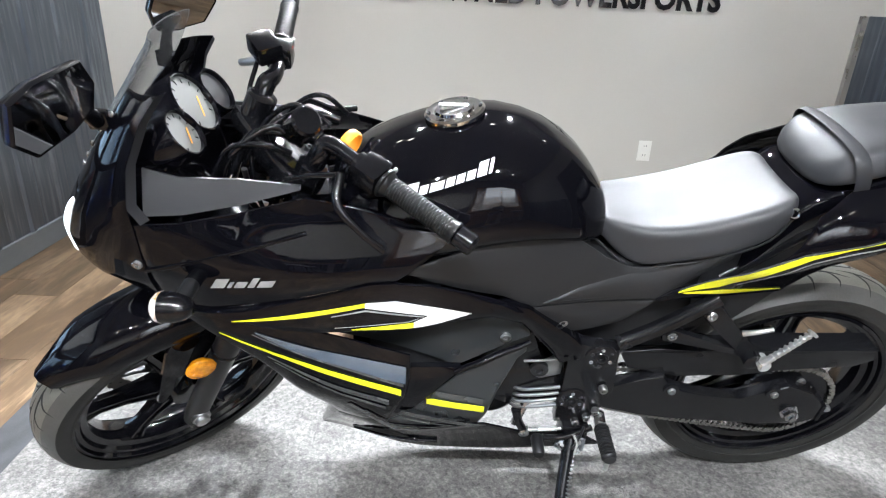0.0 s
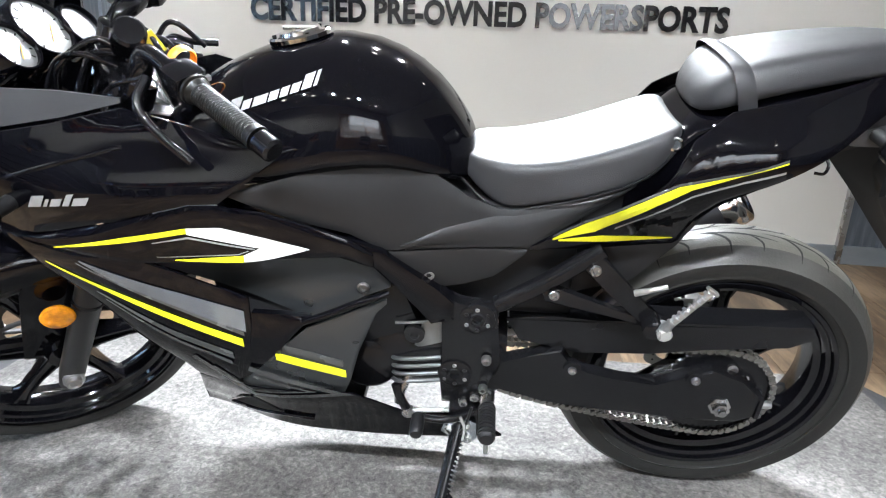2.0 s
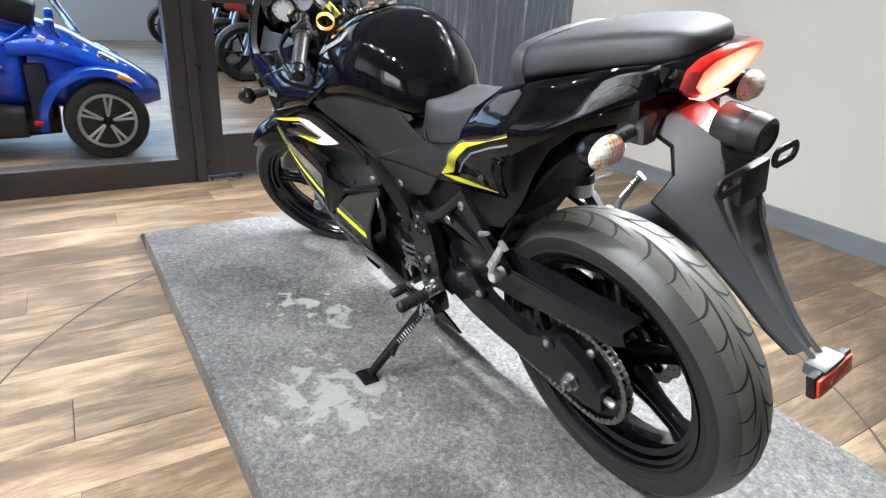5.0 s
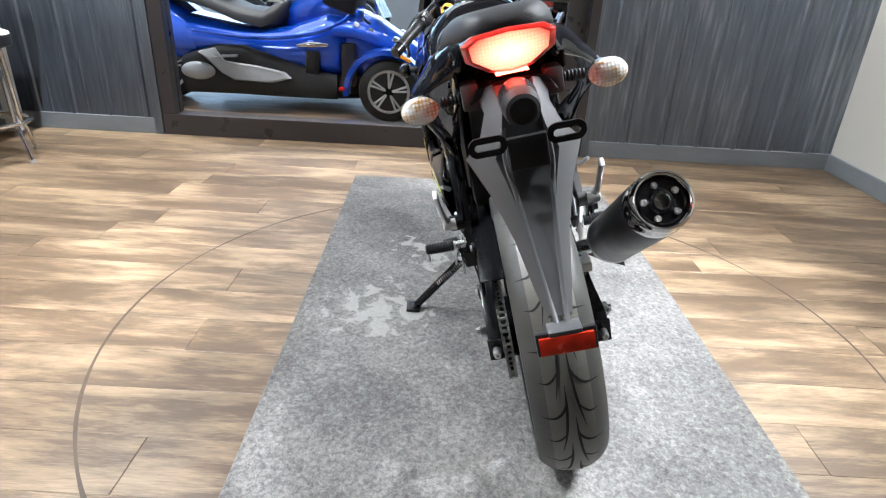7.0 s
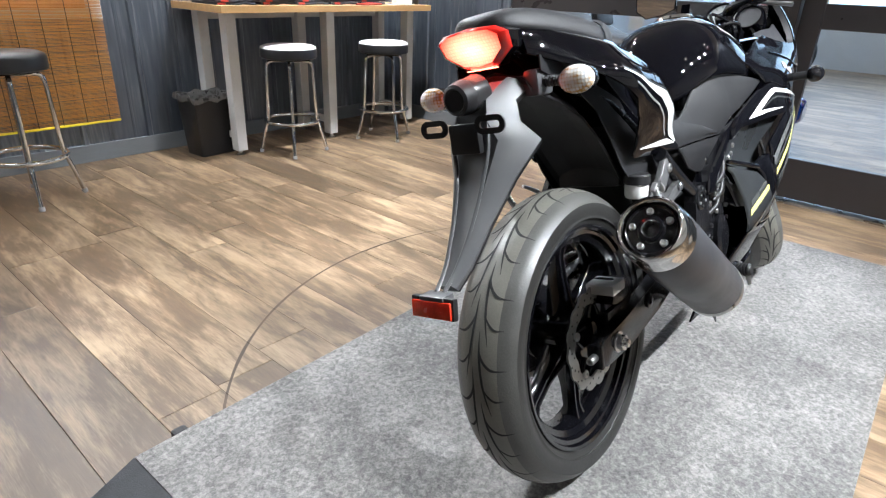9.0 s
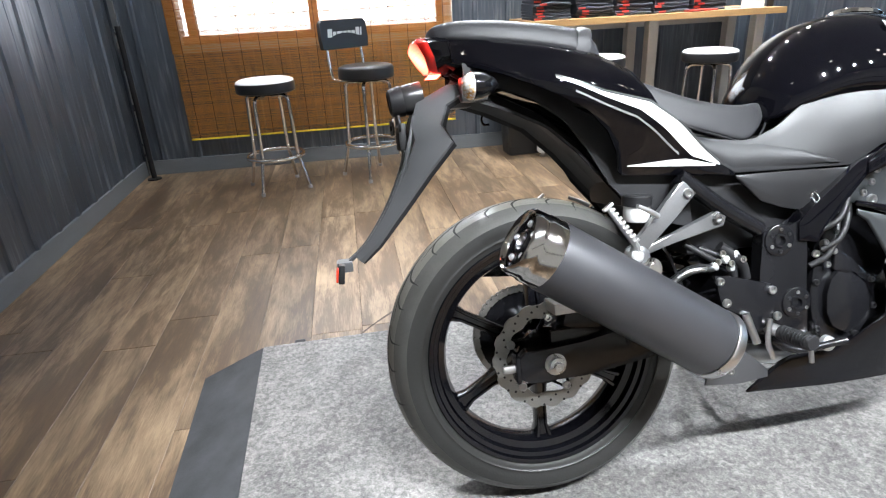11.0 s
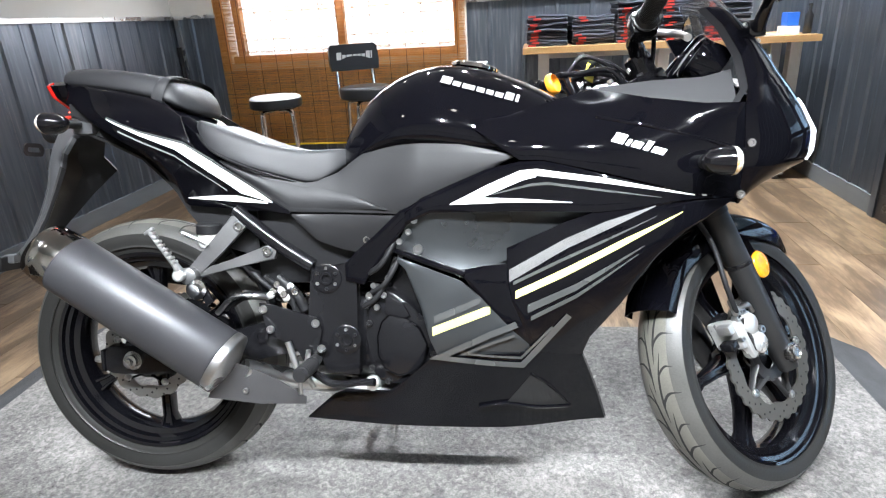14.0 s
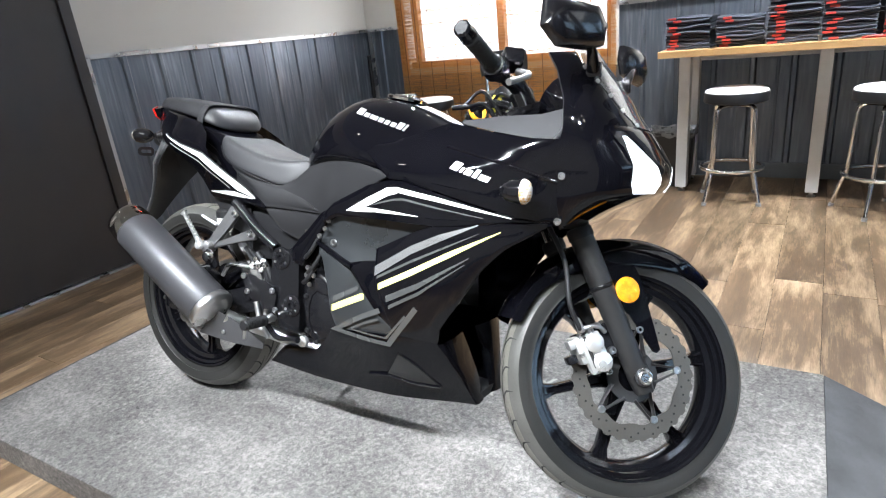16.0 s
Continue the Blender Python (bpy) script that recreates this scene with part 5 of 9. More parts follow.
    skinx(bm, [(0.733, 0.512), (0.78, 0.522), (0.824, 0.527), (0.834, 0.470), (0.852, 0.421), (0.869, 0.372)], [(0.733, 0.508), (0.76, 0.482), (0.789, 0.447), (0.824, 0.402), (0.869, 0.368)], F_OUT, s, 26, 6, 0.012, -0.003, edge=0.003)
    part("scoop_fin", bm, M_BLACK, bike, "gloss black fin in the scoop", smooth=40)
    # charcoal lower rear panel
    bm = bmesh.new()
    skinx(bm, [(0.61, 0.535), (0.644, 0.524), (0.739, 0.492), (0.806, 0.437), (0.87, 0.366)], [(0.61, 0.525), (0.626, 0.511), (0.657, 0.438), (0.674, 0.376), (0.69, 0.336), (0.87, 0.350)], F_OUT, s, 30, 8, 0.004, -0.004, edge=0.002)
    low = part("lower_panel", bm, M_GREY, bike, "metallic charcoal lower panel", smooth=60)
    bm = bmesh.new()
    skinx(bm, [(0.680, 0.402), (0.784, 0.446), (0.793, 0.446)], [(0.680, 0.385), (0.793, 0.433)], F_OUT, s, 10, 3, 0.0006, -0.002)
    part("yellow_stripe", bm, M_YELLOW if s > 0 else M_LITYELLOW, low, "lime yellow stripe")
    bm = bmesh.new()
    skinx(bm, [(0.684, 0.424), (0.775, 0.464)], [(0.682, 0.408), (0.775, 0.452)], F_OUT, s, 8, 3, 0.0006, -0.002)
    part("grey_line", bm, M_PEARL, low, "dark grey line")
    # outer lower fairing
    bm = bmesh.new()
    A = [(0.825, 0.556), (0.931, 0.603), (1.01, 0.629), (1.151, 0.640), (1.235, 0.640)]
    B = [(0.825, 0.50), (0.833, 0.458), (0.85, 0.42), (0.868, 0.36), (0.92, 0.338), (0.966, 0.338), (0.98, 0.38), (1.033, 0.447), (1.095, 0.534), (1.146, 0.582), (1.235, 0.636)]
    skinx(bm, A, B, F_OUT, s, 44, 12, 0.004, 0.0, edge=0.003)
    outer = part("lower_fairing", bm, M_BLACK, bike, "gloss black lower fairing with stripes", smooth=50)
    for nm, mt, lab, A, B in (
        ("silver_stripe", M_SILVER if s < 0 else M_BANDS, "silver stripe" if s < 0 else "wide blue-grey band", *(([(0.829, 0.517), (0.931, 0.574), (1.0, 0.603), (1.089, 0.630)], [(0.829, 0.494), (0.931, 0.555), (1.0, 0.587), (1.089, 0.628)]) if s < 0 else ([(0.832, 0.536), (0.931, 0.571), (1.0, 0.592), (1.084, 0.616)], [(0.832, 0.496), (0.931, 0.538), (1.0, 0.5695), (1.084, 0.6135)]))),
        ("yellow_stripe", M_YELLOW if s > 0 else M_LITYELLOW, "lime yellow stripe", *(([(0.836, 0.476), (0.931, 0.521), (1.031, 0.571), (1.137, 0.618)], [(0.84, 0.463), (0.931, 0.506), (1.031, 0.558), (1.137, 0.616)]) if s < 0 else ([(0.840, 0.482), (0.931, 0.5215), (1.002, 0.552), (1.147, 0.606)], [(0.840, 0.4655), (0.931, 0.508), (1.002, 0.541), (1.147, 0.6045)]))),
        ("pin_line", M_PEARL, "thin grey line", [(0.836, 0.4955), (0.931, 0.5415), (1.0, 0.572), (1.09, 0.611)], [(0.836, 0.4885), (0.931, 0.5355), (1.0, 0.567), (1.09, 0.610)]),
        ("grey_line", M_PEARL, "dark grey line", [(0.862, 0.452), (0.95, 0.492), (1.07, 0.559)], [(0.862, 0.436), (0.95, 0.479), (1.07, 0.557)]),
        ("grey_line", M_PEARL, "dark grey line", [(0.868, 0.430), (0.95, 0.472), (1.06, 0.544)], [(0.868, 0.421), (0.95, 0.464), (1.06, 0.542)])):
        bm = bmesh.new()
        skinx(bm, A, B, F_OUT, s, 40, 5, 0.0006, 0.0022)
        part(nm, bm, mt, outer, lab)
    # belly pan
    bm = bmesh.new()
    A = [(0.396, 0.187), (0.421, 0.209), (0.46, 0.243), (0.484, 0.253), (0.58, 0.254), (0.612, 0.277), (0.676, 0.338), (0.80, 0.352), (0.90, 0.352), (0.968, 0.340), (0.983, 0.301), (1.008, 0.234), (1.026, 0.174)]
    B = [(0.396, 0.184), (0.578, 0.174), (0.8, 0.171), (1.026, 0.172)]
    skinx(bm, A, B, F_OUT, s, 50, 10, 0.004, 0.0, edge=0.002)
    belly = part("belly_pan", bm, M_BELLY, bike, "gloss black belly pan", smooth=50)
    bm = bmesh.new()
    bolt(bm, (0.542, s * 0.128, 0.222), (0, s, 0), 0.008, 0.004)
    part("belly_bolt", bm, M_BOLT, belly)
    for path, hw in (([(0.938, 0.430), (0.852, 0.328), (0.690, 0.341), (0.79, 0.392), (0.842, 0.414)], 0.0062), ([(0.908, 0.408), (0.850, 0.345), (0.742, 0.352), (0.80, 0.378), (0.838, 0.392)], 0.0026)):
        bm = bmesh.new()
        band(bm, path, hw, F_OUT, s, 0.002)
        part("grey_line", bm, M_PEARL, belly, "dark grey angled line")
    # front wall of the belly pan, with a slot
    bm = bmesh.new()
    fr = [(0.968, 0.338), (0.984, 0.300), (1.008, 0.234), (1.026, 0.174)]
    rings(bm, [[(x + d, s * max(0.02, F_OUT(x, z) * f), z) for x, z in fr] for d, f in ((-0.001, 0.99), (0.004, 0.88), (0.002, 0.55), (-0.006, 0.2))], False)
    part("belly_front", bm, M_BELLY, belly, "gloss black front wall", smooth=60)
    # triangular vent with a raised lip, its shaded inside laid on as a dark patch
    bm = bmesh.new()
    skinx(bm, [(0.822, 0.238), (0.872, 0.308), (0.93, 0.242), (0.946, 0.222)], [(0.822, 0.234), (0.872, 0.226), (0.946, 0.218)], F_OUT, s, 14, 4, 0.0006, 0.0015)
    part("belly_vent", bm, M_GROOVE, belly, "dark patch for the shaded inside of the vent")
    bm = bmesh.new()
    tri = [(0.765, 0.226), (0.822, 0.235), (0.88, 0.222), (0.948, 0.216)]
    tube(bm, [(x, s * (F_OUT(x, z) + 0.003), z) for x, z in tri], 0.0045, 6, 4)
    tri = [(0.868, 0.306), (0.905, 0.276), (0.95, 0.216)]
    tube(bm, [(x, s * (F_OUT(x, z) + 0.0005), z) for x, z in tri], 0.003, 6, 4)
    part("vent_lip", bm, M_BLACK, belly, smooth=60)
bm = bmesh.new()
rings(bm, [[(x, -w, z), (x, w, z), (x, w * 0.8, z + 0.02), (x, -w * 0.8, z + 0.02)] for x, w, z in ((0.69, 0.129, 0.171), (0.78, 0.124, 0.17), (0.85, 0.118, 0.17), (1.02, 0.066, 0.172))])
part("belly_floor", bm, M_MATTE, bike, "black belly floor")

# seats
def cushion(name, label, secs, material=M_SEAT, n=36):
    bm = bmesh.new()
    loft(bm, [sym(x, h) for x, h in secs], n)
    ob = part(name, bm, material, bike, label, smooth=180)
    q = ob.modifiers.new("round", "SUBSURF")
    q.levels = q.render_levels = 1
    return ob


def seat_half(zt, w, zl, wl):
    """Half a seat section: flat top, a tight upper edge, an upright side down to the lower edge."""
    return [(0, zt - 0.005), (w * 0.5, zt - 0.004), (w * 0.80, zt - 0.002), (w * 0.93, zt - 0.004), (w, zt - 0.015), (w * 1.03, zt * 0.55 + zl * 0.45), (max(wl, w * 1.02), zl + 0.012), (wl, zl + 0.003), (wl - 0.008, zl), (0, zl)]


seat = cushion("rider_seat", "black vinyl rider seat", [(x, seat_half(*q)) for x, q in (
    (0.160, (0.818, 0.070, 0.796, 0.068)), (0.168, (0.828, 0.090, 0.788, 0.090)), (0.185, (0.826, 0.102, 0.776, 0.104)), (0.205, (0.818, 0.107, 0.757, 0.112)), (0.25, (0.799, 0.110, 0.733, 0.119)),
    (0.31, (0.776, 0.110, 0.714, 0.120)), (0.37, (0.762, 0.106, 0.697, 0.114)), (0.415, (0.756, 0.098, 0.683, 0.106)), (0.440, (0.756, 0.090, 0.688, 0.098)),
    (0.470, (0.759, 0.078, 0.708, 0.083)), (0.493, (0.757, 0.060, 0.728, 0.062)), (0.506, (0.746, 0.040, 0.732, 0.042)))], n=64)
bm = bmesh.new()
tube(bm, [(x, y, z) for x, y, z in ((0.168, 0.095, 0.802), (0.213, 0.118, 0.757), (0.286, 0.122, 0.722), (0.36, 0.116, 0.698), (0.428, 0.104, 0.680), (0.462, 0.092, 0.694), (0.5, 0.062, 0.718))], 0.0022, 6, 4)
tube(bm, [(x, -y, z) for x, y, z in ((0.168, 0.095, 0.802), (0.213, 0.118, 0.757), (0.286, 0.122, 0.722), (0.36, 0.116, 0.698), (0.428, 0.104, 0.680), (0.462, 0.092, 0.694), (0.5, 0.062, 0.718))], 0.0022, 6, 4)
part("seat_piping", bm, M_MATTE, seat, "black lower seam", smooth=60)
PILL = ((-0.168, [(0, 0.944), (0.03, 0.942), (0.042, 0.934), (0.044, 0.922), (0, 0.915)]),
        (-0.14, [(0, 0.955), (0.045, 0.953), (0.060, 0.944), (0.066, 0.930), (0.064, 0.914), (0, 0.905)]),
        (-0.05, [(0, 0.949), (0.062, 0.947), (0.081, 0.938), (0.088, 0.921), (0.086, 0.901), (0, 0.89)]),
        (0.05, [(0, 0.934), (0.070, 0.931), (0.091, 0.922), (0.100, 0.904), (0.098, 0.882), (0, 0.87)]),
        (0.11, [(0, 0.921), (0.074, 0.918), (0.096, 0.908), (0.106, 0.888), (0.104, 0.864), (0, 0.85)]),
        (0.136, [(0, 0.902), (0.066, 0.897), (0.086, 0.889), (0.096, 0.872), (0.092, 0.852), (0, 0.84)]),
        (0.156, [(0, 0.870), (0.04, 0.866), (0.054, 0.861), (0.06, 0.852), (0.06, 0.842), (0, 0.838)]))
pill = cushion("pillion_seat", "black vinyl pillion seat with a strap", PILL)
bm = bmesh.new()
arc = [Vector((0, y, z)) for y, z in ((-0.107, 0.842), (-0.1095, 0.880), (-0.098, 0.907), (-0.07, 0.9185), (0, 0.9225), (0.07, 0.9185), (0.098, 0.907), (0.1095, 0.880), (0.107, 0.842))]
arc = smooth_path(arc, 4)
rings(bm, [[(0.112 - 0.30 * (0.922 - p.z) - 0.013, p.y, p.z + 0.001) for p in arc], [(0.112 - 0.30 * (0.922 - p.z), p.y * 1.012, p.z + 0.0035) for p in arc], [(0.112 - 0.30 * (0.922 - p.z) + 0.013, p.y, p.z - 0.0005) for p in arc]], False)
part("grab_strap", bm, M_SEAT, pill, "black grab strap", smooth=60)
# core of the tail between the panels
bm = bmesh.new()
loft(bm, [sym(x, h) for x, h in (
    (-0.15, [(0, 0.912), (0.05, 0.91), (0.06, 0.895), (0.05, 0.878), (0, 0.872)]),
    (-0.05, [(0, 0.885), (0.075, 0.885), (0.09, 0.87), (0.075, 0.84), (0, 0.83)]),
    (0.05, [(0, 0.875), (0.088, 0.875), (0.1, 0.855), (0.085, 0.80), (0, 0.79)]),
    (0.15, [(0, 0.836), (0.09, 0.834), (0.1, 0.80), (0.085, 0.74), (0, 0.73)]),
    (0.24, [(0, 0.75), (0.09, 0.745), (0.105, 0.72), (0.1, 0.66), (0, 0.65)]))], 28)
part("tail_core", bm, M_BLACK, bike, "gloss black tail centre", smooth=60)
bm = bmesh.new()
turned(bm, (0.178, 0.098, 0.802), (0.25, 1, 0.35), [(0, 0.011), (0.004, 0.011), (0.005, 0.008), (0.003, 0.006)], 16)
part("seat_lock", bm, M_CHROME, bike, "chrome seat lock", smooth=40)

# ---- nose, screen, cockpit ----
NOSE = ((0.625, 1.256), (0.657, 1.307), (0.683, 1.361), (0.703, 1.406), (0.723, 1.418), (0.758, 1.421), (0.803, 1.395), (0.863, 1.349), (0.907, 1.322), (0.943, 1.296), (0.983, 1.266), (1.003, 1.252), (1.04, 1.226))
WIDE = ((0.625, 0.172), (0.66, 0.188), (0.70, 0.202), (0.75, 0.205), (0.80, 0.203), (0.85, 0.193), (0.90, 0.175), (0.95, 0.155), (1.0, 0.13), (1.04, 0.10))
REAR = ((0.625, 1.245), (0.80, 1.245), (0.83, 1.25), (0.889, 1.243), (0.949, 1.218), (0.985, 1.192), (1.04, 1.16))


def nose_pt(z, phi, lift=0.0):
    xn, w, xr = at_x(NOSE, z), at_x(WIDE, z), at_x(REAR, z)
    c, s = math.cos(phi), math.sin(phi)
    e = 0.82
    return Vector((xr + (xn + lift - xr) * math.copysign(abs(c) ** e, c), (w + lift) * math.copysign(abs(s) ** e, s), z))


def nose_patch(name, z0, z1, p0, p1, material, parent, label, lift=0.0, thick=0.004, n=18, m=14, edge=None):
    bm = bmesh.new()
    out, inn = [], []
    for i in range(n + 1):
        z = z0 + (z1 - z0) * i / n
        a0, a1 = (p0(z) if callable(p0) else p0), (p1(z) if callable(p1) else p1)
        out.append([bm.verts.new(nose_pt(z, radians(a0 + (a1 - a0) * j / m), lift)) for j in range(m + 1)])
        inn.append([bm.verts.new(nose_pt(z, radians(a0 + (a1 - a0) * j / m), lift - thick)) for j in range(m + 1)])
    for i in range(n):
        for j in range(m):
            bm.faces.new((out[i][j], out[i][j + 1], out[i + 1][j + 1], out[i + 1][j]))
            bm.faces.new((inn[i][j], inn[i + 1][j], inn[i + 1][j + 1], inn[i][j + 1]))
        for j in (0, m):
            bm.faces.new((out[i][j], out[i + 1][j], inn[i + 1][j], inn[i][j]))
    for j in range(m):
        for i in (0, n):
            bm.faces.new((out[i][j], out[i][j + 1], inn[i][j + 1], inn[i][j]))
    return part(name, bm, material, parent, label, smooth=60)


def edge_phi(z):
    """Where the clear screen meets its black surround."""
    return 18 + 34 * min(1, max(0, (z - 0.84) / 0.11))


def lamp_in(z):
    return 14 + 330 * max(0, z - 0.735)


def lamp_out(z):
    return 44 - 330 * max(0, 0.722 - z)


nose = nose_patch("nose_cowl", 0.627, 0.835, -90, 90, M_BLACK, bike, "gloss black nose cowl", n=20, m=44)
bm = bmesh.new()
ring = [nose_pt(0.628, radians(a)) for a in range(-90, 91, 10)]
bm.faces.new([bm.verts.new(p) for p in ring])
part("nose_floor", bm, M_MATTE, nose)
for s in (1, -1):
    p0, p1 = edge_phi, 90
    if s < 0:
        p0, p1 = -90, (lambda z: -edge_phi(z))
    nose_patch("screen_wing", 0.835, 0.985, p0, p1, M_BLACK, nose, "gloss black screen surround")
    lamp = nose_patch("headlight", 0.704, 0.815, lamp_in if s > 0 else (lambda z: -lamp_out(z)), lamp_out if s > 0 else (lambda z: -lamp_in(z)), M_HEAD, nose, "clear headlight lens, lit", 0.002, 0.003)
    # row of bright bolt heads under the screen, put in for lamp reflections
    for k in range(5):
        q = nose_pt(0.84 + 0.028 * k, radians(s * edge_phi(0.84 + 0.028 * k)), 0.001)
        bm = bmesh.new()
        bolt(bm, q, (q.x - 1.2, q.y, 0.05), 0.0045, 0.003)
        part("screen_rivet", bm, M_BOLT, nose)
    # cockpit inner panel
    bm = bmesh.new()
    A = [(1.002, 0.850), (1.095, 0.858), (1.186, 0.860), (1.238, 0.872)]
    B = [(1.002, 0.844), (1.089, 0.824), (1.178, 0.810), (1.238, 0.808)]
    skinx(bm, A, B, lambda x, z: 0.163 + 0.06 * (x - 1.0) - 0.55 * (z - 0.81), s, 20, 5, 0.004, 0.0)
    part("cockpit_panel", bm, M_COCKPIT, bike, "grey plastic cockpit panel", smooth=60)
    bm = bmesh.new()
    edge = [(1.234, 0.806), (1.25, 0.83), (1.243, 0.889), (1.218, 0.949), (1.192, 0.985)]
    rings(bm, [[(x - d * 0.5, s * (at_x(WIDE, z) - 0.002 - d), z) for x, z in edge] for d in (0.0, 0.008, 0.016)], False)
    part("screen_edge", bm, M_COCKPIT, bike, "grey screen edge trim", smooth=60)
    # mirror: stalk, housing, glass
    mir = empty("mirror", None, bike)
    st, hd = Vector((1.285, s * 0.135, 0.945)), Vector((1.283, s * 0.236, 1.012))
    bm = bmesh.new()
    tube(bm, [st, st.lerp(hd, 0.35) + Vector((0.004, 0, 0.012)), st.lerp(hd, 0.75)], [0.013, 0.0095, 0.011], 10, 4)
    box(bm, st - Vector((0, s * 0.004, 0)), (0.03, 0.014, 0.03), bevel=0.004)
    part("stalk", bm, M_BAR, mir, smooth=50)
    out = [(-0.066, -0.030), (-0.02, -0.042), (0.048, -0.044), (0.082, -0.012), (0.072, 0.034), (0.03, 0.043), (-0.056, 0.040), (-0.076, 0.004)]
    mm = Matrix.Translation(hd) @ Matrix.Rotation(radians(-8 if s > 0 else -28), 4, "Z") @ Matrix.Rotation(radians(-8), 4, "Y")
    bm = bmesh.new()
    rings(bm, [[mm @ Vector((x, s * y * f, z * f)) for y, z in out] for x, f in ((-0.016, 1.0), (-0.013, 1.03), (-0.004, 1.0), (0.008, 0.86), (0.016, 0.5))], True, (False, True))
    part("housing", bm, M_BAR, mir, "black mirror housing", smooth=40)
    bm = bmesh.new()
    bm.faces.new([bm.verts.new(mm @ Vector((-0.0145, s * y * 0.96, z * 0.96))) for y, z in out])
    part("mirror_glass", bm, M_MIRROR, mir, "mirror glass")
    # front turn signal on a short stem
    sig = empty("turn_signal", None, bike)
    p = Vector((1.175, s * 0.222, 0.700))
    bm = bmesh.new()
    tube(bm, [p - Vector((0, s * 0.014, -0.004)), p + Vector((0.003, s * 0.03, 0.004))], 0.013, 10, 2)
    part("stem", bm, M_MATTE, sig, smooth=50)
    c = p + Vector((0.012, s * 0.045, 0.004))
    bm = bmesh.new()
    turned(bm, c - Vector((0.045, 0, 0)), (1, 0, 0), [(0.01, 0.003), (0.014, 0.011), (0.024, 0.019), (0.04, 0.0235), (0.060, 0.0245)], 20)
    part("housing", bm, M_BAR, sig, smooth=60)
    bm = bmesh.new()
    turned(bm, c + Vector((0.015, 0, 0)), (1, 0, 0), [(0, 0.025), (0.006, 0.0235), (0.012, 0.018), (0.015, 0.009), (0.016, 0)], 20)
    part("lens", bm, M_INDIC, sig, "clear ribbed indicator lens", smooth=60)
screen = nose_patch("windscreen", 0.836, 1.045, lambda z: -edge_phi(z), edge_phi, M_SCREEN, bike, "smoked clear windscreen", 0.001, 0.003, 18, 20)
screen.visible_shadow = False

# instrument pod
pod = empty("instrument_pod", pose(1.206, 0, 0.897, 0, 34, 0), bike)
bm = bmesh.new()
box(bm, (0.012, 0, 0), (0.05, 0.25, 0.075), bevel=0.02)
part("pod_body", bm, M_BLACK, pod, smooth=40)
for y, r, z in ((0.0, 0.05, 0.012), (0.085, 0.037, -0.004), (-0.085, 0.037, -0.004)):
    bm = bmesh.new()
    turned(bm, (0.03, y, z), (-1, 0, 0), [(0, r + 0.006), (0.052, r + 0.006), (0.056, r + 0.003), (0.055, r), (0.047, r - 0.001)], 32, (True, False))
    rim = part("dial_rim", bm, M_BLACK, pod, smooth=40)
    bm = bmesh.new()
    turned(bm, (-0.017, y, z), (-1, 0, 0), [(0, r - 0.001), (0.001, r - 0.001), (0.001, 0)], 32)
    part("dial_face", bm, M_COCKPIT if y < 0 else M_GAUGE, rim, "dark display face" if y < 0 else "white dial face")
    if y < 0:
        continue
    bm = bmesh.new()
    for k in range(11):
        a = radians(-135 + 27 * k)
        box(bm, (-0.0185, y + math.sin(a) * r * 0.8, z + math.cos(a) * r * 0.8), (0.0006, 0.0018, r * 0.16), Matrix.Rotation(-a, 3, "X"))
    part("dial_mark", bm, M_SIGN, rim)
    bm = bmesh.new()
    box(bm, (-0.0195, y - r * 0.2, z - r * 0.25), (0.001, 0.0016, r * 0.75), Matrix.Rotation(radians(40), 3, "X"))
    part("needle", bm, M_ORANGE, rim, "orange needle")

# ---- fork, bars, front brake: they turn with the front end ----
def fork_pt(h, y, fwd=0.0):
    """A point h up the fork from the axle, y to the side, fwd ahead of the leg."""
    return FAX + SAX * h + Vector((math.cos(RAKE) * fwd, y, math.sin(RAKE) * fwd))


for s in (1, -1):
    leg = empty("fork_leg", None, front_end)
    bm = bmesh.new()
    tube(bm, [fork_pt(-0.035, s * 0.092), fork_pt(0.0, s * 0.092), fork_pt(0.06, s * 0.092), fork_pt(0.33, s * 0.092)], [0.02, 0.0245, 0.0245, 0.0268], 20, 3)
    part("slider", bm, M_FORK, leg, "black fork slider", smooth=50)
    bm = bmesh.new()
    turned(bm, fork_pt(0.325, s * 0.092), SAX, [(0, 0.029), (0.02, 0.029), (0.026, 0.024)], 20)
    part("dust_seal", bm, M_MATTE, leg, smooth=40)
    bm = bmesh.new()
    cyl(bm, fork_pt(0.33, s * 0.092), fork_pt(0.67, s * 0.092), 0.0185, n=18)
    part("stanchion", bm, M_CHROME, leg, "chrome fork stanchion", smooth=50)
    bm = bmesh.new()
    turned(bm, fork_pt(0, s * 0.108), (0, s, 0), [(0, 0.020), (0.009, 0.020), (0.010, 0.0155), (0.018, 0.0150), (0.020, 0.012), (0.017, 0.009), (0.017, 0)], 24)
    part("axle_nut", bm, M_BOLT, leg, "round bright axle end", smooth=40)
    bm = bmesh.new()
    turned(bm, fork_pt(0.205, s * 0.092), SAX, [(0, 0.0262), (0.002, 0.0278), (0.008, 0.0278), (0.010, 0.0262)], 20, (False, False))
    part("slider_ring", bm, M_FRAME, leg, smooth=40)
bm = bmesh.new()
for h in (0.44, 0.63):
    box(bm, fork_pt(h, 0, -0.02), (0.09, 0.24, 0.035), Matrix.Rotation(-RAKE, 3, "Y"), 0.01)
part("triple_clamp", bm, M_BAR, front_end, smooth=40)
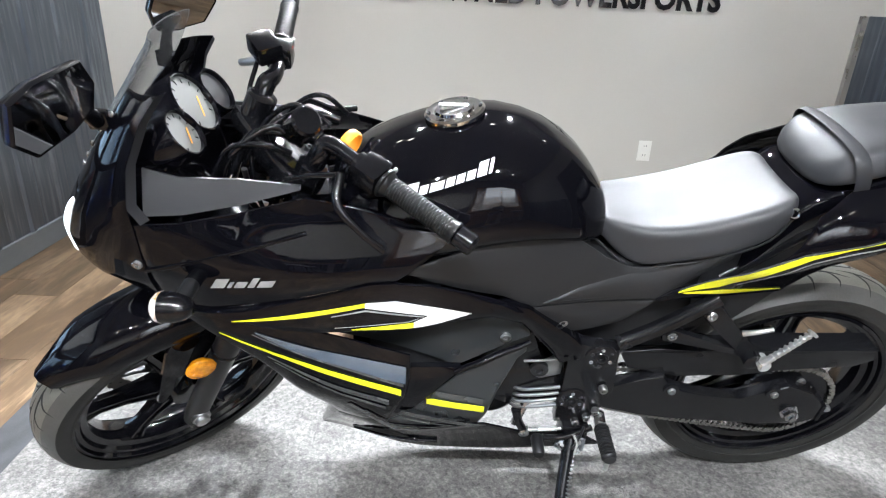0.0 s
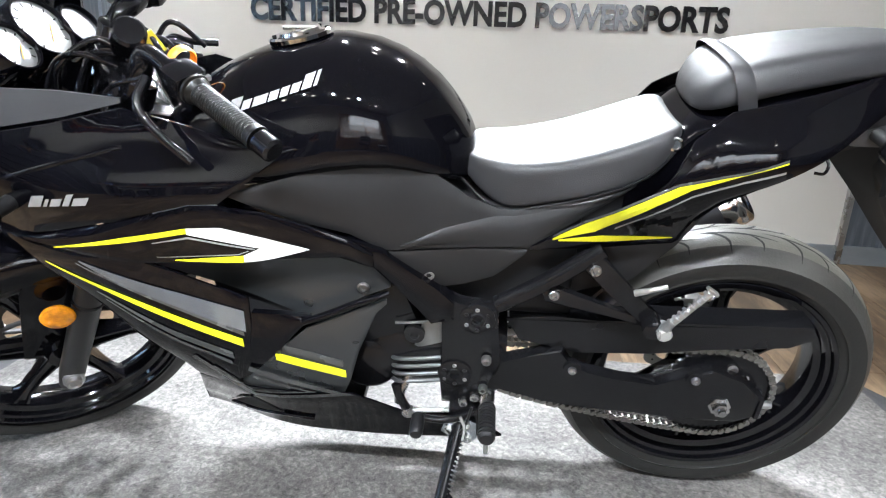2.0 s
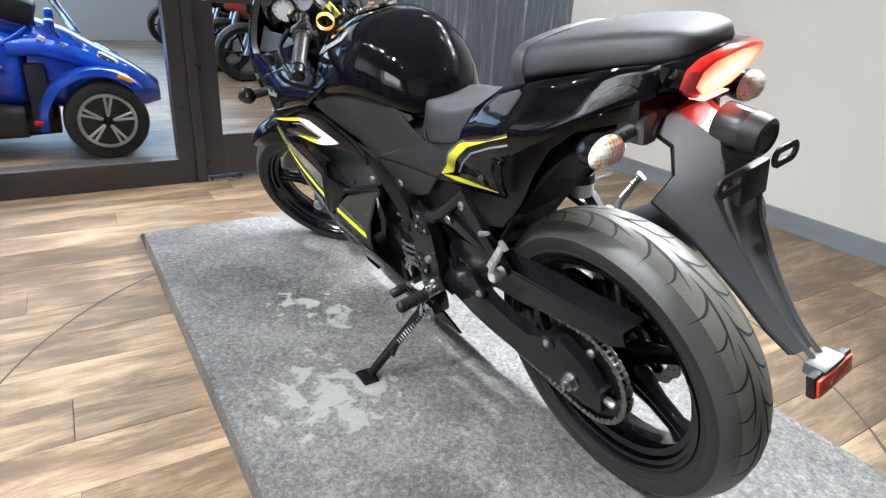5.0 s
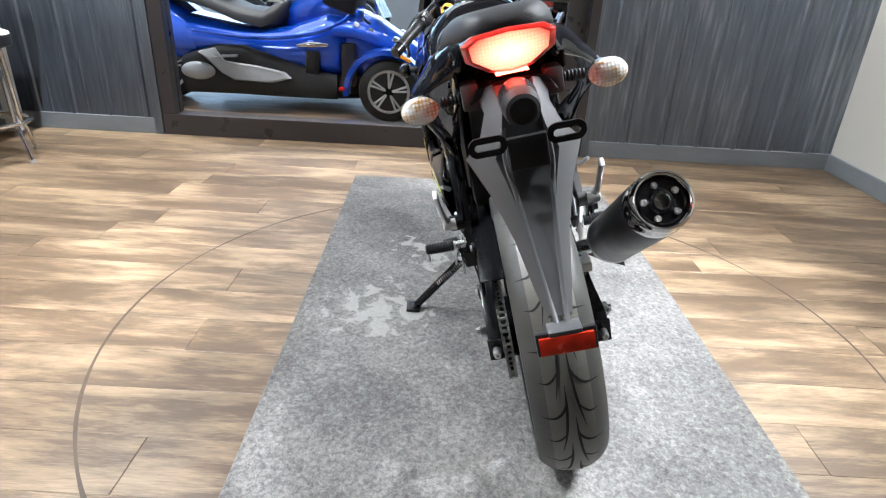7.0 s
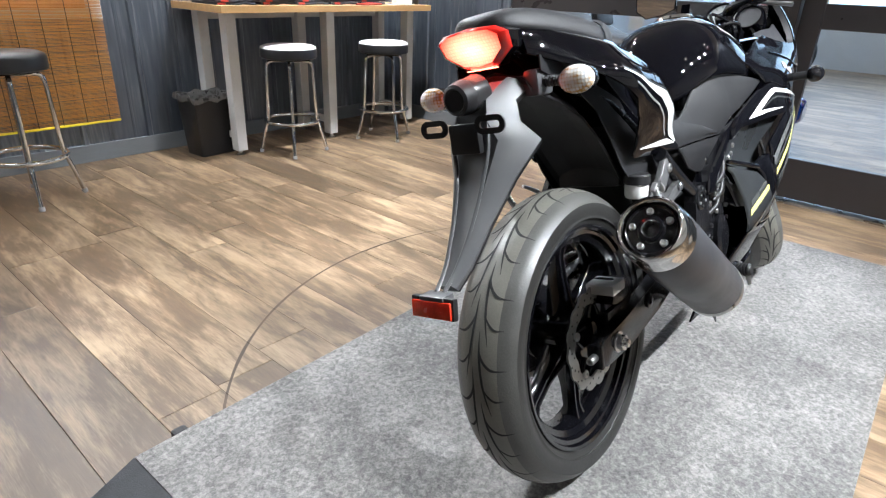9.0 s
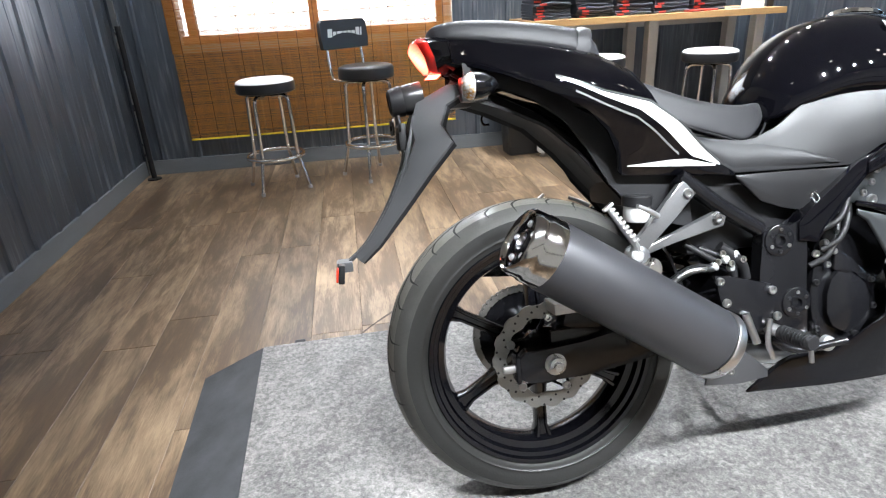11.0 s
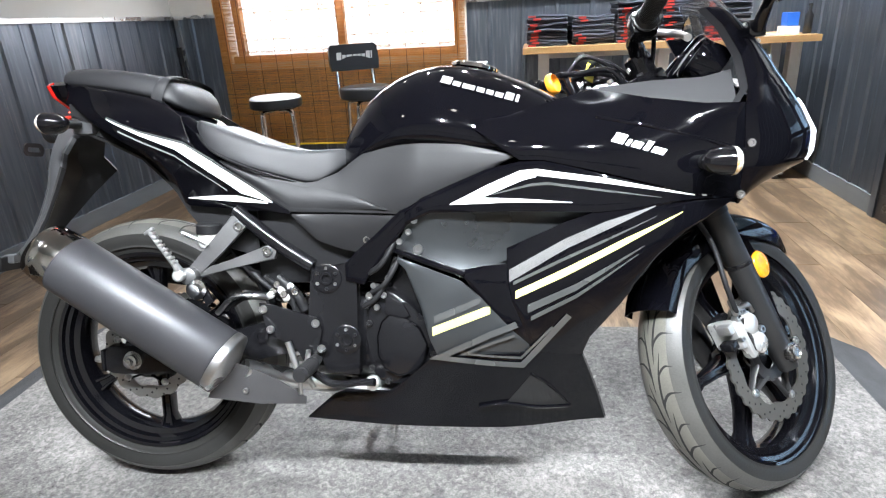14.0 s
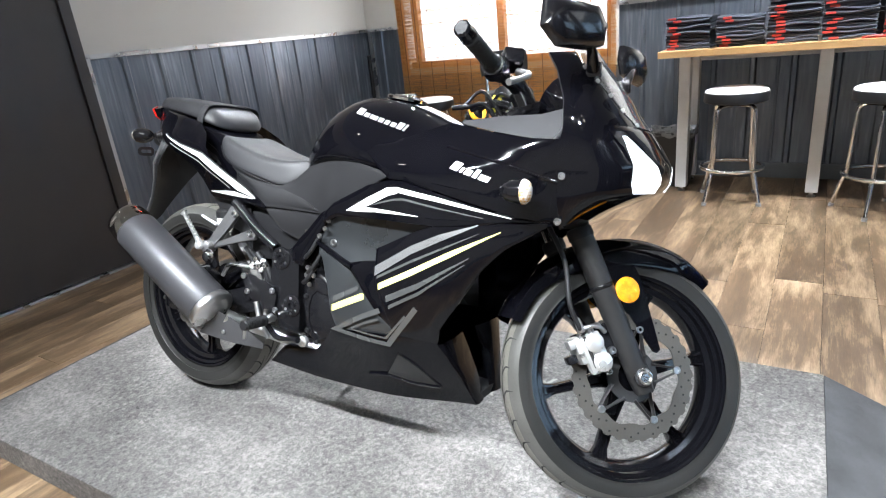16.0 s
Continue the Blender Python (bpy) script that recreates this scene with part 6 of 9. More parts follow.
GRIPS = {1: ((0.756, 0.236, 0.831), (0.926, 0.133, 0.899)), -1: ((1.088, -0.302, 0.996), (1.078, -0.118, 0.951))}
unsteer = steer_m.inverted()
for s in (1, -1):
    ge, inn = (unsteer @ Vector(p) for p in GRIPS[s])
    root = fork_pt(0.665, s * 0.092, -0.005)
    elbow = inn + (inn - ge).normalized() * 0.035
    bar = empty("handlebar", None, front_end)
    d = (ge - elbow).normalized()
    bm = bmesh.new()
    tube(bm, [root, root.lerp(elbow, 0.5) + Vector((0, 0, 0.012)), elbow, elbow.lerp(ge, 0.4), ge], [0.016, 0.017, 0.014, 0.011, 0.011], 12, 4)
    part("bar_tube", bm, M_BAR, bar, smooth=50)
    bm = bmesh.new()
    turned(bm, root - SAX * 0.02, SAX, [(0, 0.026), (0.04, 0.026), (0.044, 0.02)], 18)
    part("bar_clamp", bm, M_BAR, bar, smooth=40)
    bm = bmesh.new()
    g0 = ge - d * 0.135
    prof = [(0.0, 0.021), (0.004, 0.0195)]
    for k in range(24):
        prof += [(0.008 + k * 0.0046, 0.0162), (0.0096 + k * 0.0046, 0.0172), (0.0112 + k * 0.0046, 0.0172)]
    prof += [(0.122, 0.017), (0.124, 0.0185), (0.128, 0.0185)]
    turned(bm, g0, d, prof, 18)
    part("grip", bm, M_GRIP, bar, "black ribbed rubber grip", smooth=40)
    bm = bmesh.new()
    turned(bm, ge - d * 0.007, d, [(0, 0.013), (0.004, 0.017), (0.03, 0.017), (0.034, 0.013)], 16)
    part("bar_end", bm, M_BAR, bar, smooth=40)
    bm = bmesh.new()
    sw = g0 - d * 0.03
    box(bm, sw, (0.05, 0.045, 0.045), d.to_track_quat("Y", "Z").to_matrix(), 0.012)
    part("switch_box", bm, M_BAR, bar, "black switch housing", smooth=40)
    bm = bmesh.new()
    turned(bm, g0 - d * 0.008, d, [(0, 0.019), (0.002, 0.0235), (0.006, 0.0235), (0.008, 0.019)], 20)
    part("grip_flange", bm, M_GRIP, bar, smooth=40)
    back = Vector((-1, 0, 0.35)).normalized()
    for k, (o, w, mt) in enumerate(((-0.012, 0.012, M_RED if s < 0 else M_MATTE), (0.004, 0.014, M_MATTE), (0.018, 0.008, M_STEEL))):
        bm = bmesh.new()
        box(bm, sw + d * o + back * 0.026, (0.008, w * 0.8, w), d.to_track_quat("Y", "Z").to_matrix(), 0.002)
        part("switch_button", bm, mt, bar)
    bm = bmesh.new()
    turned(bm, sw - d * 0.03, d, [(0, 0.017), (0.002, 0.02), (0.016, 0.02), (0.018, 0.017)], 18)
    part("lever_perch", bm, M_BAR, bar, smooth=40)
    bm = bmesh.new()
    pv = g0 - d * 0.045 + Vector((0.04, 0, 0.006))
    tube(bm, [pv, pv + d * 0.035 + Vector((0.036, 0, -0.016)), pv + d * 0.075 + Vector((0.036, 0, -0.04)), pv + d * 0.112 + Vector((0.022, 0, -0.066))], [0.008, 0.0075, 0.006, 0.007], 8, 5)
    part("lever", bm, M_BAR if s > 0 else M_STEEL, bar, "hand lever", smooth=60)
    if s < 0:
        bm = bmesh.new()
        box(bm, sw + Vector((0.035, 0.02, 0.035)), (0.045, 0.055, 0.035), bevel=0.006)
        part("brake_reservoir", bm, M_BAR, bar, "black brake fluid reservoir", smooth=40)
    bm = bmesh.new()
    tube(bm, [pv, pv + Vector((0.05, -s * 0.06, -0.04)), pv + Vector((0.09, -s * 0.16, -0.16)), pv + Vector((0.05, -s * 0.2, -0.28))], 0.0045, 8, 5)
    part("control_cable", bm, M_BAR, bar, smooth=60)
# orange tie and yellow tag at the inner end of the left bar
bm = bmesh.new()
turned(bm, (0.938, 0.068, 0.893), Vector((-0.85, 0.5, -0.33)), [(0, 0.021), (0.004, 0.024), (0.013, 0.024), (0.017, 0.021)], 22, (False, False))
part("wire_tie", bm, M_ORANGE, bike, "orange wire tie", smooth=50)
bm = bmesh.new()
box(bm, (1.005, 0.012, 0.902), (0.022, 0.003, 0.042), pose(0, 0, 0, -20, 25, 25).to_3x3(), 0.001)
part("key_tag", bm, M_TAG, bike, "yellow hanging key tag")
bm = bmesh.new()
turned(bm, (1.02, 0.06, 0.905), (-0.45, 0.5, 0.5), [(0, 0.022), (0.002, 0.025), (0.05, 0.025), (0.054, 0.021), (0.054, 0)], 18)
part("bar_riser", bm, M_BAR, bike, "black handlebar mount", smooth=40)
for k in range(8):
    bm = bmesh.new()
    u = 0.5 + 0.45 * math.sin(k * 2.4)
    p0 = Vector((1.02 - 0.012 * k, 0.10 - 0.025 * k, 0.885))
    tube(bm, [p0, p0 + Vector((0.04, 0.02 * math.cos(k), 0.045 * u)), p0 + Vector((0.10, 0.03 * math.sin(k * 1.7), 0.0)), p0 + Vector((0.14, 0.0, -0.07))], 0.0045 + 0.0012 * (k % 3), 8, 5)
    part("cable", bm, M_BAR, bike, "", smooth=60)
for k in range(7):
    bm = bmesh.new()
    bolt(bm, (1.0 + 0.016 * k, 0.07 - 0.022 * k, 0.876 + 0.008 * (k % 3)), (-0.5, 0.3, 1), 0.007, 0.008)
    part("cockpit_bolt", bm, M_BOLT if k % 2 else M_MATTE, bike)
bm = bmesh.new()
for k in range(7):
    a = -0.06 + 0.02 * k
    tube(bm, [fork_pt(0.62, a, 0.0), fork_pt(0.56, a * 1.4, -0.06 - 0.01 * k), fork_pt(0.46, a * 0.6, -0.07), fork_pt(0.38, a, -0.03)], 0.004 + 0.001 * (k % 3), 7, 5)
part("wiring_loom", bm, M_BAR, front_end, "black cables and hoses", smooth=60)
# front mudguard
bm = bmesh.new()
secs = []
for k in range(25):
    f = k / 24
    a = radians(49 + 111 * f)
    w = 0.058 + 0.012 * math.sin(f * math.pi) - 0.03 * max(0, 0.16 - f) / 0.16
    drop = 0.014 + 0.03 * math.sin(min(1, f * 1.2) * math.pi)
    rr = RF + 0.022
    row = []
    for y, dr in ((-1, -drop - 0.012), (-1.0, -drop * 0.5), (-0.85, -0.004), (-0.5, 0.008), (0, 0.013), (0.5, 0.008), (0.85, -0.004), (1.0, -drop * 0.5), (1, -drop - 0.012)):
        row.append(FAX + Vector(((rr + dr) * math.cos(a), w * y, (rr + dr) * math.sin(a))))
    inner = [p - (p - FAX).normalized() * 0.003 for p in reversed(row)]
    secs.append(row + inner)
rings(bm, secs)
guard = part("front_mudguard", bm, M_BLACK, front_end, "gloss black front mudguard", smooth=50)
for s in (1, -1):
    bm = bmesh.new()
    shield = [(0.105, 0.20), (0.098, 0.262), (0.0, 0.262), (0.012, 0.21), (0.045, 0.13), (0.066, 0.032), (0.072, 0.026), (0.082, 0.030), (0.095, 0.12)]
    rings(bm, [[fork_pt(h, s * (0.060 + d), f) for f, h in shield] for d in (0.0, 0.008)])
    part("mudguard_stay", bm, M_BLACK, guard, "gloss black mudguard stay", smooth=30)
    c = Vector((1.313, s * 0.104, 0.470))
    bm = bmesh.new()
    turned(bm, c - Vector((0, s * 0.012, 0)), (0.1, s, 0.05), [(0, 0.02), (0.01, 0.029), (0.014, 0.0295), (0.017, 0.027), (0.0165, 0.025)], 24)
    refl = part("side_reflector", bm, M_AMBER, guard, "round amber side reflector", smooth=40)
    bm = bmesh.new()
    turned(bm, c - Vector((0, s * 0.012, 0)), (0.1, s, 0.05), [(0.0155, 0.0262), (0.0175, 0.0245), (0.0185, 0.017), (0.0190, 0.009), (0.0191, 0)], 32)
    part("reflector_face", bm, M_AMBER, refl, "prismatic amber face", smooth=60)
# caliper and hose on the right leg
cal = empty("front_caliper", None, front_end)
cc = fork_pt(0.085, -0.068, -0.075)
mrot = Matrix.Rotation(-RAKE, 3, "Y")
bm = bmesh.new()
box(bm, cc + Vector((0.002, -0.024, 0)), (0.05, 0.026, 0.088), mrot, 0.009)
box(bm, cc + Vector((-0.026, 0, 0.002)), (0.022, 0.062, 0.06), mrot, 0.006)
part("caliper_body", bm, M_CALIPER, cal, "bright cast caliper body", smooth=40)
bm = bmesh.new()
box(bm, cc + Vector((0, 0.024, 0)), (0.05, 0.024, 0.09), mrot, 0.008)
part("caliper_half", bm, M_FRAME, cal, "dark inner caliper half", smooth=40)
bm = bmesh.new()
box(bm, cc + Vector((-0.044, -0.012, 0.014)), (0.026, 0.03, 0.02), mrot, 0.004)
part("pad_carrier", bm, M_ALU, cal, smooth=40)
bm = bmesh.new()
box(bm, cc + Vector((-0.012, -0.0385, 0.0)), (0.007, 0.004, 0.07), mrot, 0.001)
part("caliper_split", bm, M_GROOVE, cal, "dark joint between the caliper halves")
bm = bmesh.new()
tube(bm, [cc + Vector((0.022, -0.03, 0.046)), cc + Vector((0.0, -0.036, 0.058)), cc + Vector((-0.028, -0.03, 0.050))], 0.005, 8, 4)
part("bridge_pipe", bm, M_STEEL, cal, "steel bridge pipe", smooth=60)
bm = bmesh.new()
box(bm, cc + Vector((-0.046, -0.014, -0.02)), (0.022, 0.03, 0.018), mrot, 0.004)
part("pad_carrier", bm, M_FRAME, cal, smooth=40)
for h, fwd in ((0.062, -0.068), (0.106, -0.070)):
    bm = bmesh.new()
    turned(bm, fork_pt(h, -0.102, fwd), (0, -1, 0), [(0, 0.0215), (0.008, 0.021), (0.011, 0.017), (0.012, 0)], 22)
    part("piston_cap", bm, M_CALIPER, cal, "round bright piston cap", smooth=40)
for h, fwd, r in ((0.132, -0.066, 0.008), (0.136, -0.046, 0.0075), (0.036, -0.06, 0.007), (0.075, -0.036, 0.009), (0.128, -0.09, 0.007), (0.09, -0.104, 0.006)):
    bm = bmesh.new()
    bolt(bm, fork_pt(h, -0.09, fwd), (0, -1, 0), r, 0.014)
    part("caliper_bolt", bm, M_BOLT, cal)
bm = bmesh.new()
tube(bm, [fork_pt(0.13, -0.10, -0.085), fork_pt(0.2, -0.11, -0.09), fork_pt(0.3, -0.1, -0.06), fork_pt(0.45, -0.06, -0.05), fork_pt(0.55, -0.06, 0.0)], 0.0055, 8, 6)
part("brake_hose", bm, M_MATTE, cal, smooth=60)
bm = bmesh.new()
turned(bm, fork_pt(0.135, -0.1, -0.085), SAX, [(0, 0.0075), (0.03, 0.0075), (0.034, 0.0055)], 12)
part("hose_end", bm, M_STEEL, cal, smooth=40)
bm = bmesh.new()
box(bm, fork_pt(0.1, -0.085, -0.035), (0.05, 0.014, 0.07), mrot, 0.004)
part("caliper_lug", bm, M_FRAME, cal)

# ---- frame, engine, swingarm, exhaust, rear end ----
def flat_plate(name, outline, y0, y1, material, parent, label="", bevel=0.002):
    bm = bmesh.new()
    plate(bm, outline, y0, y1, bevel)
    return part(name, bm, material, parent, label, smooth=30)


def bar(name, pts, r, material, parent, label="", n=10, k=5):
    bm = bmesh.new()
    tube(bm, pts, r, n, k)
    return part(name, bm, material, parent, label, smooth=60)


def lathe(name, p, d, prof, material, parent, label="", n=24, smooth=40):
    bm = bmesh.new()
    turned(bm, p, d, prof, n)
    return part(name, bm, material, parent, label, smooth=smooth)


def screw(p, d, r, parent, material=None, h=0.006):
    bm = bmesh.new()
    bolt(bm, p, d, r, h)
    return part("bolt", bm, material or M_BOLT, parent)


for s in (1, -1):
    hub = flat_plate("frame_plate", [(0.421, 0.511), (0.42, 0.437), (0.410, 0.390), (0.436, 0.340), (0.446, 0.290), (0.517, 0.286), (0.521, 0.346), (0.513, 0.390), (0.515, 0.490), (0.531, 0.540), (0.519, 0.545), (0.503, 0.521), (0.488, 0.514)], s * 0.118, s * 0.146, M_FRAME, bike, "satin black frame plate", 0.004)
    for hx, hz in ((0.457, 0.490), (0.493, 0.362)):
        lathe("pivot_boss", (hx, s * 0.144, hz), (0, s, 0), [(0, 0.031), (0.005, 0.031), (0.007, 0.028), (0.006, 0.015), (0.009, 0.013), (0.009, 0.009), (0.003, 0.008), (0.003, 0)], M_FRAME, hub)
        for k in range(6):
            a = k * math.tau / 6 + 0.5
            screw((hx + 0.0215 * math.cos(a), s * 0.150, hz + 0.0215 * math.sin(a)), (0, s, 0), 0.0038, hub, M_BOLT if k % 2 else M_MATTE, 0.003)
    bar("seat_rail", [(0.425, s * 0.133, 0.514), (0.35, s * 0.132, 0.563), (0.262, s * 0.128, 0.632)], 0.0155, M_FRAME, bike, "black seat rail tube")
    bar("upper_rail", [(0.262, s * 0.10, 0.66), (0.12, s * 0.085, 0.76), (-0.02, s * 0.07, 0.82)], 0.012, M_FRAME, bike)
    # passenger peg bracket, an A of two struts
    br_m = M_FRAME if s > 0 else M_GUNMETAL
    brk = flat_plate("peg_bracket", [(0.256, 0.620), (0.272, 0.627), (0.291, 0.600), (0.240, 0.552), (0.188, 0.510), (0.172, 0.488), (0.152, 0.487), (0.146, 0.505), (0.163, 0.520), (0.225, 0.585)], s * 0.128, s * 0.142, br_m, bike, "cast passenger peg bracket", 0.003)
    flat_plate("front_strut", [(0.196, 0.514), (0.25, 0.530), (0.32, 0.555), (0.338, 0.562), (0.352, 0.550), (0.345, 0.530), (0.25, 0.512), (0.176, 0.491), (0.180, 0.503)], s * 0.126, s * 0.140, br_m, brk, "cast front strut", 0.003)
    screw((0.272, s * 0.141, 0.600), (0, s, 0), 0.010, brk)
    screw((0.332, s * 0.141, 0.547), (0, s, 0), 0.010, brk)
    lathe("bracket_eye", (0.163, s * 0.13, 0.498), (0, s, 0), [(0, 0.018), (0.03, 0.018), (0.034, 0.013), (0.034, 0)], br_m, brk)
    peg = empty("passenger_peg", None, bike)
    bm = bmesh.new()
    tube(bm, [(0.150, s * 0.166, 0.508), (0.146, s * 0.172, 0.524), (0.122, s * 0.174, 0.558), (0.098, s * 0.176, 0.594)], [0.011, 0.007, 0.0055, 0.005], 8, 4)
    box(bm, (0.097, s * 0.176, 0.596), (0.022, 0.010, 0.006), Matrix.Rotation(radians(-35), 3, "Y"), 0.002)
    part("peg_arm", bm, M_ALU, peg, "cast aluminium folding peg", smooth=40)
    for k in range(8):
        q = Vector((0.147 - 0.0062 * k, s * 0.172, 0.531 + 0.0084 * k))
        bm = bmesh.new()
        box(bm, q + Vector((0, s * 0.004, 0)), (0.0105, 0.011, 0.005), Matrix.Rotation(radians(-35), 3, "Y"), 0.001)
        part("peg_rib", bm, M_ALU, peg)
    bar("peg_stop", [(0.205, s * 0.150, 0.566), (0.185, s * 0.158, 0.578), (0.160, s * 0.162, 0.590)], [0.006, 0.005, 0.004], M_ALU, peg, "", 8)
    lathe("peg_pivot", (0.150, s * 0.148, 0.502), (0, s, 0), [(0, 0.0125), (0.026, 0.0125), (0.029, 0.009)], M_CALIPER, peg)
    # rider peg
    rp = empty("rider_peg", None, bike)
    bm = bmesh.new()
    tube(bm, [(0.428, s * 0.15, 0.322), (0.43, s * 0.185, 0.320)], 0.012, 10, 2)
    part("peg_mount", bm, M_STEEL, rp, smooth=50)
    bm = bmesh.new()
    prof = [(0, 0.012)]
    for k in range(9):
        prof += [(0.004 + 0.0075 * k, 0.0155), (0.008 + 0.0075 * k, 0.0155), (0.0085 + 0.0075 * k, 0.013)]
    prof += [(0.074, 0.0155), (0.08, 0.012)]
    turned(bm, (0.43, s * 0.182, 0.320), (0.0, s, 0.02), prof, 14)
    part("peg_rubber", bm, M_MATTE, rp, "ribbed black peg rubber", smooth=30)
    bar("peg_feeler", [(0.43, s * 0.255, 0.312), (0.43, s * 0.257, 0.285)], 0.0045, M_STEEL, rp, n=8)
    # swingarm beam and chain adjuster
    left_arm = [(0.42, 0.365), (0.361, 0.392), (0.302, 0.414), (0.286, 0.374), (0.249, 0.358), (0.186, 0.350), (0.121, 0.341), (0.072, 0.370), (0.031, 0.389), (-0.031, 0.365), (-0.068, 0.328), (-0.068, 0.283), (-0.034, 0.266), (0.079, 0.267), (0.261, 0.277), (0.331, 0.287), (0.402, 0.303), (0.46, 0.33), (0.47, 0.36)]
    arm = flat_plate("swingarm", left_arm if s > 0 else [(0.475, 0.392), (0.44, 0.410), (0.32, 0.395), (0.20, 0.362), (0.06, 0.336), (-0.055, 0.338), (-0.068, 0.325), (-0.068, 0.283), (-0.05, 0.274), (0.06, 0.274), (0.22, 0.292), (0.34, 0.322), (0.475, 0.342)], s * 0.095, s * 0.123, M_FRAME, bike, "black box-section swingarm", 0.005)
    for ax, az in ((0.058, 0.368), (0.279, 0.372)) if s > 0 else ((0.16, 0.333), (0.30, 0.362)):
        lathe("arm_boss", (ax, s * 0.120, az), (0, s, 0), [(0, 0.017), (0.007, 0.016), (0.008, 0.009), (0.005, 0.008), (0.005, 0)], M_FRAME, arm)
        if s > 0:
            screw((ax, 0.127, az), (0, 1, 0), 0.008, arm, M_BOLT)
    lathe("axle_nut", (0, s * 0.121, RR), (0, s, 0), [(0, 0.021), (0.004, 0.021), (0.004, 0.0155), (0.016, 0.0155), (0.017, 0.009), (0.024, 0.008)], M_STEEL, arm, "zinc axle nut", 6 if s > 0 else 20)
    flat_plate("adjuster_block", [(-0.076, 0.280), (-0.068, 0.280), (-0.068, 0.328), (-0.076, 0.328)], s * 0.093, s * 0.125, M_FRAME, arm)
    screw((-0.076, s * 0.109, 0.304), (-1, 0, 0), 0.008, arm, M_STEEL, 0.022)
    # inner edge of the tail seen from behind
    bm = bmesh.new()
    skinx(bm, [(-0.12, 0.870), (0.0, 0.835), (0.10, 0.80), (0.20, 0.76), (0.30, 0.70)], [(-0.12, 0.845), (0.0, 0.80), (0.06, 0.755), (0.10, 0.70), (0.14, 0.63), (0.20, 0.56), (0.30, 0.53)], lambda x, z: 0.088 + 0.06 * max(0, x), s, 16, 6, 0.003, 0.0)
    part("inner_tail", bm, M_MATTE, bike, "matte black inner tail panel", smooth=60)

# inner mudguard over the rear tyre, battery and shock space
bm = bmesh.new()
rows = []
for x, z, w in ((-0.13, 0.835, 0.07), (-0.05, 0.805, 0.075), (0.03, 0.765, 0.075), (0.09, 0.71, 0.078), (0.15, 0.64, 0.078), (0.21, 0.57, 0.075), (0.27, 0.49, 0.07), (0.30, 0.42, 0.065)):
    rows.append([(x, -w, z - 0.02), (x, -w * 0.8, z + 0.004), (x, 0, z + 0.012), (x, w * 0.8, z + 0.004), (x, w, z - 0.02), (x + 0.004, w, z - 0.016), (x + 0.004, 0, z + 0.018), (x + 0.004, -w, z - 0.016)])
rings(bm, rows)
part("inner_mudguard", bm, M_MATTE, bike, "matte black inner mudguard", smooth=40)
bm = bmesh.new()
box(bm, (0.24, 0, 0.66), (0.14, 0.15, 0.16), bevel=0.015)
box(bm, (0.44, 0, 0.58), (0.30, 0.20, 0.22), bevel=0.02)
part("airbox", bm, M_MATTE, bike, "black airbox", smooth=40)
# shock absorber
bm = bmesh.new()
coil = [(0.31 + 0.042 * math.cos(k * 0.7) * 0.9, 0.042 * math.sin(k * 0.7), 0.36 + 0.0042 * k) for k in range(50)]
tube(bm, coil, 0.007, 8, 1)
part("shock_spring", bm, M_FRAME, bike, "black shock spring", smooth=60)

# engine
eng = empty("engine", None, bike)
bm = bmesh.new()
loft(bm, [[(x, y * w, z0 + (z1 - z0) * f) for y, f in ((-0.6, 0), (-1, 0.28), (-1, 0.75), (-0.75, 1), (0.75, 1), (1, 0.75), (1, 0.38), (0.7, 0.16), (0.2, 0))] for x, w, z0, z1 in ((0.40, 0.105, 0.265, 0.42), (0.48, 0.118, 0.252, 0.46), (0.60, 0.128, 0.248, 0.46), (0.72, 0.122, 0.245, 0.42), (0.76, 0.09, 0.26, 0.38))], 28)
part("crankcase", bm, M_FRAME, eng, "black engine case", smooth=50)
bm = bmesh.new()
box(bm, (0.66, 0, 0.48), (0.17, 0.25, 0.16), Matrix.Rotation(radians(20), 3, "Y"), 0.015)
part("cylinder_block", bm, M_FRAME, eng, "black cylinder block", smooth=40)
bm = bmesh.new()
box(bm, (0.685, 0, 0.585), (0.17, 0.27, 0.075), Matrix.Rotation(radians(20), 3, "Y"), 0.02)
part("cylinder_head", bm, M_FRAME, eng, smooth=40)
for k in range(4):
    z = 0.386 - 0.0185 * k
    bar("cooling_fin", [(0.614, 0.124, z - 0.012), (0.60, 0.138, z - 0.006), (0.565, 0.142, z), (0.52, 0.140, z + 0.006)], 0.0038, M_FIN, eng, "polished fin edge", 8)
flat_plate("cast_web", [(0.556, 0.452), (0.534, 0.468), (0.520, 0.466), (0.520, 0.414), (0.580, 0.392), (0.561, 0.420)], 0.118, 0.126, M_CAST, eng, "bare cast engine web", 0.003)
bar("case_ledge", [(0.602, 0.134, 0.460), (0.57, 0.138, 0.466), (0.532, 0.138, 0.472)], 0.0028, M_CAST, eng, "bright case edge", 8)
lathe("case_bung", (0.568, 0.13, 0.437), (0, 1, 0), [(0, 0.019), (0.008, 0.018), (0.009, 0.009), (0.004, 0.008), (0.004, 0)], M_MATTE, eng, "black round plug", 20)
cover = flat_plate("clutch_cover", [(0.566, 0.470), (0.598, 0.455), (0.63, 0.429), (0.664, 0.398), (0.680, 0.372), (0.682, 0.338), (0.670, 0.305), (0.648, 0.279), (0.62, 0.268), (0.590, 0.265), (0.562, 0.272), (0.544, 0.290), (0.534, 0.325), (0.533, 0.37), (0.538, 0.42), (0.55, 0.455)], -0.112, -0.140, M_FRAME, eng, "black clutch cover", 0.008)
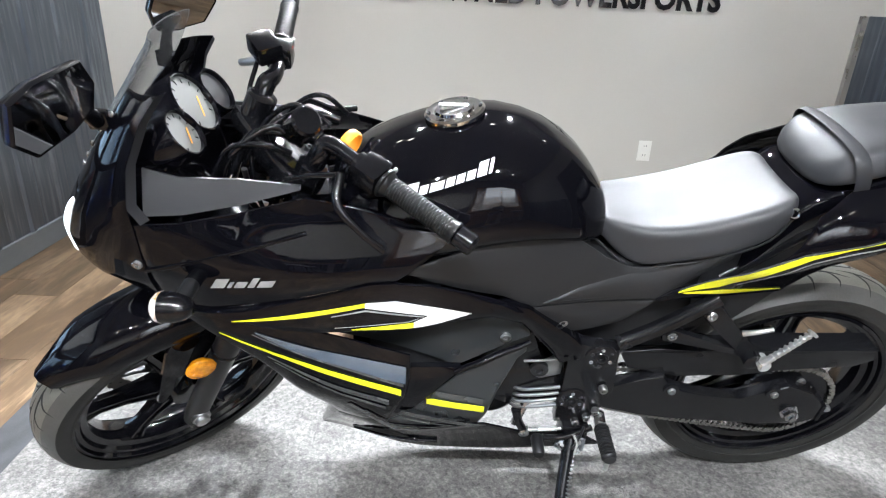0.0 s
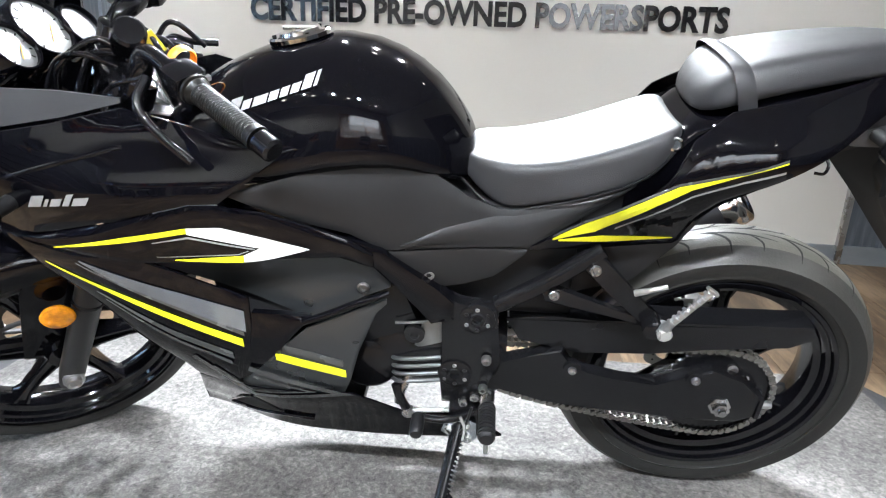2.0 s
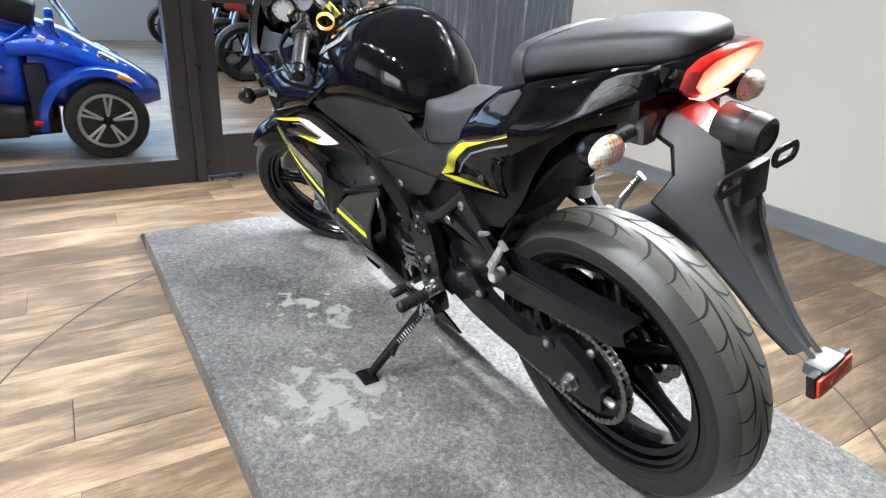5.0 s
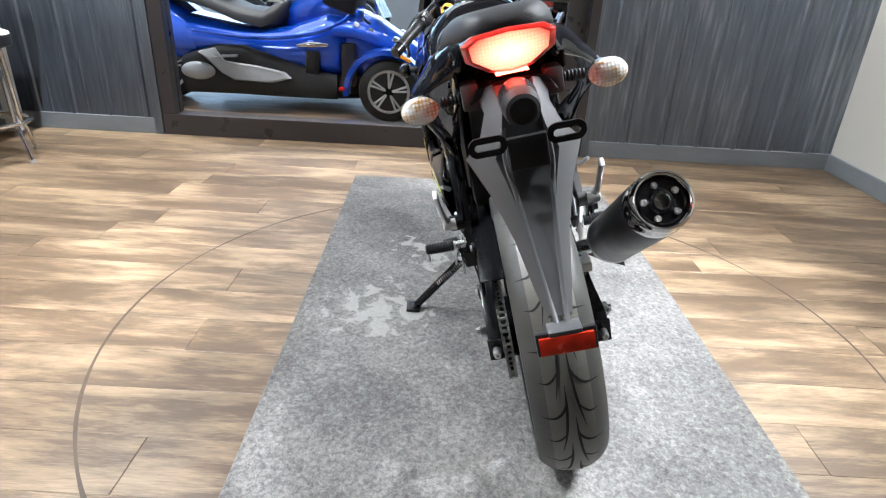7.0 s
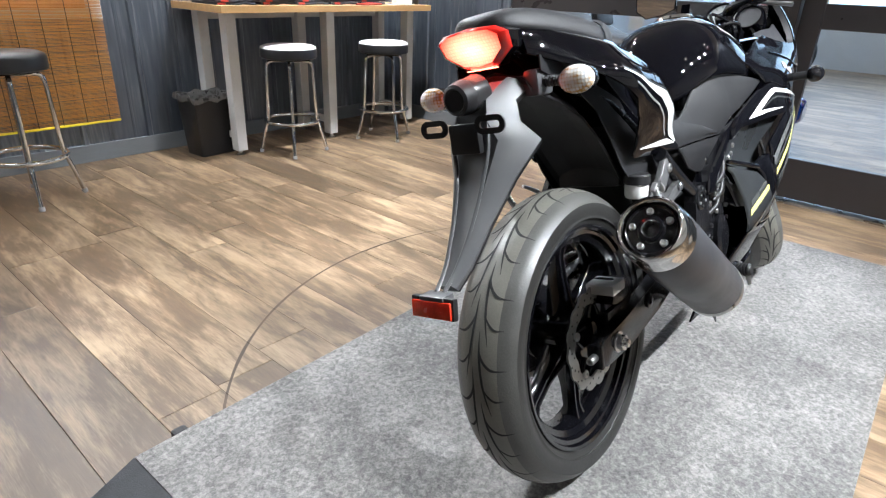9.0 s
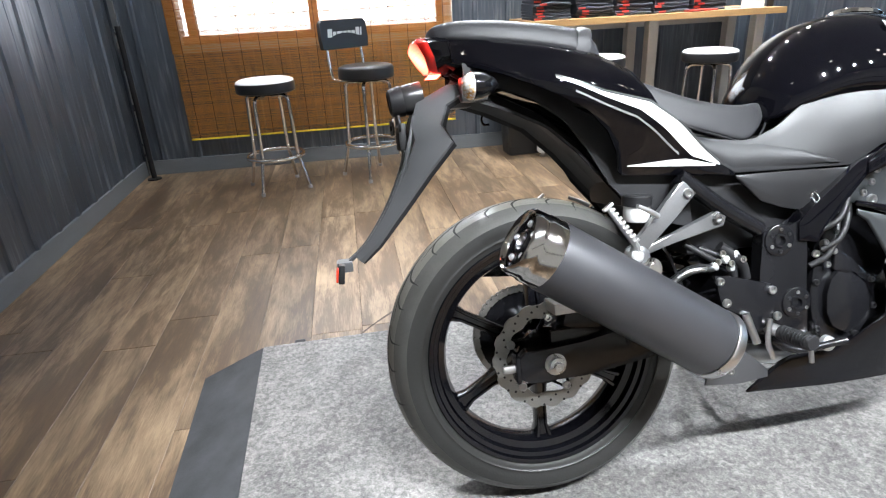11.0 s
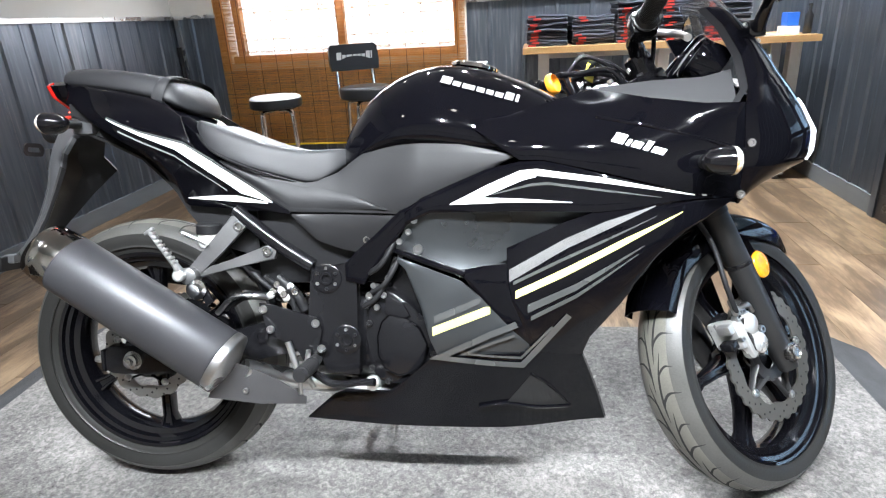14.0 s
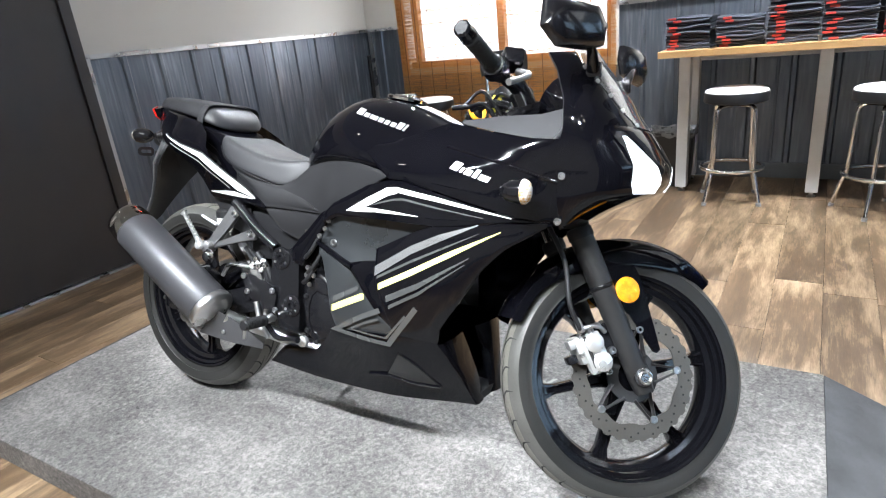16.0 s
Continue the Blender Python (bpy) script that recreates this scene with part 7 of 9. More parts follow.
flat_plate("cover_dome", [(0.585, 0.415), (0.62, 0.408), (0.648, 0.385), (0.662, 0.352), (0.655, 0.318), (0.632, 0.294), (0.60, 0.286), (0.572, 0.300), (0.558, 0.33), (0.558, 0.37), (0.568, 0.40)], -0.139, -0.152, M_FRAME, cover, "raised round cover", 0.012)
flat_plate("cover_boss", [(0.578, 0.452), (0.612, 0.440), (0.628, 0.412), (0.602, 0.40), (0.575, 0.418)], -0.139, -0.150, M_FRAME, cover, "", 0.006)
for bx, bz in ((0.543, 0.300), (0.576, 0.272), (0.632, 0.277), (0.673, 0.330), (0.668, 0.385), (0.556, 0.455), (0.541, 0.395)):
    screw((bx, -0.140, bz), (0, -1, 0), 0.0065, cover, M_MATTE)
for bx, bz in ((0.560, 0.470), (0.543, 0.452)):
    screw((bx, -0.138, bz), (0, -1, 0), 0.008, cover, M_BOLT)
lathe("oil_filler", (0.548, -0.158, 0.275), (0, -1, 0), [(0, 0.016), (0.01, 0.015), (0.013, 0.01), (0.013, 0)], M_ALU, eng)
lathe("alternator_cover", (0.662, 0.115, 0.35), (0, 1, 0), [(0, 0.058), (0.012, 0.057), (0.02, 0.045), (0.022, 0)], M_FRAME, eng, "black alternator cover", 36)
flat_plate("sprocket_cover", [(0.41, 0.40), (0.50, 0.41), (0.525, 0.36), (0.50, 0.29), (0.43, 0.28), (0.385, 0.32)], 0.09, 0.116, M_FRAME, eng, "black sprocket cover", 0.006)
for k, (hx, hy, hz) in enumerate(((0.53, -0.14, 0.43), (0.55, -0.145, 0.46), (0.545, -0.15, 0.50))):
    bar("engine_hose", [(hx, hy, hz), (hx + 0.03, hy - 0.012, hz + 0.02), (hx + 0.055, hy - 0.006, hz + 0.06), (hx + 0.07, hy + 0.01, hz + 0.10)], 0.006, M_MATTE, eng, "", 8)
for k, (hx, hz) in enumerate(((0.555, 0.475), (0.575, 0.455), (0.56, 0.43), (0.585, 0.49))):
    screw((hx, -0.148, hz), (0, -1, 0), 0.0065, eng, M_BOLT)
bar("engine_hose", [(0.58, 0.13, 0.34), (0.595, 0.145, 0.30), (0.60, 0.14, 0.275)], 0.009, M_STEEL, eng, "", 8)

bar("bypass_hose", [(0.225, -0.13, 0.425), (0.275, -0.135, 0.452), (0.32, -0.132, 0.450)], 0.009, M_MATTE, eng, "black ribbed hose", 10)
bar("bypass_hose", [(0.345, -0.125, 0.49), (0.385, -0.13, 0.455), (0.40, -0.125, 0.42)], 0.010, M_MATTE, eng, "black ribbed hose", 10)
for hx, hz in ((0.328, 0.452), (0.362, 0.446), (0.352, 0.462), (0.372, 0.470)):
    lathe("hose_clip", (hx, -0.128, hz), (0.3, -1, 0.2), [(0, 0.008), (0.008, 0.008), (0.010, 0.005)], M_CALIPER, eng, "bright hose fitting", 12)
# right rearset: heel plate, brake lever, master cylinder, reservoir
rs = empty("rear_brake_set", None, bike)
flat_plate("heel_plate", [(0.312, 0.440), (0.34, 0.437), (0.437, 0.408), (0.444, 0.383), (0.432, 0.33), (0.40, 0.318), (0.388, 0.349), (0.328, 0.374)], -0.148, -0.156, M_FRAME, rs, "black heel plate", 0.002)
for bx, bz in ((0.322, 0.428), (0.335, 0.385), (0.432, 0.398), (0.442, 0.345)):
    screw((bx, -0.156, bz), (0, -1, 0), 0.0085, rs)
bar("brake_rod", [(0.372, -0.16, 0.36), (0.392, -0.165, 0.30)], 0.0075, M_STEEL, rs, "", 8)
bar("brake_pedal", [(0.42, -0.165, 0.30), (0.47, -0.18, 0.278), (0.53, -0.19, 0.285), (0.56, -0.195, 0.288)], [0.008, 0.0075, 0.007, 0.009], M_FRAME, rs, "black brake pedal", 8)
bar("return_spring", [(0.418, -0.168, 0.345), (0.412, -0.17, 0.30), (0.425, -0.168, 0.265)], 0.0055, M_STEEL, rs, "", 8)
bar("pipe", [(0.21, -0.135, 0.415), (0.255, -0.15, 0.452), (0.30, -0.15, 0.455), (0.325, -0.13, 0.448)], 0.006, M_STEEL, rs, "steel brake pipe", 8)
for k in range(3):
    bar("hose", [(0.28 + 0.03 * k, -0.11, 0.50 - 0.012 * k), (0.33 + 0.02 * k, -0.125, 0.465), (0.38, -0.12, 0.44 - 0.02 * k), (0.40, -0.10, 0.38)], 0.006, M_MATTE, rs, "", 8)
for bx, by, bz in ((0.335, -0.13, 0.46), (0.36, -0.135, 0.455), (0.345, -0.13, 0.475), (0.385, -0.135, 0.46)):
    screw((bx, by, bz), (0, -1, 0.2), 0.008, rs, M_CHROME)
res = lathe("fluid_reservoir", (0.188, -0.10, 0.555), (0.05, -0.1, 1), [(0, 0.022), (0.006, 0.025), (0.03, 0.025)], M_WHITE, bike, "translucent white fluid reservoir", 24)
lathe("reservoir_cap", (0.1895, -0.1026, 0.585), (0.05, -0.1, 1), [(0, 0.028), (0.018, 0.028), (0.021, 0.025), (0.021, 0)], M_MATTE, res, "black reservoir cap", 24)

# exhaust
exh = empty("exhaust", None, bike)
E0, E1 = Vector((-0.088, -0.238, 0.569)), Vector((0.268, -0.222, 0.332))
ed = (E1 - E0).normalized()
el = (E1 - E0).length
lathe("muffler_body", E0 + ed * 0.055, ed, [(0, 0.0595), (0.004, 0.061), (el - 0.075, 0.063), (el - 0.07, 0.060)], M_MUFF, exh, "satin grey muffler can", 44, 60)
bm = bmesh.new()
turned(bm, E0 - ed * 0.002, ed, [(0.010, 0.0465), (0.002, 0.0485), (0, 0.0525), (0.004, 0.0565), (0.02, 0.0585), (0.024, 0.0575), (0.03, 0.0600), (0.058, 0.0605), (0.06, 0.055)], 44, (False, False))
part("end_ring", bm, M_DIMCHROME, exh, "polished muffler end ring", smooth=50)
bm = bmesh.new()
turned(bm, E0 + ed * 0.010, ed, [(-0.002, 0.0145), (-0.005, 0.0165), (-0.004, 0.021), (0.0, 0.024), (0.001, 0.040), (-0.002, 0.0435), (0.0, 0.047), (0.006, 0.047)], 40, (False, False))
part("end_plate", bm, M_FRAME, exh, "black pressed muffler end plate", smooth=40)
bm = bmesh.new()
turned(bm, E0 + ed * 0.0045, ed, [(0, 0.0155), (0.003, 0.0135), (0.05, 0.0135), (0.05, 0.0005)], 24, (False, True))
part("outlet", bm, M_STEEL, exh, "dark steel outlet", smooth=40)
for k in range(5):
    a = k * math.tau / 5 + 0.5
    ua, ub = side_axes(ed)
    q = E0 + ed * 0.0105 + 0.0325 * (math.cos(a) * ua + math.sin(a) * ub)
    lathe("end_rivet", q, -ed, [(0, 0.0068), (0.003, 0.0065), (0.005, 0.0045), (0.003, 0.003), (0.003, 0)], M_CALIPER, exh, "", 14)
lathe("front_ring", E1 - ed * 0.016, ed, [(0, 0.0632), (0.003, 0.0642), (0.016, 0.0642), (0.019, 0.0625), (0.024, 0.045), (0.03, 0.03)], M_STEEL, exh, "steel muffler front band", 40, 50)
bar("tail_pipe", [E1 + ed * 0.03 + Vector((0, 0.02, 0)), E1 + ed * 0.10 + Vector((0, 0.085, 0)), (0.44, -0.10, 0.25), (0.56, -0.07, 0.225), (0.68, -0.05, 0.22)], 0.02, M_STEEL, exh, "steel exhaust pipe", 16, 6)
bm = bmesh.new()
sh = [(0.262, 0.338), (0.288, 0.331), (0.325, 0.311), (0.362, 0.286), (0.409, 0.246), (0.408, 0.232), (0.323, 0.2435), (0.232, 0.268), (0.246, 0.305)]
rings(bm, [[(x, -0.232 + (x - 0.25) * 0.38 + d, z) for x, z in sh] for d in (0.0, 0.003)])
hs = part("heat_shield", bm, M_SHIELD, exh, "dark grey metal heat shield", smooth=30)
screw((0.300, -0.214, 0.274), (0, -1, 0), 0.006, hs, M_BOLT, 0.004)
flat_plate("hanger", [(0.165, 0.487), (0.192, 0.487), (0.215, 0.445), (0.20, 0.435)], -0.15, -0.158, M_FRAME, exh)
lathe("hanger_bolt", (0.181, -0.158, 0.471), (0, -1, 0), [(0, 0.022), (0.005, 0.022), (0.006, 0.014), (0.016, 0.013), (0.017, 0)], M_CHROME, exh, "bright hanger bolt")

# rear brake caliper
bm = bmesh.new()
box(bm, (0.075, -0.082, 0.385), (0.09, 0.05, 0.055), Matrix.Rotation(radians(15), 3, "Y"), 0.01)
box(bm, (0.05, -0.10, 0.34), (0.10, 0.012, 0.05), bevel=0.004)
part("rear_caliper", bm, M_FRAME, bike, "black rear brake caliper", smooth=40)
bm = bmesh.new()
box(bm, (0.035, -0.088, 0.408), (0.055, 0.06, 0.022), bevel=0.004)
part("caliper_bracket", bm, M_ALU, bike, smooth=40)

# chain drive on the left
SPR = 0.104
spr = empty("rear_sprocket", None, bike)
bm = bmesh.new()
n = 43 * 4
va = []
for k in range(n):
    a = k * math.tau / n
    r = SPR + (0.004, 0.0015, -0.004, 0.0015)[k % 4]
    ri = 0.058 + 0.012 * math.cos(a * 5)
    va.append([bm.verts.new((q * math.cos(a), y, RR + q * math.sin(a))) for q, y in ((r, 0.082), (r, 0.088), (ri, 0.088), (ri, 0.082))])
for k in range(n):
    a, b = va[k], va[(k + 1) % n]
    for j in range(4):
        bm.faces.new((a[j], a[(j + 1) % 4], b[(j + 1) % 4], b[j]))
part("toothed_ring", bm, M_FRAME, spr, "dark toothed sprocket ring", smooth=20)
lathe("sprocket_carrier", (0, 0.05, RR), (0, 1, 0), [(0, 0.062), (0.03, 0.066), (0.034, 0.05), (0.045, 0.03), (0.05, 0.02)], M_WHEEL, spr, "", 30)
for k in range(5):
    a = k * math.tau / 5 + 0.63
    screw((0.064 * math.cos(a), 0.088, RR + 0.064 * math.sin(a)), (0, 1, 0), 0.009, spr, M_BOLT)
loop = [(0.455, 0.394), (0.30, 0.397), (0.15, 0.403), (0.0, 0.4105)]
for k in range(1, 12):
    a = radians(90 + 180 * k / 12)
    loop.append((SPR * 1.005 * math.cos(a), RR + SPR * 1.005 * math.sin(a)))
loop += [(0.0, 0.2015), (0.09, 0.212), (0.19, 0.228), (0.29, 0.246), (0.38, 0.268), (0.455, 0.300), (0.49, 0.32), (0.50, 0.348), (0.485, 0.382), (0.455, 0.394)]
pts = resample([Vector((x, 0.085, z)) for x, z in loop], 109)
chain = empty("drive_chain", None, bike)
lm = []
for w, hw in ((0.0085, 0.0068), (0.0065, 0.0052)):
    bm = bmesh.new()
    for sd in (-1, 1):
        ol = [(-0.008, hw), (-0.0118, 0.004), (-0.0118, -0.004), (-0.008, -hw), (0.0, -hw * 0.72), (0.008, -hw), (0.0118, -0.004), (0.0118, 0.004), (0.008, hw), (0.0, hw * 0.72)]
        rings(bm, [[(x, sd * w + d, z) for x, z in ol] for d in (-0.0009, 0.0009)])
    cyl(bm, (0.008, -w - 0.0016, 0), (0.008, w + 0.0016, 0), 0.0034, n=8)
    me = bpy.data.meshes.new("chain_link")
    bmesh.ops.recalc_face_normals(bm, faces=bm.faces)
    bm.to_mesh(me)
    bm.free()
    me.materials.append(M_CHAIN)
    lm.append(me)
for i, (a, b) in enumerate(zip(pts, pts[1:])):
    lk = new("chain_link", lm[i % 2])
    lk.parent = chain
    d = b - a
    lk.matrix_basis = Matrix.Translation((a + b) / 2) @ Matrix.Rotation(-math.atan2(d.z, d.x), 4, "Y")
flat_plate("chain_guard", [(0.407, 0.469), (0.317, 0.480), (0.147, 0.472), (-0.064, 0.484), (-0.115, 0.486), (-0.122, 0.462), (-0.088, 0.443), (0.044, 0.428), (0.144, 0.410), (0.268, 0.400), (0.38, 0.422)], 0.106, 0.112, M_FRAME, bike, "black chain guard", 0.002)
flat_plate("guard_top", [(0.40, 0.465), (0.192, 0.474), (-0.115, 0.485), (-0.118, 0.490), (0.192, 0.479), (0.40, 0.470)], 0.06, 0.112, M_FRAME, bike, "", 0.001)

# side stand, shift lever
st = empty("side_stand", None, bike)
bm = bmesh.new()
box(bm, (0.472, 0.14, 0.262), (0.06, 0.045, 0.055), bevel=0.008)
part("stand_bracket", bm, M_FRAME, st, smooth=40)
zinc = flat_plate("stand_plate", [(0.508, 0.262), (0.515, 0.236), (0.492, 0.214), (0.462, 0.205), (0.446, 0.222), (0.448, 0.262), (0.478, 0.276)], 0.166, 0.172, M_ZINC, st, "bright zinc stand plate", 0.0015)
for bx, bz in ((0.500, 0.244), (0.462, 0.224), (0.466, 0.258)):
    screw((bx, 0.172, bz), (0, 1, 0), 0.0075, zinc, M_CALIPER, 0.008)
bar("switch_wire", [(0.506, 0.176, 0.25), (0.488, 0.186, 0.238), (0.47, 0.182, 0.262), (0.458, 0.168, 0.30)], 0.0028, M_MATTE, st, "black switch wire", 6)
bar("spring_hook", [(0.478, 0.178, 0.282), (0.470, 0.184, 0.262), (0.472, 0.19, 0.236)], 0.0035, M_CALIPER, st, "bright spring hook", 6)
screw((0.478, 0.16, 0.255), (0, 1, 0), 0.013, st, M_CHROME, 0.012)
bar("stand_leg", [(0.478, 0.158, 0.258), (0.492, 0.21, 0.21), (0.508, 0.28, 0.152), (0.520, 0.342, 0.101)], [0.014, 0.013, 0.012, 0.012], M_FRAME, st, "black stand leg", 12)
bm = bmesh.new()
m3 = Matrix.Rotation(radians(14.5), 3, "X")
box(bm, (0.522, 0.354, 0.0965), (0.06, 0.042, 0.008), m3, 0.003)
part("stand_foot", bm, M_FRAME, st, smooth=40)
bm = bmesh.new()
sp = [Vector((0.470, 0.165, 0.25)).lerp(Vector((0.494, 0.262, 0.172)), k / 60) + 0.0065 * Vector((math.cos(k * 1.6), math.sin(k * 1.6) * 0.6, math.sin(k * 1.6) * 0.8)) for k in range(61)]
tube(bm, sp, 0.0018, 5, 1)
part("stand_spring", bm, M_STEEL, st, "steel return spring", smooth=60)
bar("stand_tang", [(0.50, 0.255, 0.17), (0.47, 0.29, 0.165)], 0.006, M_FRAME, st, "", 8)
sl = empty("shift_lever", None, bike)
bar("lever_arm", [(0.44, 0.165, 0.295), (0.50, 0.172, 0.268), (0.555, 0.178, 0.275)], 0.007, M_FRAME, sl, "", 8)
lathe("toe_rubber", (0.557, 0.175, 0.275), (0.0, 1, -0.05), [(0, 0.011), (0.004, 0.013), (0.04, 0.013), (0.045, 0.010)], M_MATTE, sl, "black rubber toe piece", 14)
bar("shift_rod", [(0.455, 0.152, 0.280), (0.52, 0.154, 0.272), (0.578, 0.152, 0.264)], 0.0045, M_CALIPER, sl, "bright shift rod", 8)
bar("shift_crank", [(0.602, 0.142, 0.320), (0.594, 0.150, 0.292), (0.580, 0.152, 0.262)], [0.011, 0.009, 0.009], M_FRAME, sl, "black shift crank", 10)
lathe("rod_joint", (0.580, 0.146, 0.262), (0, 1, 0), [(0, 0.011), (0.014, 0.011), (0.017, 0.007)], M_STEEL, sl)
for bx, bz in ((0.44, 0.335), (0.455, 0.315), (0.475, 0.30), (0.437, 0.405)):
    screw((bx, 0.15, bz), (0, 1, 0), 0.009, sl, M_BOLT, 0.012)

# ---- tail light, plate bracket, long mudguard, rear signals ----
bm = bmesh.new()
tl = [(0.0, 0.862), (0.032, 0.866), (0.064, 0.888), (0.067, 0.912), (0.05, 0.922), (0.0, 0.926)]
full = tl + [(-y, z) for y, z in reversed(tl[1:-1])]
rings(bm, [[(x - 0.45 * (z - 0.895) * (1 if x < -0.15 else 0.5), y * f, 0.894 + (z - 0.894) * f) for y, z in full] for x, f in ((-0.135, 1.06), (-0.165, 1.05), (-0.172, 1.0), (-0.178, 0.85), (-0.181, 0.5))])
tail_l = part("tail_light", bm, M_BLACK, bike, "tail light in a gloss black housing, lit", smooth=40)
bm = bmesh.new()
rings(bm, [[(x - 0.45 * (z - 0.895), y * f, 0.894 + (z - 0.894) * f) for y, z in full] for x, f in ((-0.168, 1.055), (-0.173, 1.06), (-0.1785, 1.02), (-0.183, 0.92), (-0.184, 0.88))], True, (True, False))
part("lens_rim", bm, M_RED, tail_l, "red lens edge", smooth=40)
bm = bmesh.new()
rings(bm, [[(x - 0.45 * (z - 0.895), y * f, 0.894 + (z - 0.894) * f) for y, z in full] for x, f in ((-0.178, 0.90), (-0.1835, 0.89), (-0.186, 0.5))])
part("lit_lens", bm, M_REDGLOW, tail_l, "glowing red lens", smooth=40)
# thin glowing strip added out of sight below the lens to redden the hood
bm = bmesh.new()
box(bm, (-0.160, 0, 0.8608), (0.022, 0.05, 0.0016))
part("hood_glow", bm, M_HOODGLOW, tail_l, "added red glow that reddens the lamp hood")
fend = empty("rear_mudguard", None, bike)
bm = bmesh.new()
rows = []
for x, z, w, fl in ((-0.06, 0.835, 0.062, 0.035), (-0.14, 0.838, 0.060, 0.045), (-0.20, 0.81, 0.052, 0.05), (-0.215, 0.775, 0.066, 0.05), (-0.212, 0.742, 0.094, 0.06), (-0.232, 0.69, 0.066, 0.035), (-0.27, 0.625, 0.042, 0.02), (-0.315, 0.565, 0.028, 0.012), (-0.345, 0.537, 0.019, 0.008)):
    k = fl
    rows.append([(x, -w * 0.45, z), (x, -w * 0.52, z + 0.004), (x + k * 0.35, -w * 0.75, z), (x + k, -w, z - 0.006), (x + k + 0.006, -w * 0.93, z - 0.012), (x + 0.012, -w * 0.4, z - 0.012), (x + 0.012, w * 0.4, z - 0.012), (x + k + 0.006, w * 0.93, z - 0.012), (x + k, w, z - 0.006), (x + k * 0.35, w * 0.75, z), (x, w * 0.52, z + 0.004), (x, w * 0.45, z)])
rings(bm, rows)
part("mudguard_blade", bm, M_GUARD, fend, "grey plastic tapered blade", smooth=35)
bm = bmesh.new()
rings(bm, [[Vector(r[3]) + Vector((0.004, 0.001, -0.002)), Vector(r[4]) + Vector((0.003, 0, -0.002)), Vector(r[5]) + Vector((0.003, 0, -0.002)), Vector(r[6]) + Vector((0.003, 0, -0.002)), Vector(r[7]) + Vector((0.003, 0, -0.002)), Vector(r[8]) + Vector((0.004, -0.001, -0.002))] for r in rows], False)
part("blade_liner", bm, M_MATTE, fend, "black inner face of the blade", smooth=35)
for s in (1, -1):
    bar("blade_rib", [(-0.208, s * 0.03, 0.79), (-0.222, s * 0.035, 0.74), (-0.238, s * 0.028, 0.69), (-0.275, s * 0.02, 0.62), (-0.32, s * 0.012, 0.56), (-0.356, s * 0.008, 0.53)], 0.004, M_GUARD, fend, "", 6)
    bm = bmesh.new()
    box(bm, (-0.10, s * 0.068, 0.826), (0.05, 0.03, 0.045), bevel=0.008)
    part("signal_base", bm, M_GUARD, fend, smooth=40)
bm = bmesh.new()
box(bm, (-0.366, 0, 0.522), (0.03, 0.05, 0.02), bevel=0.004)
part("reflector_mount", bm, M_GUARD, fend, smooth=40)
bm = bmesh.new()
box(bm, (-0.374, 0, 0.512), (0.012, 0.088, 0.036), Matrix.Rotation(radians(8), 3, "Y"), 0.003)
rb_ = part("rear_reflector", bm, M_MATTE, fend, "black reflector backing", smooth=40)
bm = bmesh.new()
box(bm, (-0.3815, 0, 0.511), (0.006, 0.080, 0.028), Matrix.Rotation(radians(8), 3, "Y"), 0.002)
part("reflector_face", bm, M_REFL, rb_, "red reflector face", smooth=40)
lathe("plate_lamp", (-0.185, 0, 0.826), (-1, 0, -0.12), [(0, 0.030), (0.025, 0.029), (0.034, 0.028), (0.038, 0.026)], M_HOOD, fend, "dark plate lamp hood", 24)
lathe("plate_lamp_end", (-0.222, 0, 0.8215), (-1, 0, -0.12), [(0, 0.029), (0.012, 0.028), (0.024, 0.025), (0.027, 0.02), (0.024, 0.017), (0.024, 0)], M_MATTE, fend, "black plate lamp end", 24)
bm = bmesh.new()
box(bm, (-0.232, 0, 0.755), (0.014, 0.06, 0.05), bevel=0.004)
part("plate_bracket", bm, M_MATTE, fend, "black plate bracket", smooth=40)
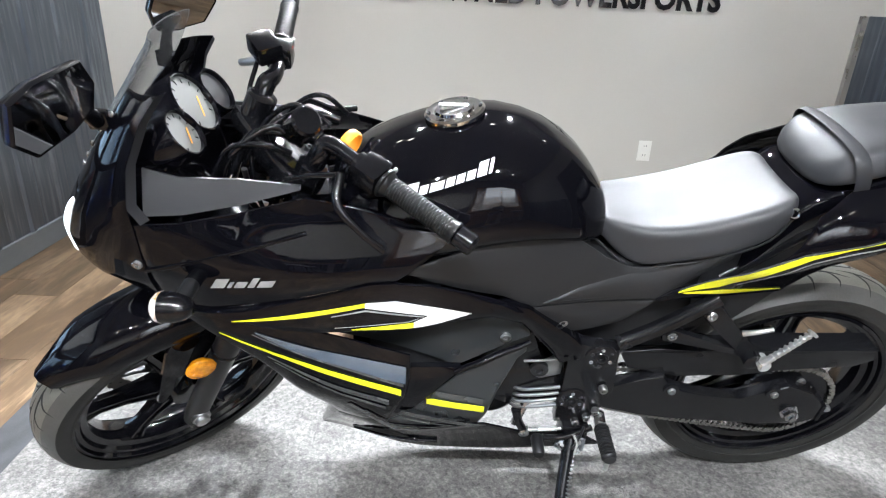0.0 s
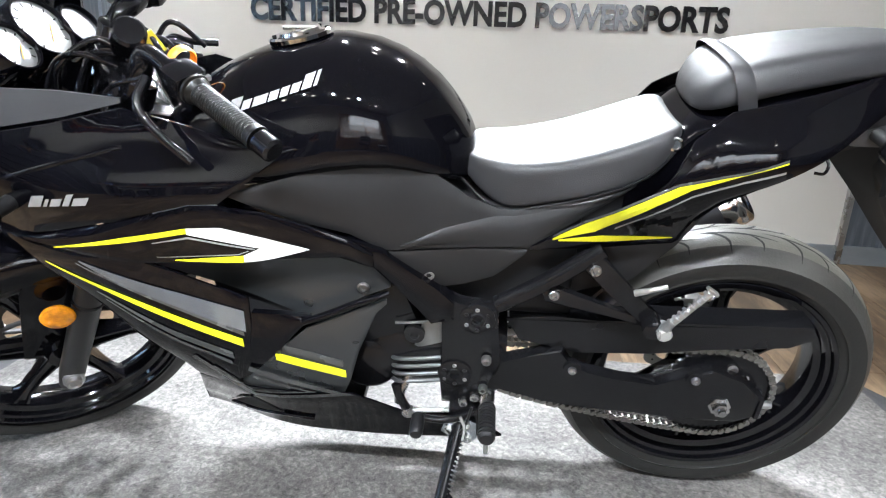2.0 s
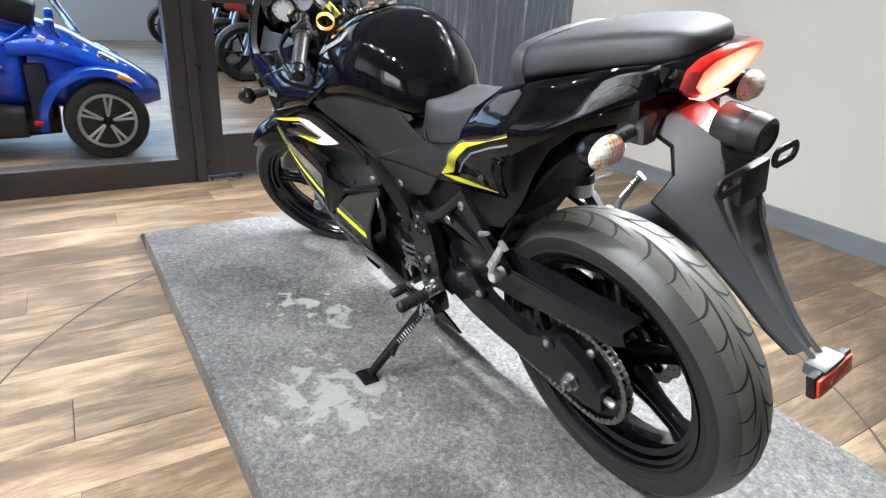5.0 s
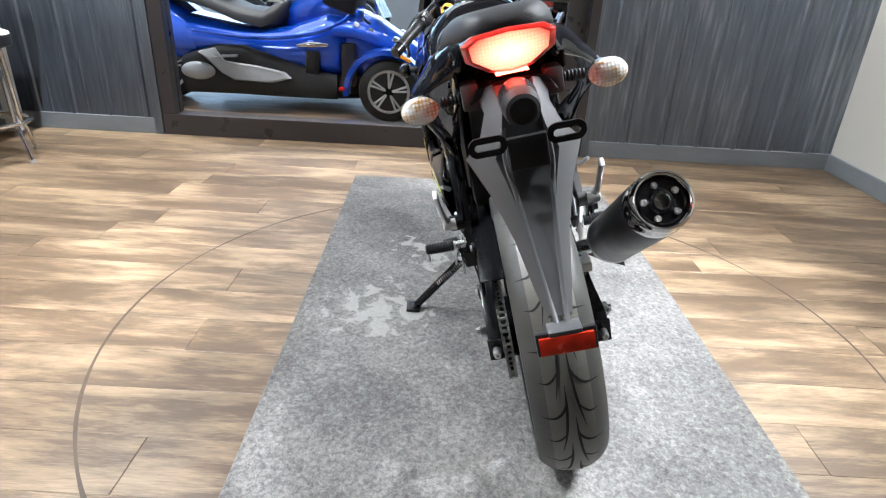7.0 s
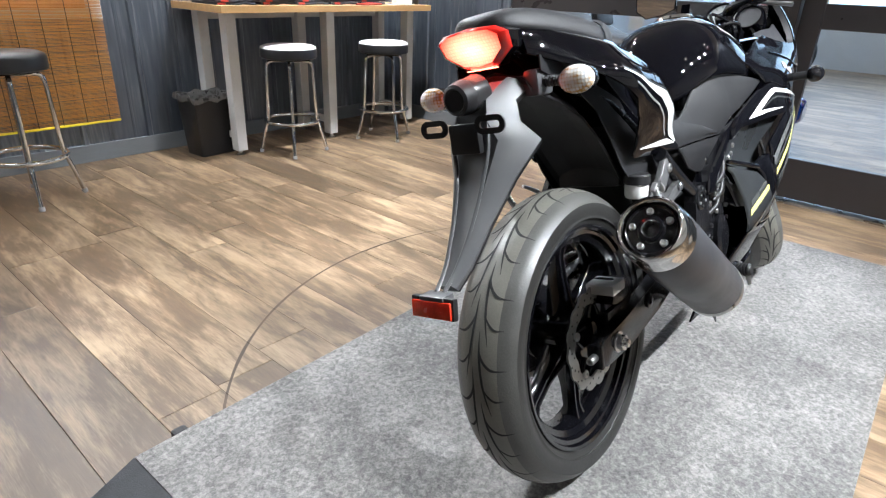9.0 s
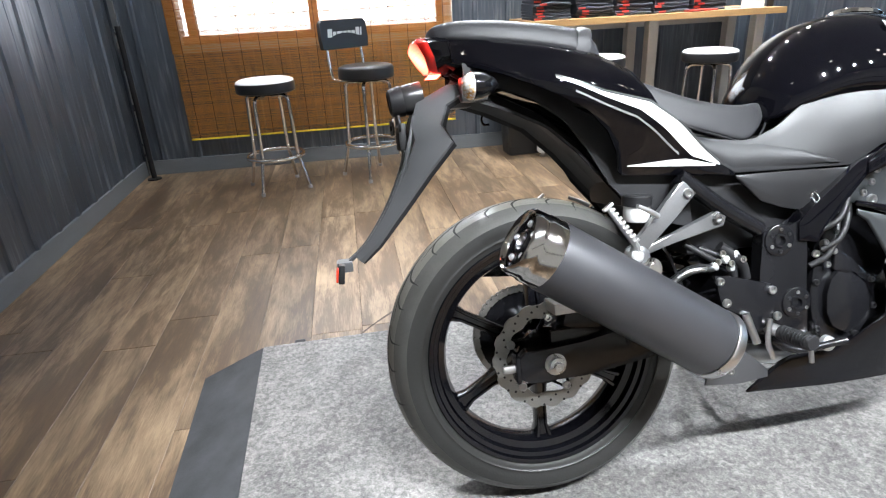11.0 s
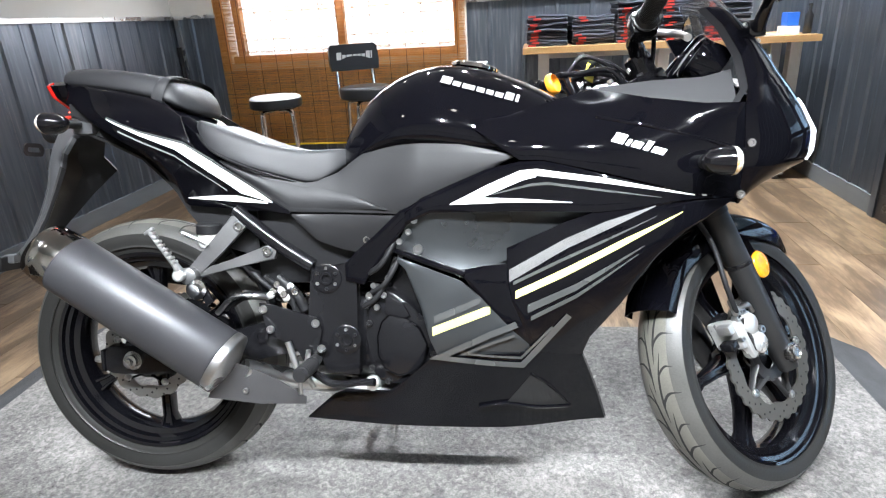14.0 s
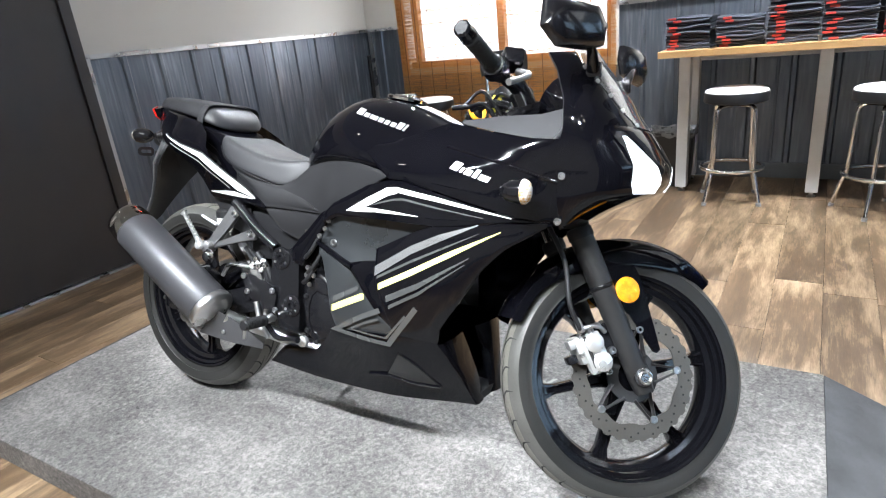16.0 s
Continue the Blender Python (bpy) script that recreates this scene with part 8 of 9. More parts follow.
for s in (1, -1):
    bm = bmesh.new()
    outer, inner = [], []
    for k in range(24):
        a = k * math.tau / 24
        cx = 0.014 if math.cos(a) > 0 else -0.014
        outer.append((0.058 * s + cx + 0.015 * math.cos(a), 0.776 + 0.015 * math.sin(a)))
        inner.append((0.058 * s + cx + 0.0055 * math.cos(a), 0.776 + 0.0055 * math.sin(a)))
    vo = [[bm.verts.new((x, y, z)) for y, z in outer] for x in (-0.243, -0.239)]
    vi = [[bm.verts.new((x, y, z)) for y, z in inner] for x in (-0.243, -0.239)]
    for i in range(24):
        j = (i + 1) % 24
        bm.faces.new((vo[0][i], vo[0][j], vi[0][j], vi[0][i]))
        bm.faces.new((vo[1][i], vo[1][j], vi[1][j], vi[1][i]))
        bm.faces.new((vo[0][i], vo[0][j], vo[1][j], vo[1][i]))
        bm.faces.new((vi[0][i], vi[0][j], vi[1][j], vi[1][i]))
    part("plate_tab", bm, M_MATTE, fend, "black slotted plate tab", smooth=30)
    sig = empty("turn_signal", None, bike)
    bm = bmesh.new()
    prof = []
    for k in range(7):
        prof += [(0.006 * k, 0.010), (0.006 * k + 0.003, 0.0075)]
    turned(bm, (-0.105, s * 0.08, 0.826), (0, s, -0.05), prof, 12)
    part("stem", bm, M_MATTE, sig, "ribbed rubber stem", smooth=30)
    c = Vector((-0.115, s * 0.152, 0.822))
    sc = Matrix.Translation(c) @ Matrix.Diagonal((1, 1.2, 0.88, 1)) @ Matrix.Translation(-c)
    bm = bmesh.new()
    turned(bm, c + Vector((0.038, 0, 0)), (-1, 0, 0), [(0, 0.004), (0.008, 0.014), (0.022, 0.023), (0.034, 0.0258), (0.045, 0.0265)], 24)
    bmesh.ops.transform(bm, matrix=sc, verts=bm.verts)
    part("housing", bm, M_BAR, sig, smooth=60)
    bm = bmesh.new()
    turned(bm, c + Vector((-0.006, 0, 0)), (-1, 0, 0), [(0, 0.0262), (0.006, 0.0255), (0.013, 0.02), (0.017, 0.01), (0.018, 0)], 24)
    bmesh.ops.transform(bm, matrix=sc, verts=bm.verts)
    part("lens", bm, M_INDIC, sig, "clear ribbed lens over an amber bulb", smooth=60)
bar("helmet_hook", [(-0.03, 0.09, 0.80), (-0.045, 0.1, 0.785), (-0.042, 0.105, 0.77), (-0.03, 0.1, 0.768)], 0.0025, M_FRAME, bike, "", 6)

# ---- things in the room ----
SIGN = tagged(empty("wall_sign"), "black raised sign letters on the painted wall", "sign")
letters(words("sign_lettering", "CERTIFIED PRE-OWNED POWERSPORTS", 0.165, pose(0.135, YB - 0.008, 1.209, 90, 0, 0), M_SIGN, SIGN, 0.006, width=2.49, fat=0.0055), "sign_letter")
for ox in (1.12, -0.912):
    o = tagged(empty("wall_outlet", pose(ox, YB, 0.41)), "white double wall outlet", "outlet", "wall outlets")
    bm = bmesh.new()
    box(bm, (0, -0.003, 0), (0.072, 0.006, 0.115), bevel=0.002)
    part("cover_plate", bm, M_OUTLET, o)
    for dz in (0.026, -0.026):
        bm = bmesh.new()
        box(bm, (0, -0.0075, dz), (0.034, 0.003, 0.03), bevel=0.001)
        sk = part("socket", bm, M_OUTLET, o)
        for dx in (-0.007, 0.007):
            bm = bmesh.new()
            box(bm, (dx, -0.0093, dz + 0.003), (0.0025, 0.0008, 0.009))
            part("slot", bm, M_GROOVE, sk)


def stool(name, x, y, turn, top, label, back=False):
    st = tagged(empty(name, pose(x, y, 0, 0, 0, turn)), label, "stool" if not back else "bar chair", "" if back else "bar stools")
    bm = bmesh.new()
    turned(bm, (0, 0, 0.585), (0, 0, 1), [(0, 0.165), (0.006, 0.172), (0.05, 0.172), (0.058, 0.168)], 36)
    part("seat_band", bm, M_VINYL, st, "black vinyl seat band", smooth=40)
    bm = bmesh.new()
    turned(bm, (0, 0, 0.643), (0, 0, 1), [(0, 0.168), (0.008, 0.165), (0.016, 0.145), (0.02, 0.09), (0.021, 0)], 36)
    part("seat_top", bm, top, st, "padded seat top", smooth=60)
    bm = bmesh.new()
    turned(bm, (0, 0, 0.575), (0, 0, 1), [(0, 0.13), (0.012, 0.13)], 28)
    part("seat_plate", bm, M_FRAME, st, smooth=40)
    for k in range(4):
        a = k * math.tau / 4 + math.pi / 4
        c, s = math.cos(a), math.sin(a)
        bm = bmesh.new()
        tube(bm, [(r * c, r * s, z) for r, z in ((0.03, 0.566), (0.10, 0.566), (0.132, 0.55), (0.14, 0.50), (0.152, 0.22), (0.165, 0.17), (0.205, 0.012))], 0.011, 10, 4)
        leg = part("leg", bm, M_CHROME, st, "chrome tube leg", smooth=60)
        bm = bmesh.new()
        cyl(bm, (0.207 * c, 0.207 * s, 0.0), (0.203 * c, 0.203 * s, 0.02), 0.0135, n=12)
        part("foot_cap", bm, M_RUBBERFOOT, leg)
    bm = bmesh.new()
    tube(bm, [(0.168 * math.cos(k * math.tau / 24), 0.168 * math.sin(k * math.tau / 24), 0.205) for k in range(25)], 0.011, 10, 2, False)
    part("foot_ring", bm, M_CHROME, st, "chrome foot ring", smooth=60)
    if back:
        for s in (-1, 1):
            bm = bmesh.new()
            tube(bm, [(s * 0.11, -0.06, 0.572), (s * 0.12, -0.15, 0.572), (s * 0.125, -0.19, 0.60), (s * 0.125, -0.21, 0.72), (s * 0.12, -0.225, 0.86)], 0.011, 10, 4, flat=0.6)
            part("back_post", bm, M_CHROME, st, "chrome back post", smooth=60)
        bm = bmesh.new()
        rings(bm, [[(x, -0.205 + 0.25 * x * x + d - 0.1 * (z - 0.82), z) for x, z in ((-0.165, 0.745), (0.165, 0.745), (0.172, 0.80), (0.168, 0.885), (0.15, 0.905), (-0.15, 0.905), (-0.168, 0.885), (-0.172, 0.80))] for d in (-0.03, -0.022, 0.0, 0.006)])
        part("backrest", bm, M_VINYL, st, "black padded backrest", smooth=50)
        for i, q in enumerate(letter_blocks((0.16, 0.12, 0.19, 0.12, 0.11, 0.12, 0.13, 0.05), 0.025, 0.05, (0, 6, 7))):
            bm = bmesh.new()
            vs = [bm.verts.new((0.125 - 0.25 * u, -0.194 + 0.25 * (0.125 - 0.25 * u) ** 2, 0.812 + 0.048 * w)) for u, w in q]
            bm.faces.new(vs)
            bmesh.ops.solidify(bm, geom=bm.faces[:], thickness=0.001)
            part("logo_block", bm, M_WHITE, st, "plain white logo block")
    return st


stool("bar_stool", -0.49, -1.53, 10, M_WVINYL, "chrome bar stool with a white padded seat under the high table")
stool("bar_stool", -1.21, -1.45, 30, M_WVINYL, "chrome bar stool with a white padded seat under the high table")
stool("bar_stool", 1.575, -1.51, 20, M_WVINYL, "chrome bar stool with a white seat before the bamboo blind")
chair = stool("bar_chair", 0.975, -1.60, 33, M_VINYL, "black vinyl bar chair with a low logo backrest", True)
chair.scale = (1.0, 1.0, 1.05)

# high table with folded jeans
TZ = 0.882
tab = tagged(empty("high_table"), "long butcher-block high table on grey metal legs", "table")
TX0, TX1, TY0, TY1 = -1.74, -0.055, -2.07, -1.50
for k in range(9):
    y0 = TY0 + (TY1 - TY0) * k / 9
    y1 = TY0 + (TY1 - TY0) * (k + 1) / 9
    plain_box("top_board", (TX0, y0, TZ - 0.038), (TX1, y1 - 0.0006, TZ), M_BUTCHER, tab, bevel=0.0015)
for lx in (-0.185, -0.91, -1.665):
    for ly in (-1.675, -1.99):
        lg = plain_box("leg", (lx - 0.033, ly - 0.036, 0.03), (lx + 0.033, ly + 0.036, TZ - 0.038), M_LEG, tab, "grey square metal leg", bevel=0.005)
        bm = bmesh.new()
        turned(bm, (lx, ly, 0), (0, 0, 1), [(0, 0.022), (0.006, 0.024), (0.012, 0.012), (0.032, 0.012)], 16)
        part("levelling_foot", bm, M_STEEL, lg, smooth=40)
    plain_box("stretcher", (lx - 0.02, -1.954, 0.10), (lx + 0.02, -1.711, 0.14), M_LEG, tab, bevel=0.003)
plain_box("apron", (TX0 + 0.1, -2.03, TZ - 0.10), (TX1 - 0.1, -1.99, TZ - 0.04), M_LEG, tab, bevel=0.003)

rng = random.Random(7)


def jeans_stack(x, y, n, w, label):
    g = tagged(empty("jeans_stack", pose(x, y, TZ, 0, 0, rng.uniform(-4, 4))), label, "jeans", "stacks of folded jeans")
    z = 0.0
    for i in range(n):
        h = rng.uniform(0.014, 0.019)
        bm = bmesh.new()
        d, dx, dy = 0.30 + rng.uniform(-0.012, 0.012), rng.uniform(-0.006, 0.006), rng.uniform(-0.006, 0.006)
        rows = []
        for k in range(7):
            f = k / 6
            xx = -w / 2 + w * f + dx
            sag = 0.004 * math.sin(f * math.pi * 2 + i) + 0.003 * rng.uniform(-1, 1)
            rows.append([(xx, dy + d / 2 + a, z + b + sag) for a, b in ((0.0, h * 0.5), (-0.006, h * 0.95), (-0.02, h), (-d + 0.02, h), (-d, h * 0.5), (-d + 0.02, 0.001), (-0.02, 0.001), (-0.006, h * 0.08))])
        rings(bm, rows)
        j = part("folded_jeans", bm, M_DENIM, g, smooth=50)
        if rng.random() < 0.75:
            bm = bmesh.new()
            lx = w * 0.32 + rng.uniform(-0.02, 0.02)
            box(bm, (lx, dy + d / 2 + 0.002, z + h * 0.5), (0.045, 0.004, h * 0.7))
            part("paper_label", bm, M_REDTAG, j, "red paper label")
        z += h
    return g


for sx, n, w in ((-0.205, 11, 0.24), (-0.47, 10, 0.245), (-0.735, 14, 0.245), (-0.99, 16, 0.235), (-1.245, 15, 0.23)):
    jeans_stack(sx, -1.74, n, w, "stack of folded dark jeans with red labels on the table")
cl = tagged(plain_box("small_carton", (-1.66, -1.75, TZ + 0.0005), (-1.58, -1.62, TZ + 0.045), M_WHITE, bevel=0.002), "small white carton on the high table", "box")
cl = tagged(plain_box("blue_box", (-1.665, -1.76, TZ + 0.046), (-1.60, -1.66, TZ + 0.12), M_BLUEBOX, bevel=0.003), "small blue box on a white carton", "box")
bm = bmesh.new()
tube(bm, [(-1.05, -1.535, TZ + 0.007), (-1.12, -1.53, TZ + 0.008), (-1.2, -1.55, TZ + 0.007), (-1.28, -1.54, TZ + 0.007)], [0.006, 0.008, 0.008, 0.005], 8, 5)
tagged(part("key_lanyard", bm, M_REDTAG, smooth=60), "red fabric lanyard lying on the table", "lanyard")
bm = bmesh.new()
turned(bm, (-1.70, -1.62, TZ), (0, 0, 1), [(0, 0.02), (0.003, 0.022), (0.10, 0.022), (0.125, 0.009), (0.15, 0.009), (0.152, 0.011), (0.165, 0.011)], 20)
tagged(part("spray_bottle", bm, M_BIN, smooth=40), "small dark bottle on the high table", "bottle")
bm = bmesh.new()
box(bm, (-1.50, -1.60, TZ + 0.0035), (0.21, 0.14, 0.006), pose(0, 0, 0, 0, 0, 12).to_3x3(), 0.001)
tagged(part("paper_pad", bm, M_WHITE), "white paper pad lying on the table", "paper")

# waste bin with its bag
bn = tagged(empty("waste_bin", pose(-0.085, -1.84, 0, 0, 0, 4)), "black plastic waste bin with a clear bag", "bin")
bm = bmesh.new()
rows = []
for z, fx, fy in ((0.0, 0.115, 0.08), (0.004, 0.12, 0.085), (0.34, 0.14, 0.105), (0.35, 0.147, 0.112), (0.362, 0.147, 0.112), (0.362, 0.138, 0.103), (0.02, 0.115, 0.08)):
    r = 0.018
    ring = []
    for cx, cy, a0 in ((1, 1, 0), (-1, 1, 90), (-1, -1, 180), (1, -1, 270)):
        for k in range(4):
            a = radians(a0 + 30 * k)
            ring.append((cx * (fx - r) + r * math.cos(a), cy * (fy - r) + r * math.sin(a), z))
    rows.append(ring)
rings(bm, rows)
part("bin_body", bm, M_BIN, bn, smooth=35)
bm = bmesh.new()
rows = []
for z, f in ((0.334, 1.035), (0.348, 1.05), (0.36, 1.055), (0.372, 1.03), (0.366, 0.95), (0.32, 0.88)):
    ring = []
    for k in range(40):
        a = k * math.tau / 40
        e = 1 / max(abs(math.cos(a)) / 0.143, abs(math.sin(a)) / 0.108)
        w = f * (1 + 0.025 * math.sin(a * 9 + z * 60) + 0.02 * math.sin(a * 17))
        ring.append((e * w * math.cos(a), e * w * math.sin(a), z + 0.008 * math.sin(a * 7)))
    rows.append(ring)
rings(bm, rows, True, (False, False))
part("bin_bag", bm, M_BAG, bn, "crumpled clear bag", smooth=60)
bm = bmesh.new()
cyl(bm, (2.46, -1.97, 0.0), (2.46, -1.97, 0.98), 0.017, n=16)
turned(bm, (2.46, -1.97, 0), (0, 0, 1), [(0, 0.045), (0.008, 0.045), (0.012, 0.018)], 20)
tagged(part("corner_pole", bm, M_MATTE, smooth=40), "thin black pole standing in the corner", "pole")

# window with casing, mullions, glass and the blind before it
window_2 = struct(empty("window_2"), "window with orange wood mullions and white casing", "window")
for x0, x1 in ((WX0, WX0 + 0.04), (1.24, 1.30), (2.03, 2.09)):
    plain_box("mullion", (x0, YW - 0.10, WZ0 + 0.05), (x1, YW - 0.04, WZ1 - 0.05), M_WOODTRIM, window_2, bevel=0.003)
plain_box("sill_rail", (WX0, YW - 0.10, WZ0), (WX1, YW - 0.03, WZ0 + 0.05), M_WOODTRIM, window_2, bevel=0.003)
plain_box("head_rail", (WX0, YW - 0.10, WZ1 - 0.05), (WX1, YW - 0.04, WZ1), M_WOODTRIM, window_2, bevel=0.003)
plain_box("casing", (WX0 - 0.06, YW, WZ0 - 0.06), (WX0 - 0.005, YW + 0.022, WZ1 + 0.05), M_OUTLET, window_2, "white window casing", bevel=0.003)
plain_box("casing", (WX1 + 0.005, YW, WZ0 - 0.05), (WX1 + 0.07, YW + 0.022, WZ1 + 0.05), M_WOODTRIM, window_2, "orange wood casing", bevel=0.003)
plain_box("casing", (WX0 - 0.005, YW, WZ1), (WX1 + 0.005, YW + 0.022, WZ1 + 0.06), M_WOODTRIM, window_2, bevel=0.003)
g = plain_box("pane", (WX0 + 0.04, YW - 0.075, WZ0 + 0.05), (WX1, YW - 0.070, WZ1 - 0.05), M_GLASS, window_2)
g.visible_shadow = False
struct(plain_box("backdrop", (-0.6, YW - 1.42, -0.5), (3.2, YW - 1.4, 3.4), M_OUTSIDE), "bright overcast daylight outside the window", "backdrop")
blind = tagged(empty("bamboo_blind"), "brown bamboo slat roll-up blind, lowered", "blind")
BX0, BX1, BZ0, BZ1 = 0.35, 2.19, 0.235, 2.16
bm = bmesh.new()
verts, faces = [], []
z = BZ0
brng = random.Random(3)
while z < BZ1:
    h = 0.0044 + brng.uniform(-0.0022, 0.0012)
    y = YW + 0.040 + brng.uniform(-0.0008, 0.0008)
    b = len(verts)
    for xx in (BX0, BX1):
        for yy, zz in ((y, z), (y + 0.002, z + 0.001), (y + 0.002, z + h - 0.001), (y, z + h)):
            verts.append((xx, yy, zz))
    for k in range(4):
        faces.append((b + k, b + (k + 1) % 4, b + 4 + (k + 1) % 4, b + 4 + k))
    z += 0.0066
me = bpy.data.meshes.new("slats")
me.from_pydata(verts, [], faces)
me.materials.append(M_BLIND)
sl = new("slats", me)
sl.parent = blind
sl["kind"] = "stuff"
for k in range(15):
    x = BX0 + 0.06 + (BX1 - BX0 - 0.12) * k / 14
    plain_box("blind_string", (x - 0.0016, YW + 0.0425, BZ0), (x + 0.0016, YW + 0.0445, BZ1), M_DOOR, blind)
plain_box("bottom_rail", (BX0, YW + 0.036, BZ0 - 0.012), (BX1, YW + 0.046, BZ0), M_TAG, blind, "yellow-brown bottom binding", bevel=0.002)
plain_box("head_board", (BX0, YW + 0.025, BZ1), (BX1, YW + 0.05, BZ1 + 0.04), M_WOODTRIM, blind, bevel=0.003)

# worn ring that the turning platform has drawn on the floor
bm = bmesh.new()
n = 160
ra = []
for k in range(n):
    a = k * math.tau / n
    w = 0.004 + 0.003 * noise.noise((math.cos(a) * 6, math.sin(a) * 6, 0))
    ra.append([bm.verts.new((0.21 + r * math.cos(a), 1.147 + r * math.sin(a), 0.0014)) for r in (1.18 - w, 1.18 + w)])
for k in range(n):
    a, b = ra[k], ra[(k + 1) % n]
    bm.faces.new((a[0], a[1], b[1], b[0]))
struct(part("floor_scuff", bm, M_RING), "worn dark ring scuffed into the floor", "scuff")

# ---- the showroom next door, seen through the glass ----
SX = -9.6
struct(plain_box("wall_showroom_end", (SX - 0.12, -6, 0), (SX, 7, 3.6), M_SHOWWALL), "pale far wall of the showroom", "wall")
struct(plain_box("wall_showroom_side", (SX, -6.12, 0), (XF - 0.12, -6, 3.6), M_SHOWWALL), "pale side wall of the showroom", "wall")
struct(plain_box("wall_showroom_back", (SX, 7, 0), (XF - 0.12, 7.12, 3.6), M_SHOWWALL), "pale side wall of the showroom", "wall")
struct(plain_box("ceiling_showroom", (SX, -6, 3.6), (XF - 0.12, 7, 3.7), M_CEIL), "plain grey showroom ceiling", "ceiling")
struct(plain_box("wall_partition", (XF - 0.12, -6, 0), (XF - 0.02, YW - 0.12, 3.6), M_SHOWWALL), "plain partition wall", "wall")
struct(plain_box("wall_partition", (XF - 0.12, YB + 0.12, 0), (XF - 0.02, 7, 3.6), M_SHOWWALL), "plain partition wall", "wall")
struct(plain_box("wall_partition", (XF - 0.12, YW - 0.12, CEIL), (XF - 0.02, YB + 0.12, 3.6), M_SHOWWALL), "plain partition wall", "wall")
struct(plain_box("backdrop_showroom", (SX + 0.01, -4.5, 0.95), (SX + 0.03, 5.5, 3.3), M_FARSKY), "bright blue daylight in the showroom windows", "backdrop")
struct(plain_box("backdrop_showroom_side", (-8.6, -5.99, 0.9), (-3.4, -5.97, 3.2), M_FARSKY), "bright blue daylight in the showroom side windows", "backdrop")

for k in range(12):
    dl = tagged(empty("showroom_downlight", pose(-2.6 - 1.3 * (k // 4), -2.6 + 1.7 * (k % 4), 3.6)), "round lit downlight in the showroom ceiling", "downlight", "showroom downlights")
    bm = bmesh.new()
    turned(bm, (0, 0, -0.012), (0, 0, 1), [(0, 0.062), (0.002, 0.075), (0.012, 0.078)], 20, (False, False))
    part("trim_ring", bm, M_CEIL, dl, smooth=40)
    bm = bmesh.new()
    cyl(bm, (0, 0, -0.010), (0, 0, -0.004), 0.062, n=16)
    part("lit_disc", bm, M_LAMP, dl, "lit lamp face")


